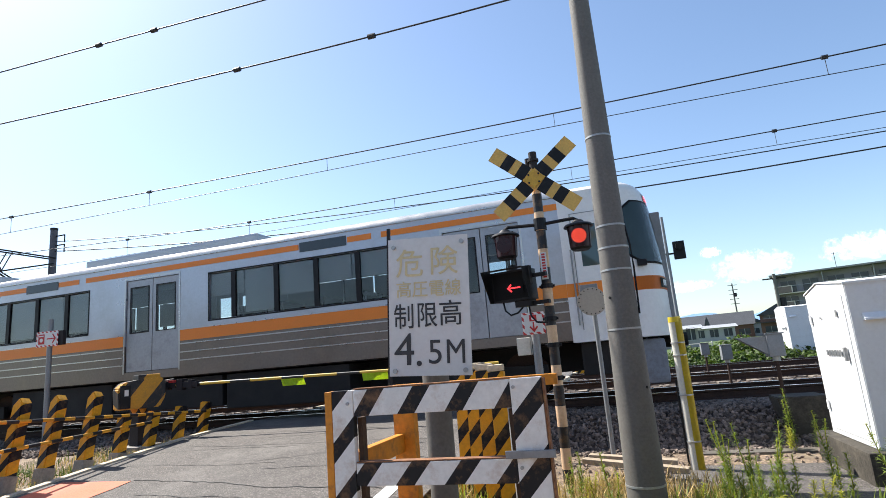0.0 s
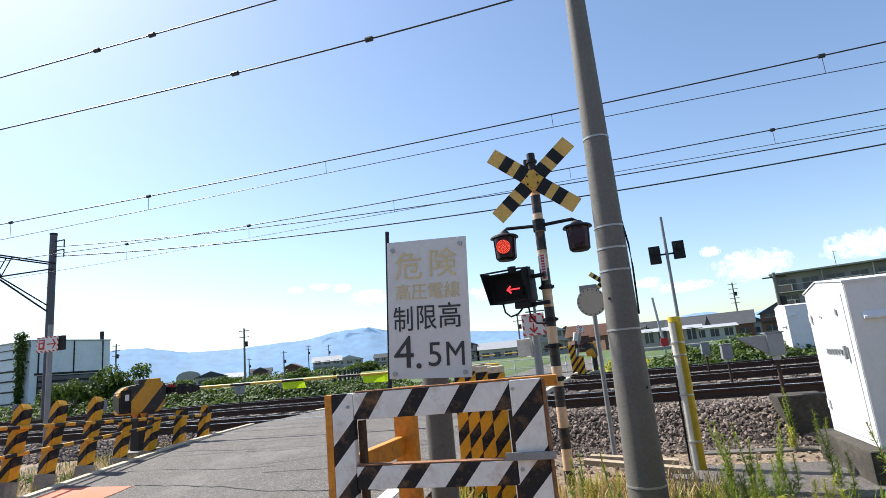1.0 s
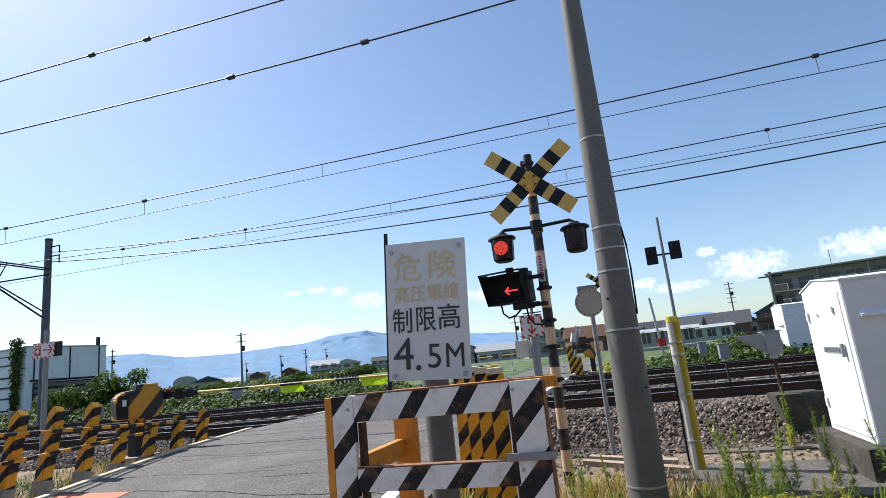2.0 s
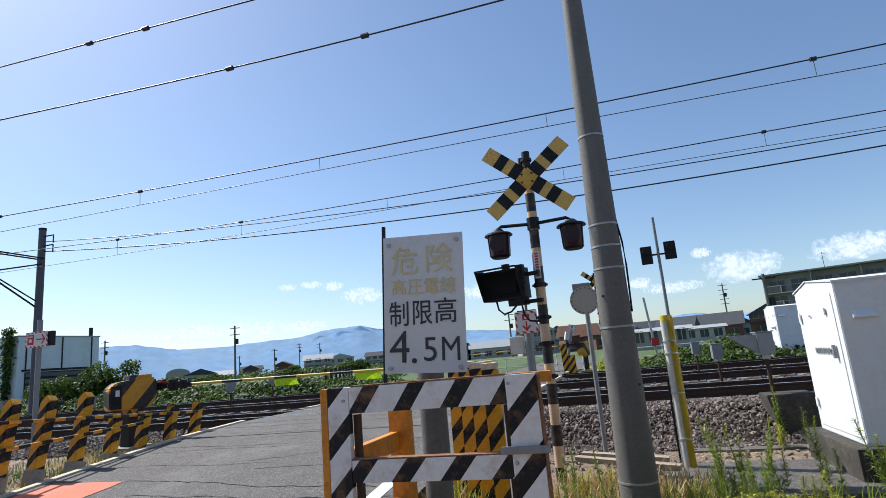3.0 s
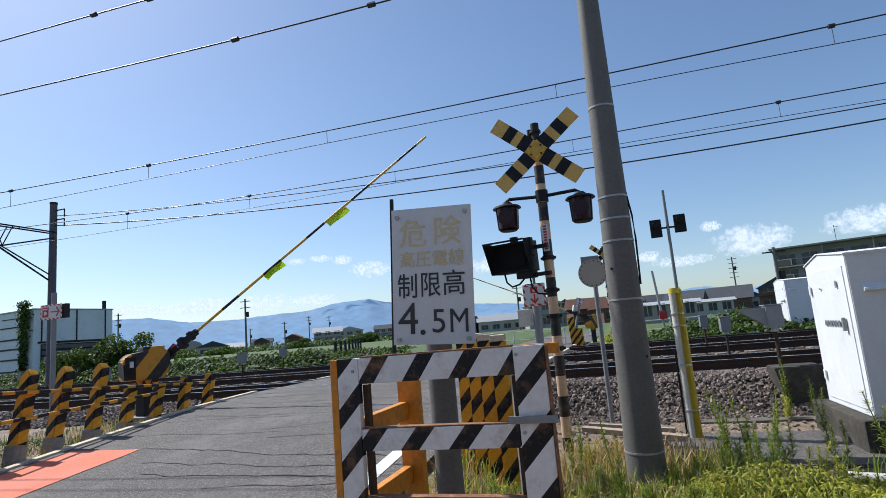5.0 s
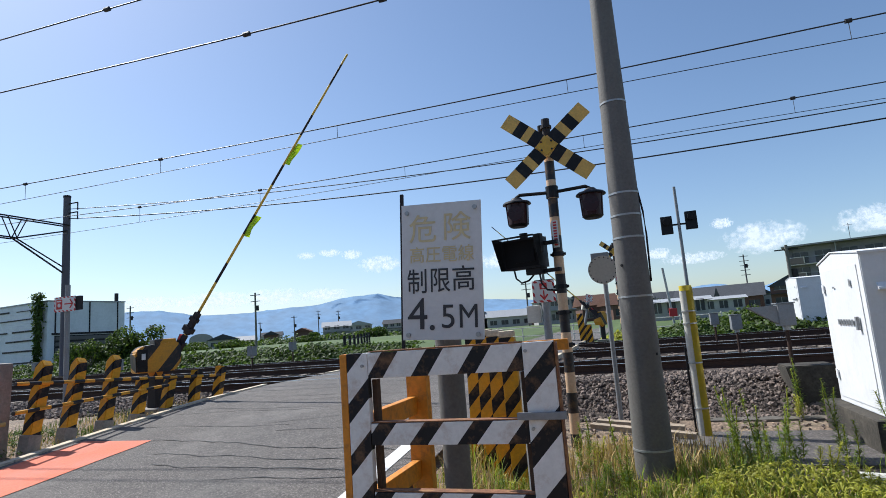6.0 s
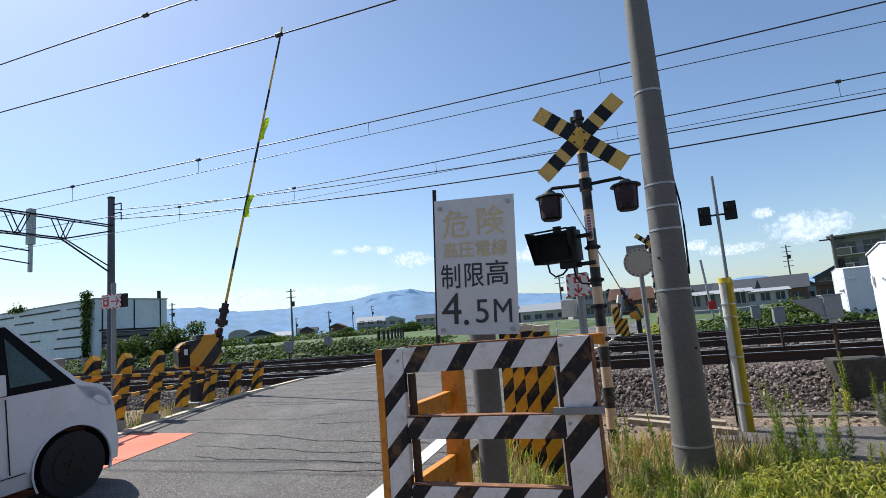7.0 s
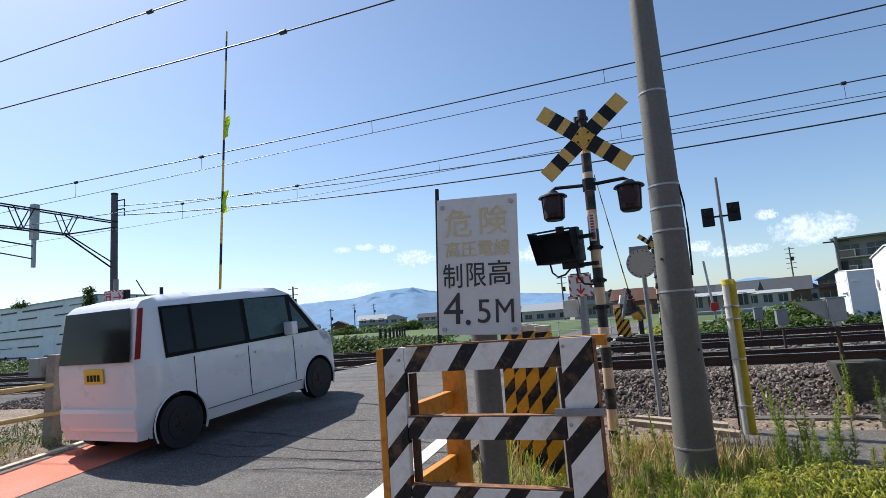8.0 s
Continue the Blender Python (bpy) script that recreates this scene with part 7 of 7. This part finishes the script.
# ---------------------------------------------------------------- weeds near the camera
def weed_mesh(h, seed, stems, leaves, lsize):
    """Leaves and stems of one clump: upright stems set with narrow rising leaves, denser and shorter to the tip."""
    rng = np.random.default_rng(seed)
    verts, faces = [], []
    st = bmesh.new()
    for k in range(stems):
        a0, hh = rng.uniform(0, 6.283), h * rng.uniform(0.6, 1.0)
        foot = np.array((math.cos(a0), math.sin(a0), 0)) * rng.uniform(0.0, 0.07)
        tilt = np.array((math.cos(a0), math.sin(a0), 0)) * rng.uniform(0.02, 0.2) * hh
        phase = rng.uniform(0, 6.283)

        def stem(t):
            return foot + tilt * t ** 1.5 + np.array((0.012 * math.sin(5 * t + phase), 0.012 * math.cos(4 * t + phase), hh * t))
        pipe(st, [tuple(stem(t)) for t in np.linspace(-0.04, 1, 6)], 0.0042, 5)
        for i in range(leaves):
            t = 0.08 + 0.92 * rng.uniform(0, 1) ** 0.75
            a = rng.uniform(0, 6.283)
            L = lsize * (1.2 - 0.75 * t) * rng.uniform(0.6, 1.25)
            p = stem(t)
            d = np.array((math.cos(a), math.sin(a), rng.uniform(0.1, 1.1)))
            d /= np.linalg.norm(d)
            w = np.cross(d, (0, 0, 1))
            w = w / (np.linalg.norm(w) + 1e-6) * L * 0.085
            mid, tip = p + d * L * 0.5, p + d * L - np.array((0, 0, L * rng.uniform(0.05, 0.4)))
            n = len(verts)
            verts += [tuple(p), tuple(mid + w), tuple(tip), tuple(mid - w)]
            faces += [(n, n + 1, n + 3), (n + 1, n + 2, n + 3)]
    me = bpy.data.meshes.new("leaves")
    me.from_pydata(verts, [], faces)
    me.materials.append(M["weed_leaf"] if seed % 3 else M["leaf_yellow"])
    return me, finish("stem", st, M["leaf_yellow"])


WEEDS = [weed_mesh(*a) for a in ((0.74, 1, 2, 190, 0.085), (0.6, 2, 2, 160, 0.085), (0.4, 3, 3, 110, 0.08), (0.3, 4, 4, 80, 0.085))]
rng_w = random.Random(8)
spots = [(-0.18, 4.2, 0), (0.42, 5.0, 2), (0.6, 5.2, 1), (0.72, 5.0, 1), (0.85, 5.3, 0), (0.95, 5.1, 1), (1.02, 5.6, 1), (0.78, 5.6, 0), (1.25, 5.9, 1), (1.55, 5.6, 1), (1.62, 5.9, 0), (1.85, 5.3, 0), (2.05, 5.7, 1), (1.9, 8.2, 0), (2.1, 8.1, 1), (1.75, 8.0, 2), (0.3, 4.4, 3), (0.55, 4.3, 2), (0.8, 4.5, 3), (-0.55, 5.3, 1), (-0.45, 5.6, 2), (-0.35, 5.0, 3), (-0.9, 4.0, 2), (-0.75, 4.3, 3), (-1.0, 4.3, 2), (-0.62, 6.0, 1), (1.1, 4.6, 3), (1.4, 4.8, 2), (2.3, 5.6, 2), (0.0, 4.3, 3), (-0.85, 3.6, 3), (-0.7, 3.8, 2), (0.2, 3.9, 2), (0.65, 3.9, 2), (0.9, 4.0, 2), (0.7, 5.35, 0), (0.66, 4.8, 1), (1.05, 5.3, 0), (0.9, 5.5, 1), (1.3, 5.3, 2), (1.5, 4.6, 3), (1.75, 4.8, 2), (-0.4, 4.4, 3), (-0.2, 4.7, 3), (1.2, 4.2, 3), (-0.95, 3.9, 1), (-1.1, 3.7, 2)]
for x, y, k in spots:
    w = empty("weed", pose(x, y, ground_z(x, y) - 0.02, rng_w.uniform(-6, 6), rng_w.uniform(-6, 6), rng_w.uniform(0, 360)), "tall green narrow-leaved roadside weed", "weed", "roadside weeds")
    for nm, me in zip(("leaves", "stem"), WEEDS[k]):
        o = new(nm, me)
        o.parent = w


def grass(name, count, region, h, material, label, seed, lean=0.5):
    rng = np.random.default_rng(seed)
    verts, faces = [], []
    x0, x1, y0, y1 = region
    cx = rng.uniform(x0, x1, 60)
    cy = rng.uniform(y0, y1, 60)
    for _ in range(count):
        i = rng.integers(60)
        x, y = cx[i] + rng.normal(0, 0.22), cy[i] + rng.normal(0, 0.22)
        if not (x0 <= x <= x1 and y0 <= y <= y1) or ROAD_L - 0.02 < x < ROAD_R + 0.05:
            continue
        z = ground_z(x, y) - 0.01
        L = h * rng.uniform(0.4, 1.2)
        a = rng.uniform(0, 6.283)
        d = np.array((math.cos(a), math.sin(a), 0)) * L * rng.uniform(0.1, lean)
        w = np.array((-math.sin(a), math.cos(a), 0)) * 0.0045
        k = len(verts)
        p = np.array((x, y, z))
        m1 = p + d * 0.35 + (0, 0, L * 0.6)
        verts += [tuple(p - w), tuple(p + w), tuple(m1 + w * 0.8), tuple(m1 - w * 0.8), tuple(p + d + (0, 0, L * 0.92))]
        faces += [(k, k + 1, k + 2, k + 3), (k + 3, k + 2, k + 4)]
    me = bpy.data.meshes.new(name)
    me.from_pydata(verts, [], faces)
    me.materials.append(M[material])
    tagged(new(name, me), label, "grass", kind="stuff")


grass("dry_grass", 5200, (-1.7, 0.9, 3.4, 6.4), 0.25, "dry", "tangled dry straw-coloured grass at the roadside", 21, 0.9)
grass("green_grass", 4500, (-1.7, 2.6, 3.2, 5.4), 0.3, "weed_leaf", "fresh green grass at the roadside", 22)
grass("dry_grass", 1500, (-8.6, -7.06, 2.5, 9.0), 0.15, "dry", "dry straw-coloured grass along the kerb", 23, 0.9)
grass("green_grass", 1200, (-9.5, -7.08, 2.0, 8.6), 0.15, "leaf", "low green grass along the kerb", 24)
for nm, args in (("verge_weeds", (-9.4, -7.25, 2.2, 6.3, 0.3, 4200, 0.05, "low leafy weeds beside the road", 41)), ("verge_weeds", (-1.5, 2.5, 3.4, 5.3, 0.24, 3000, 0.042, "low leafy weeds around the utility pole", 42))):
    thicket(nm, *args, "leaf_yellow" if args[8] == 42 else "leaf", 0.35)
thicket("verge_weeds", 0.15, 1.9, 3.6, 4.9, 0.42, 2400, 0.052, "yellow-green bushy weeds", 43, "leaf_yellow", 0.3)

# loose things on the ground
tagged(part("drain_pipe", tubes(((1.45, 5.1, 0.2), (3.6, 4.4, 0.2), 0.045), n=14), M["pvc"], smooth=40), "grey plastic pipe lying in the weeds", "pipe")
for x, y, L, rz in ((-0.55, 7.0, 0.95, -8), (-0.6, 6.75, 1.1, -14)):
    p = tagged(part("timber_plank", boxes((0, L, -0.06, 0.06, 0, 0.05), bevel=0.006), M["plank"], at=pose(x, y, 0.3, 0, 4, rz)), "weathered pale timber plank lying at the bank", "plank", "timber planks")
tagged(part("trough_cover", boxes((0.6, 6.0, 7.9, 8.15, -0.1, 0.15), bevel=0.01), M["dark_concrete"]), "low dark concrete cable trough along the bank", "cable trough", kind="structure")
tagged(part("path", boxes((0.3, 8.0, 5.7, 7.2, 0.02, 0.15), bevel=0.01), M["asphalt"]), "patchy asphalt trackside path", "path", kind="structure")
stub = empty("thin_post", pose(-0.62, 3.12, 0), "thin galvanised post clamped behind the guard", "post")
part("shaft", tubes(((0, 0, -0.1), (0, 0, 1.32), 0.03), n=14), M["galv"], stub, smooth=40)


# ---------------------------------------------------------------- everything that moves
def motions():
    # the train runs off along the near track
    times = [0.0, 0.1, 0.2, 0.3, 0.4, 0.5, 0.7, 1.0, 1.5, 2.5, 4.0, 6.0, 8.0]
    for ob, lag in ((train_tail, 0.0), (train_lead, -18.5)):
        walk(ob, [(t, pose(-0.76 + lag - 30.7 * t, 10.85, RAIL)) for t in times])
    # flashing is imitated: added discs flip in turn, then rest; the arrow plate flips dark
    def flips(lit, at):
        rows, now = [], lit[0][0] <= 0.0
        rows.append((0.0, at(0.0 if now else 180.0)))
        for a, b in lit:
            for t, goes_on in ((a, True), (b, False)):
                if t <= 0.0:
                    continue
                for k in range(4):
                    rows.append((t + 0.02 * k, at((180.0 - 60.0 * k) if goes_on else 60.0 * k)))
        return rows + [(8.0, at(180.0))]
    for disc, lit in zip(flashers, (((0.54, 1.22), (1.92, 2.3)), ((0.0, 0.54), (1.22, 1.92)))):
        walk(disc, flips(lit, lambda a: pose(0, -0.134, -0.008, 0, 0, a)))
    walk(arrow_plate, flips(((0.0, 2.2),), lambda a: pose(0.05, -0.04, -0.02, a, 0, 0)))
    # the barrier arms lift
    angles = [(0.0, -0.6), (3.45, -0.6), (3.6, 0.6), (3.8, 3.9), (4.0, 9.0), (4.2, 13.5), (4.4, 17.4), (4.6, 22.0), (5.2, 35.5), (5.8, 48.6), (6.0, 52.3), (6.2, 56.3), (6.5, 62.5), (6.8, 69.0), (7.0, 73.2), (7.2, 77.8), (7.4, 81.6), (7.6, 84.6), (7.8, 86.4), (8.0, 86.8)]
    walk(barrier_arm, [(t, pose(*ARM_AT, 0, -a, 0)) for t, a in angles])
    walk(far_arm, [(t, pose(*FAR_ARM_AT, 0, -(a if a < 5 else a - min(6.3, (a - 5) * 0.5)), 0)) for t, a in angles])
    # the van drives up over the crossing
    def van_y(t):
        # middle of the van; front axle is FRONT_W ahead
        return lerp_table(t, [(0.0, -7.5), (5.0, -4.2), (6.0, -1.15), (6.6, 1.05), (7.0, 2.48), (7.2, 3.18), (7.6, 4.66), (8.0, 6.15)])
    rows = []
    ts = [0.0, 1.0, 2.0, 3.0, 4.0, 5.0] + [5.5 + 0.1 * i for i in range(26)]
    for t in ts:
        y = van_y(t)
        x = -6.12 + 0.04 * max(0.0, y)
        a, b = road_z(y + FRONT_W), road_z(y + REAR_W)
        rows.append((t, pose(x, y, (a + b) / 2, math.degrees(math.atan2(a - b, FRONT_W - REAR_W)), 0, -4.0)))
    walk(van, rows)
    for wh, x, w in van_wheels:
        spins = [0.0 + 0.15 * i for i in range(54)]
        walk(wh, [(t, pose(x, w, WR, -math.degrees((van_y(t) + 7.5) / WR), 0, 0)) for t in spins if t <= 8.0])


motions()
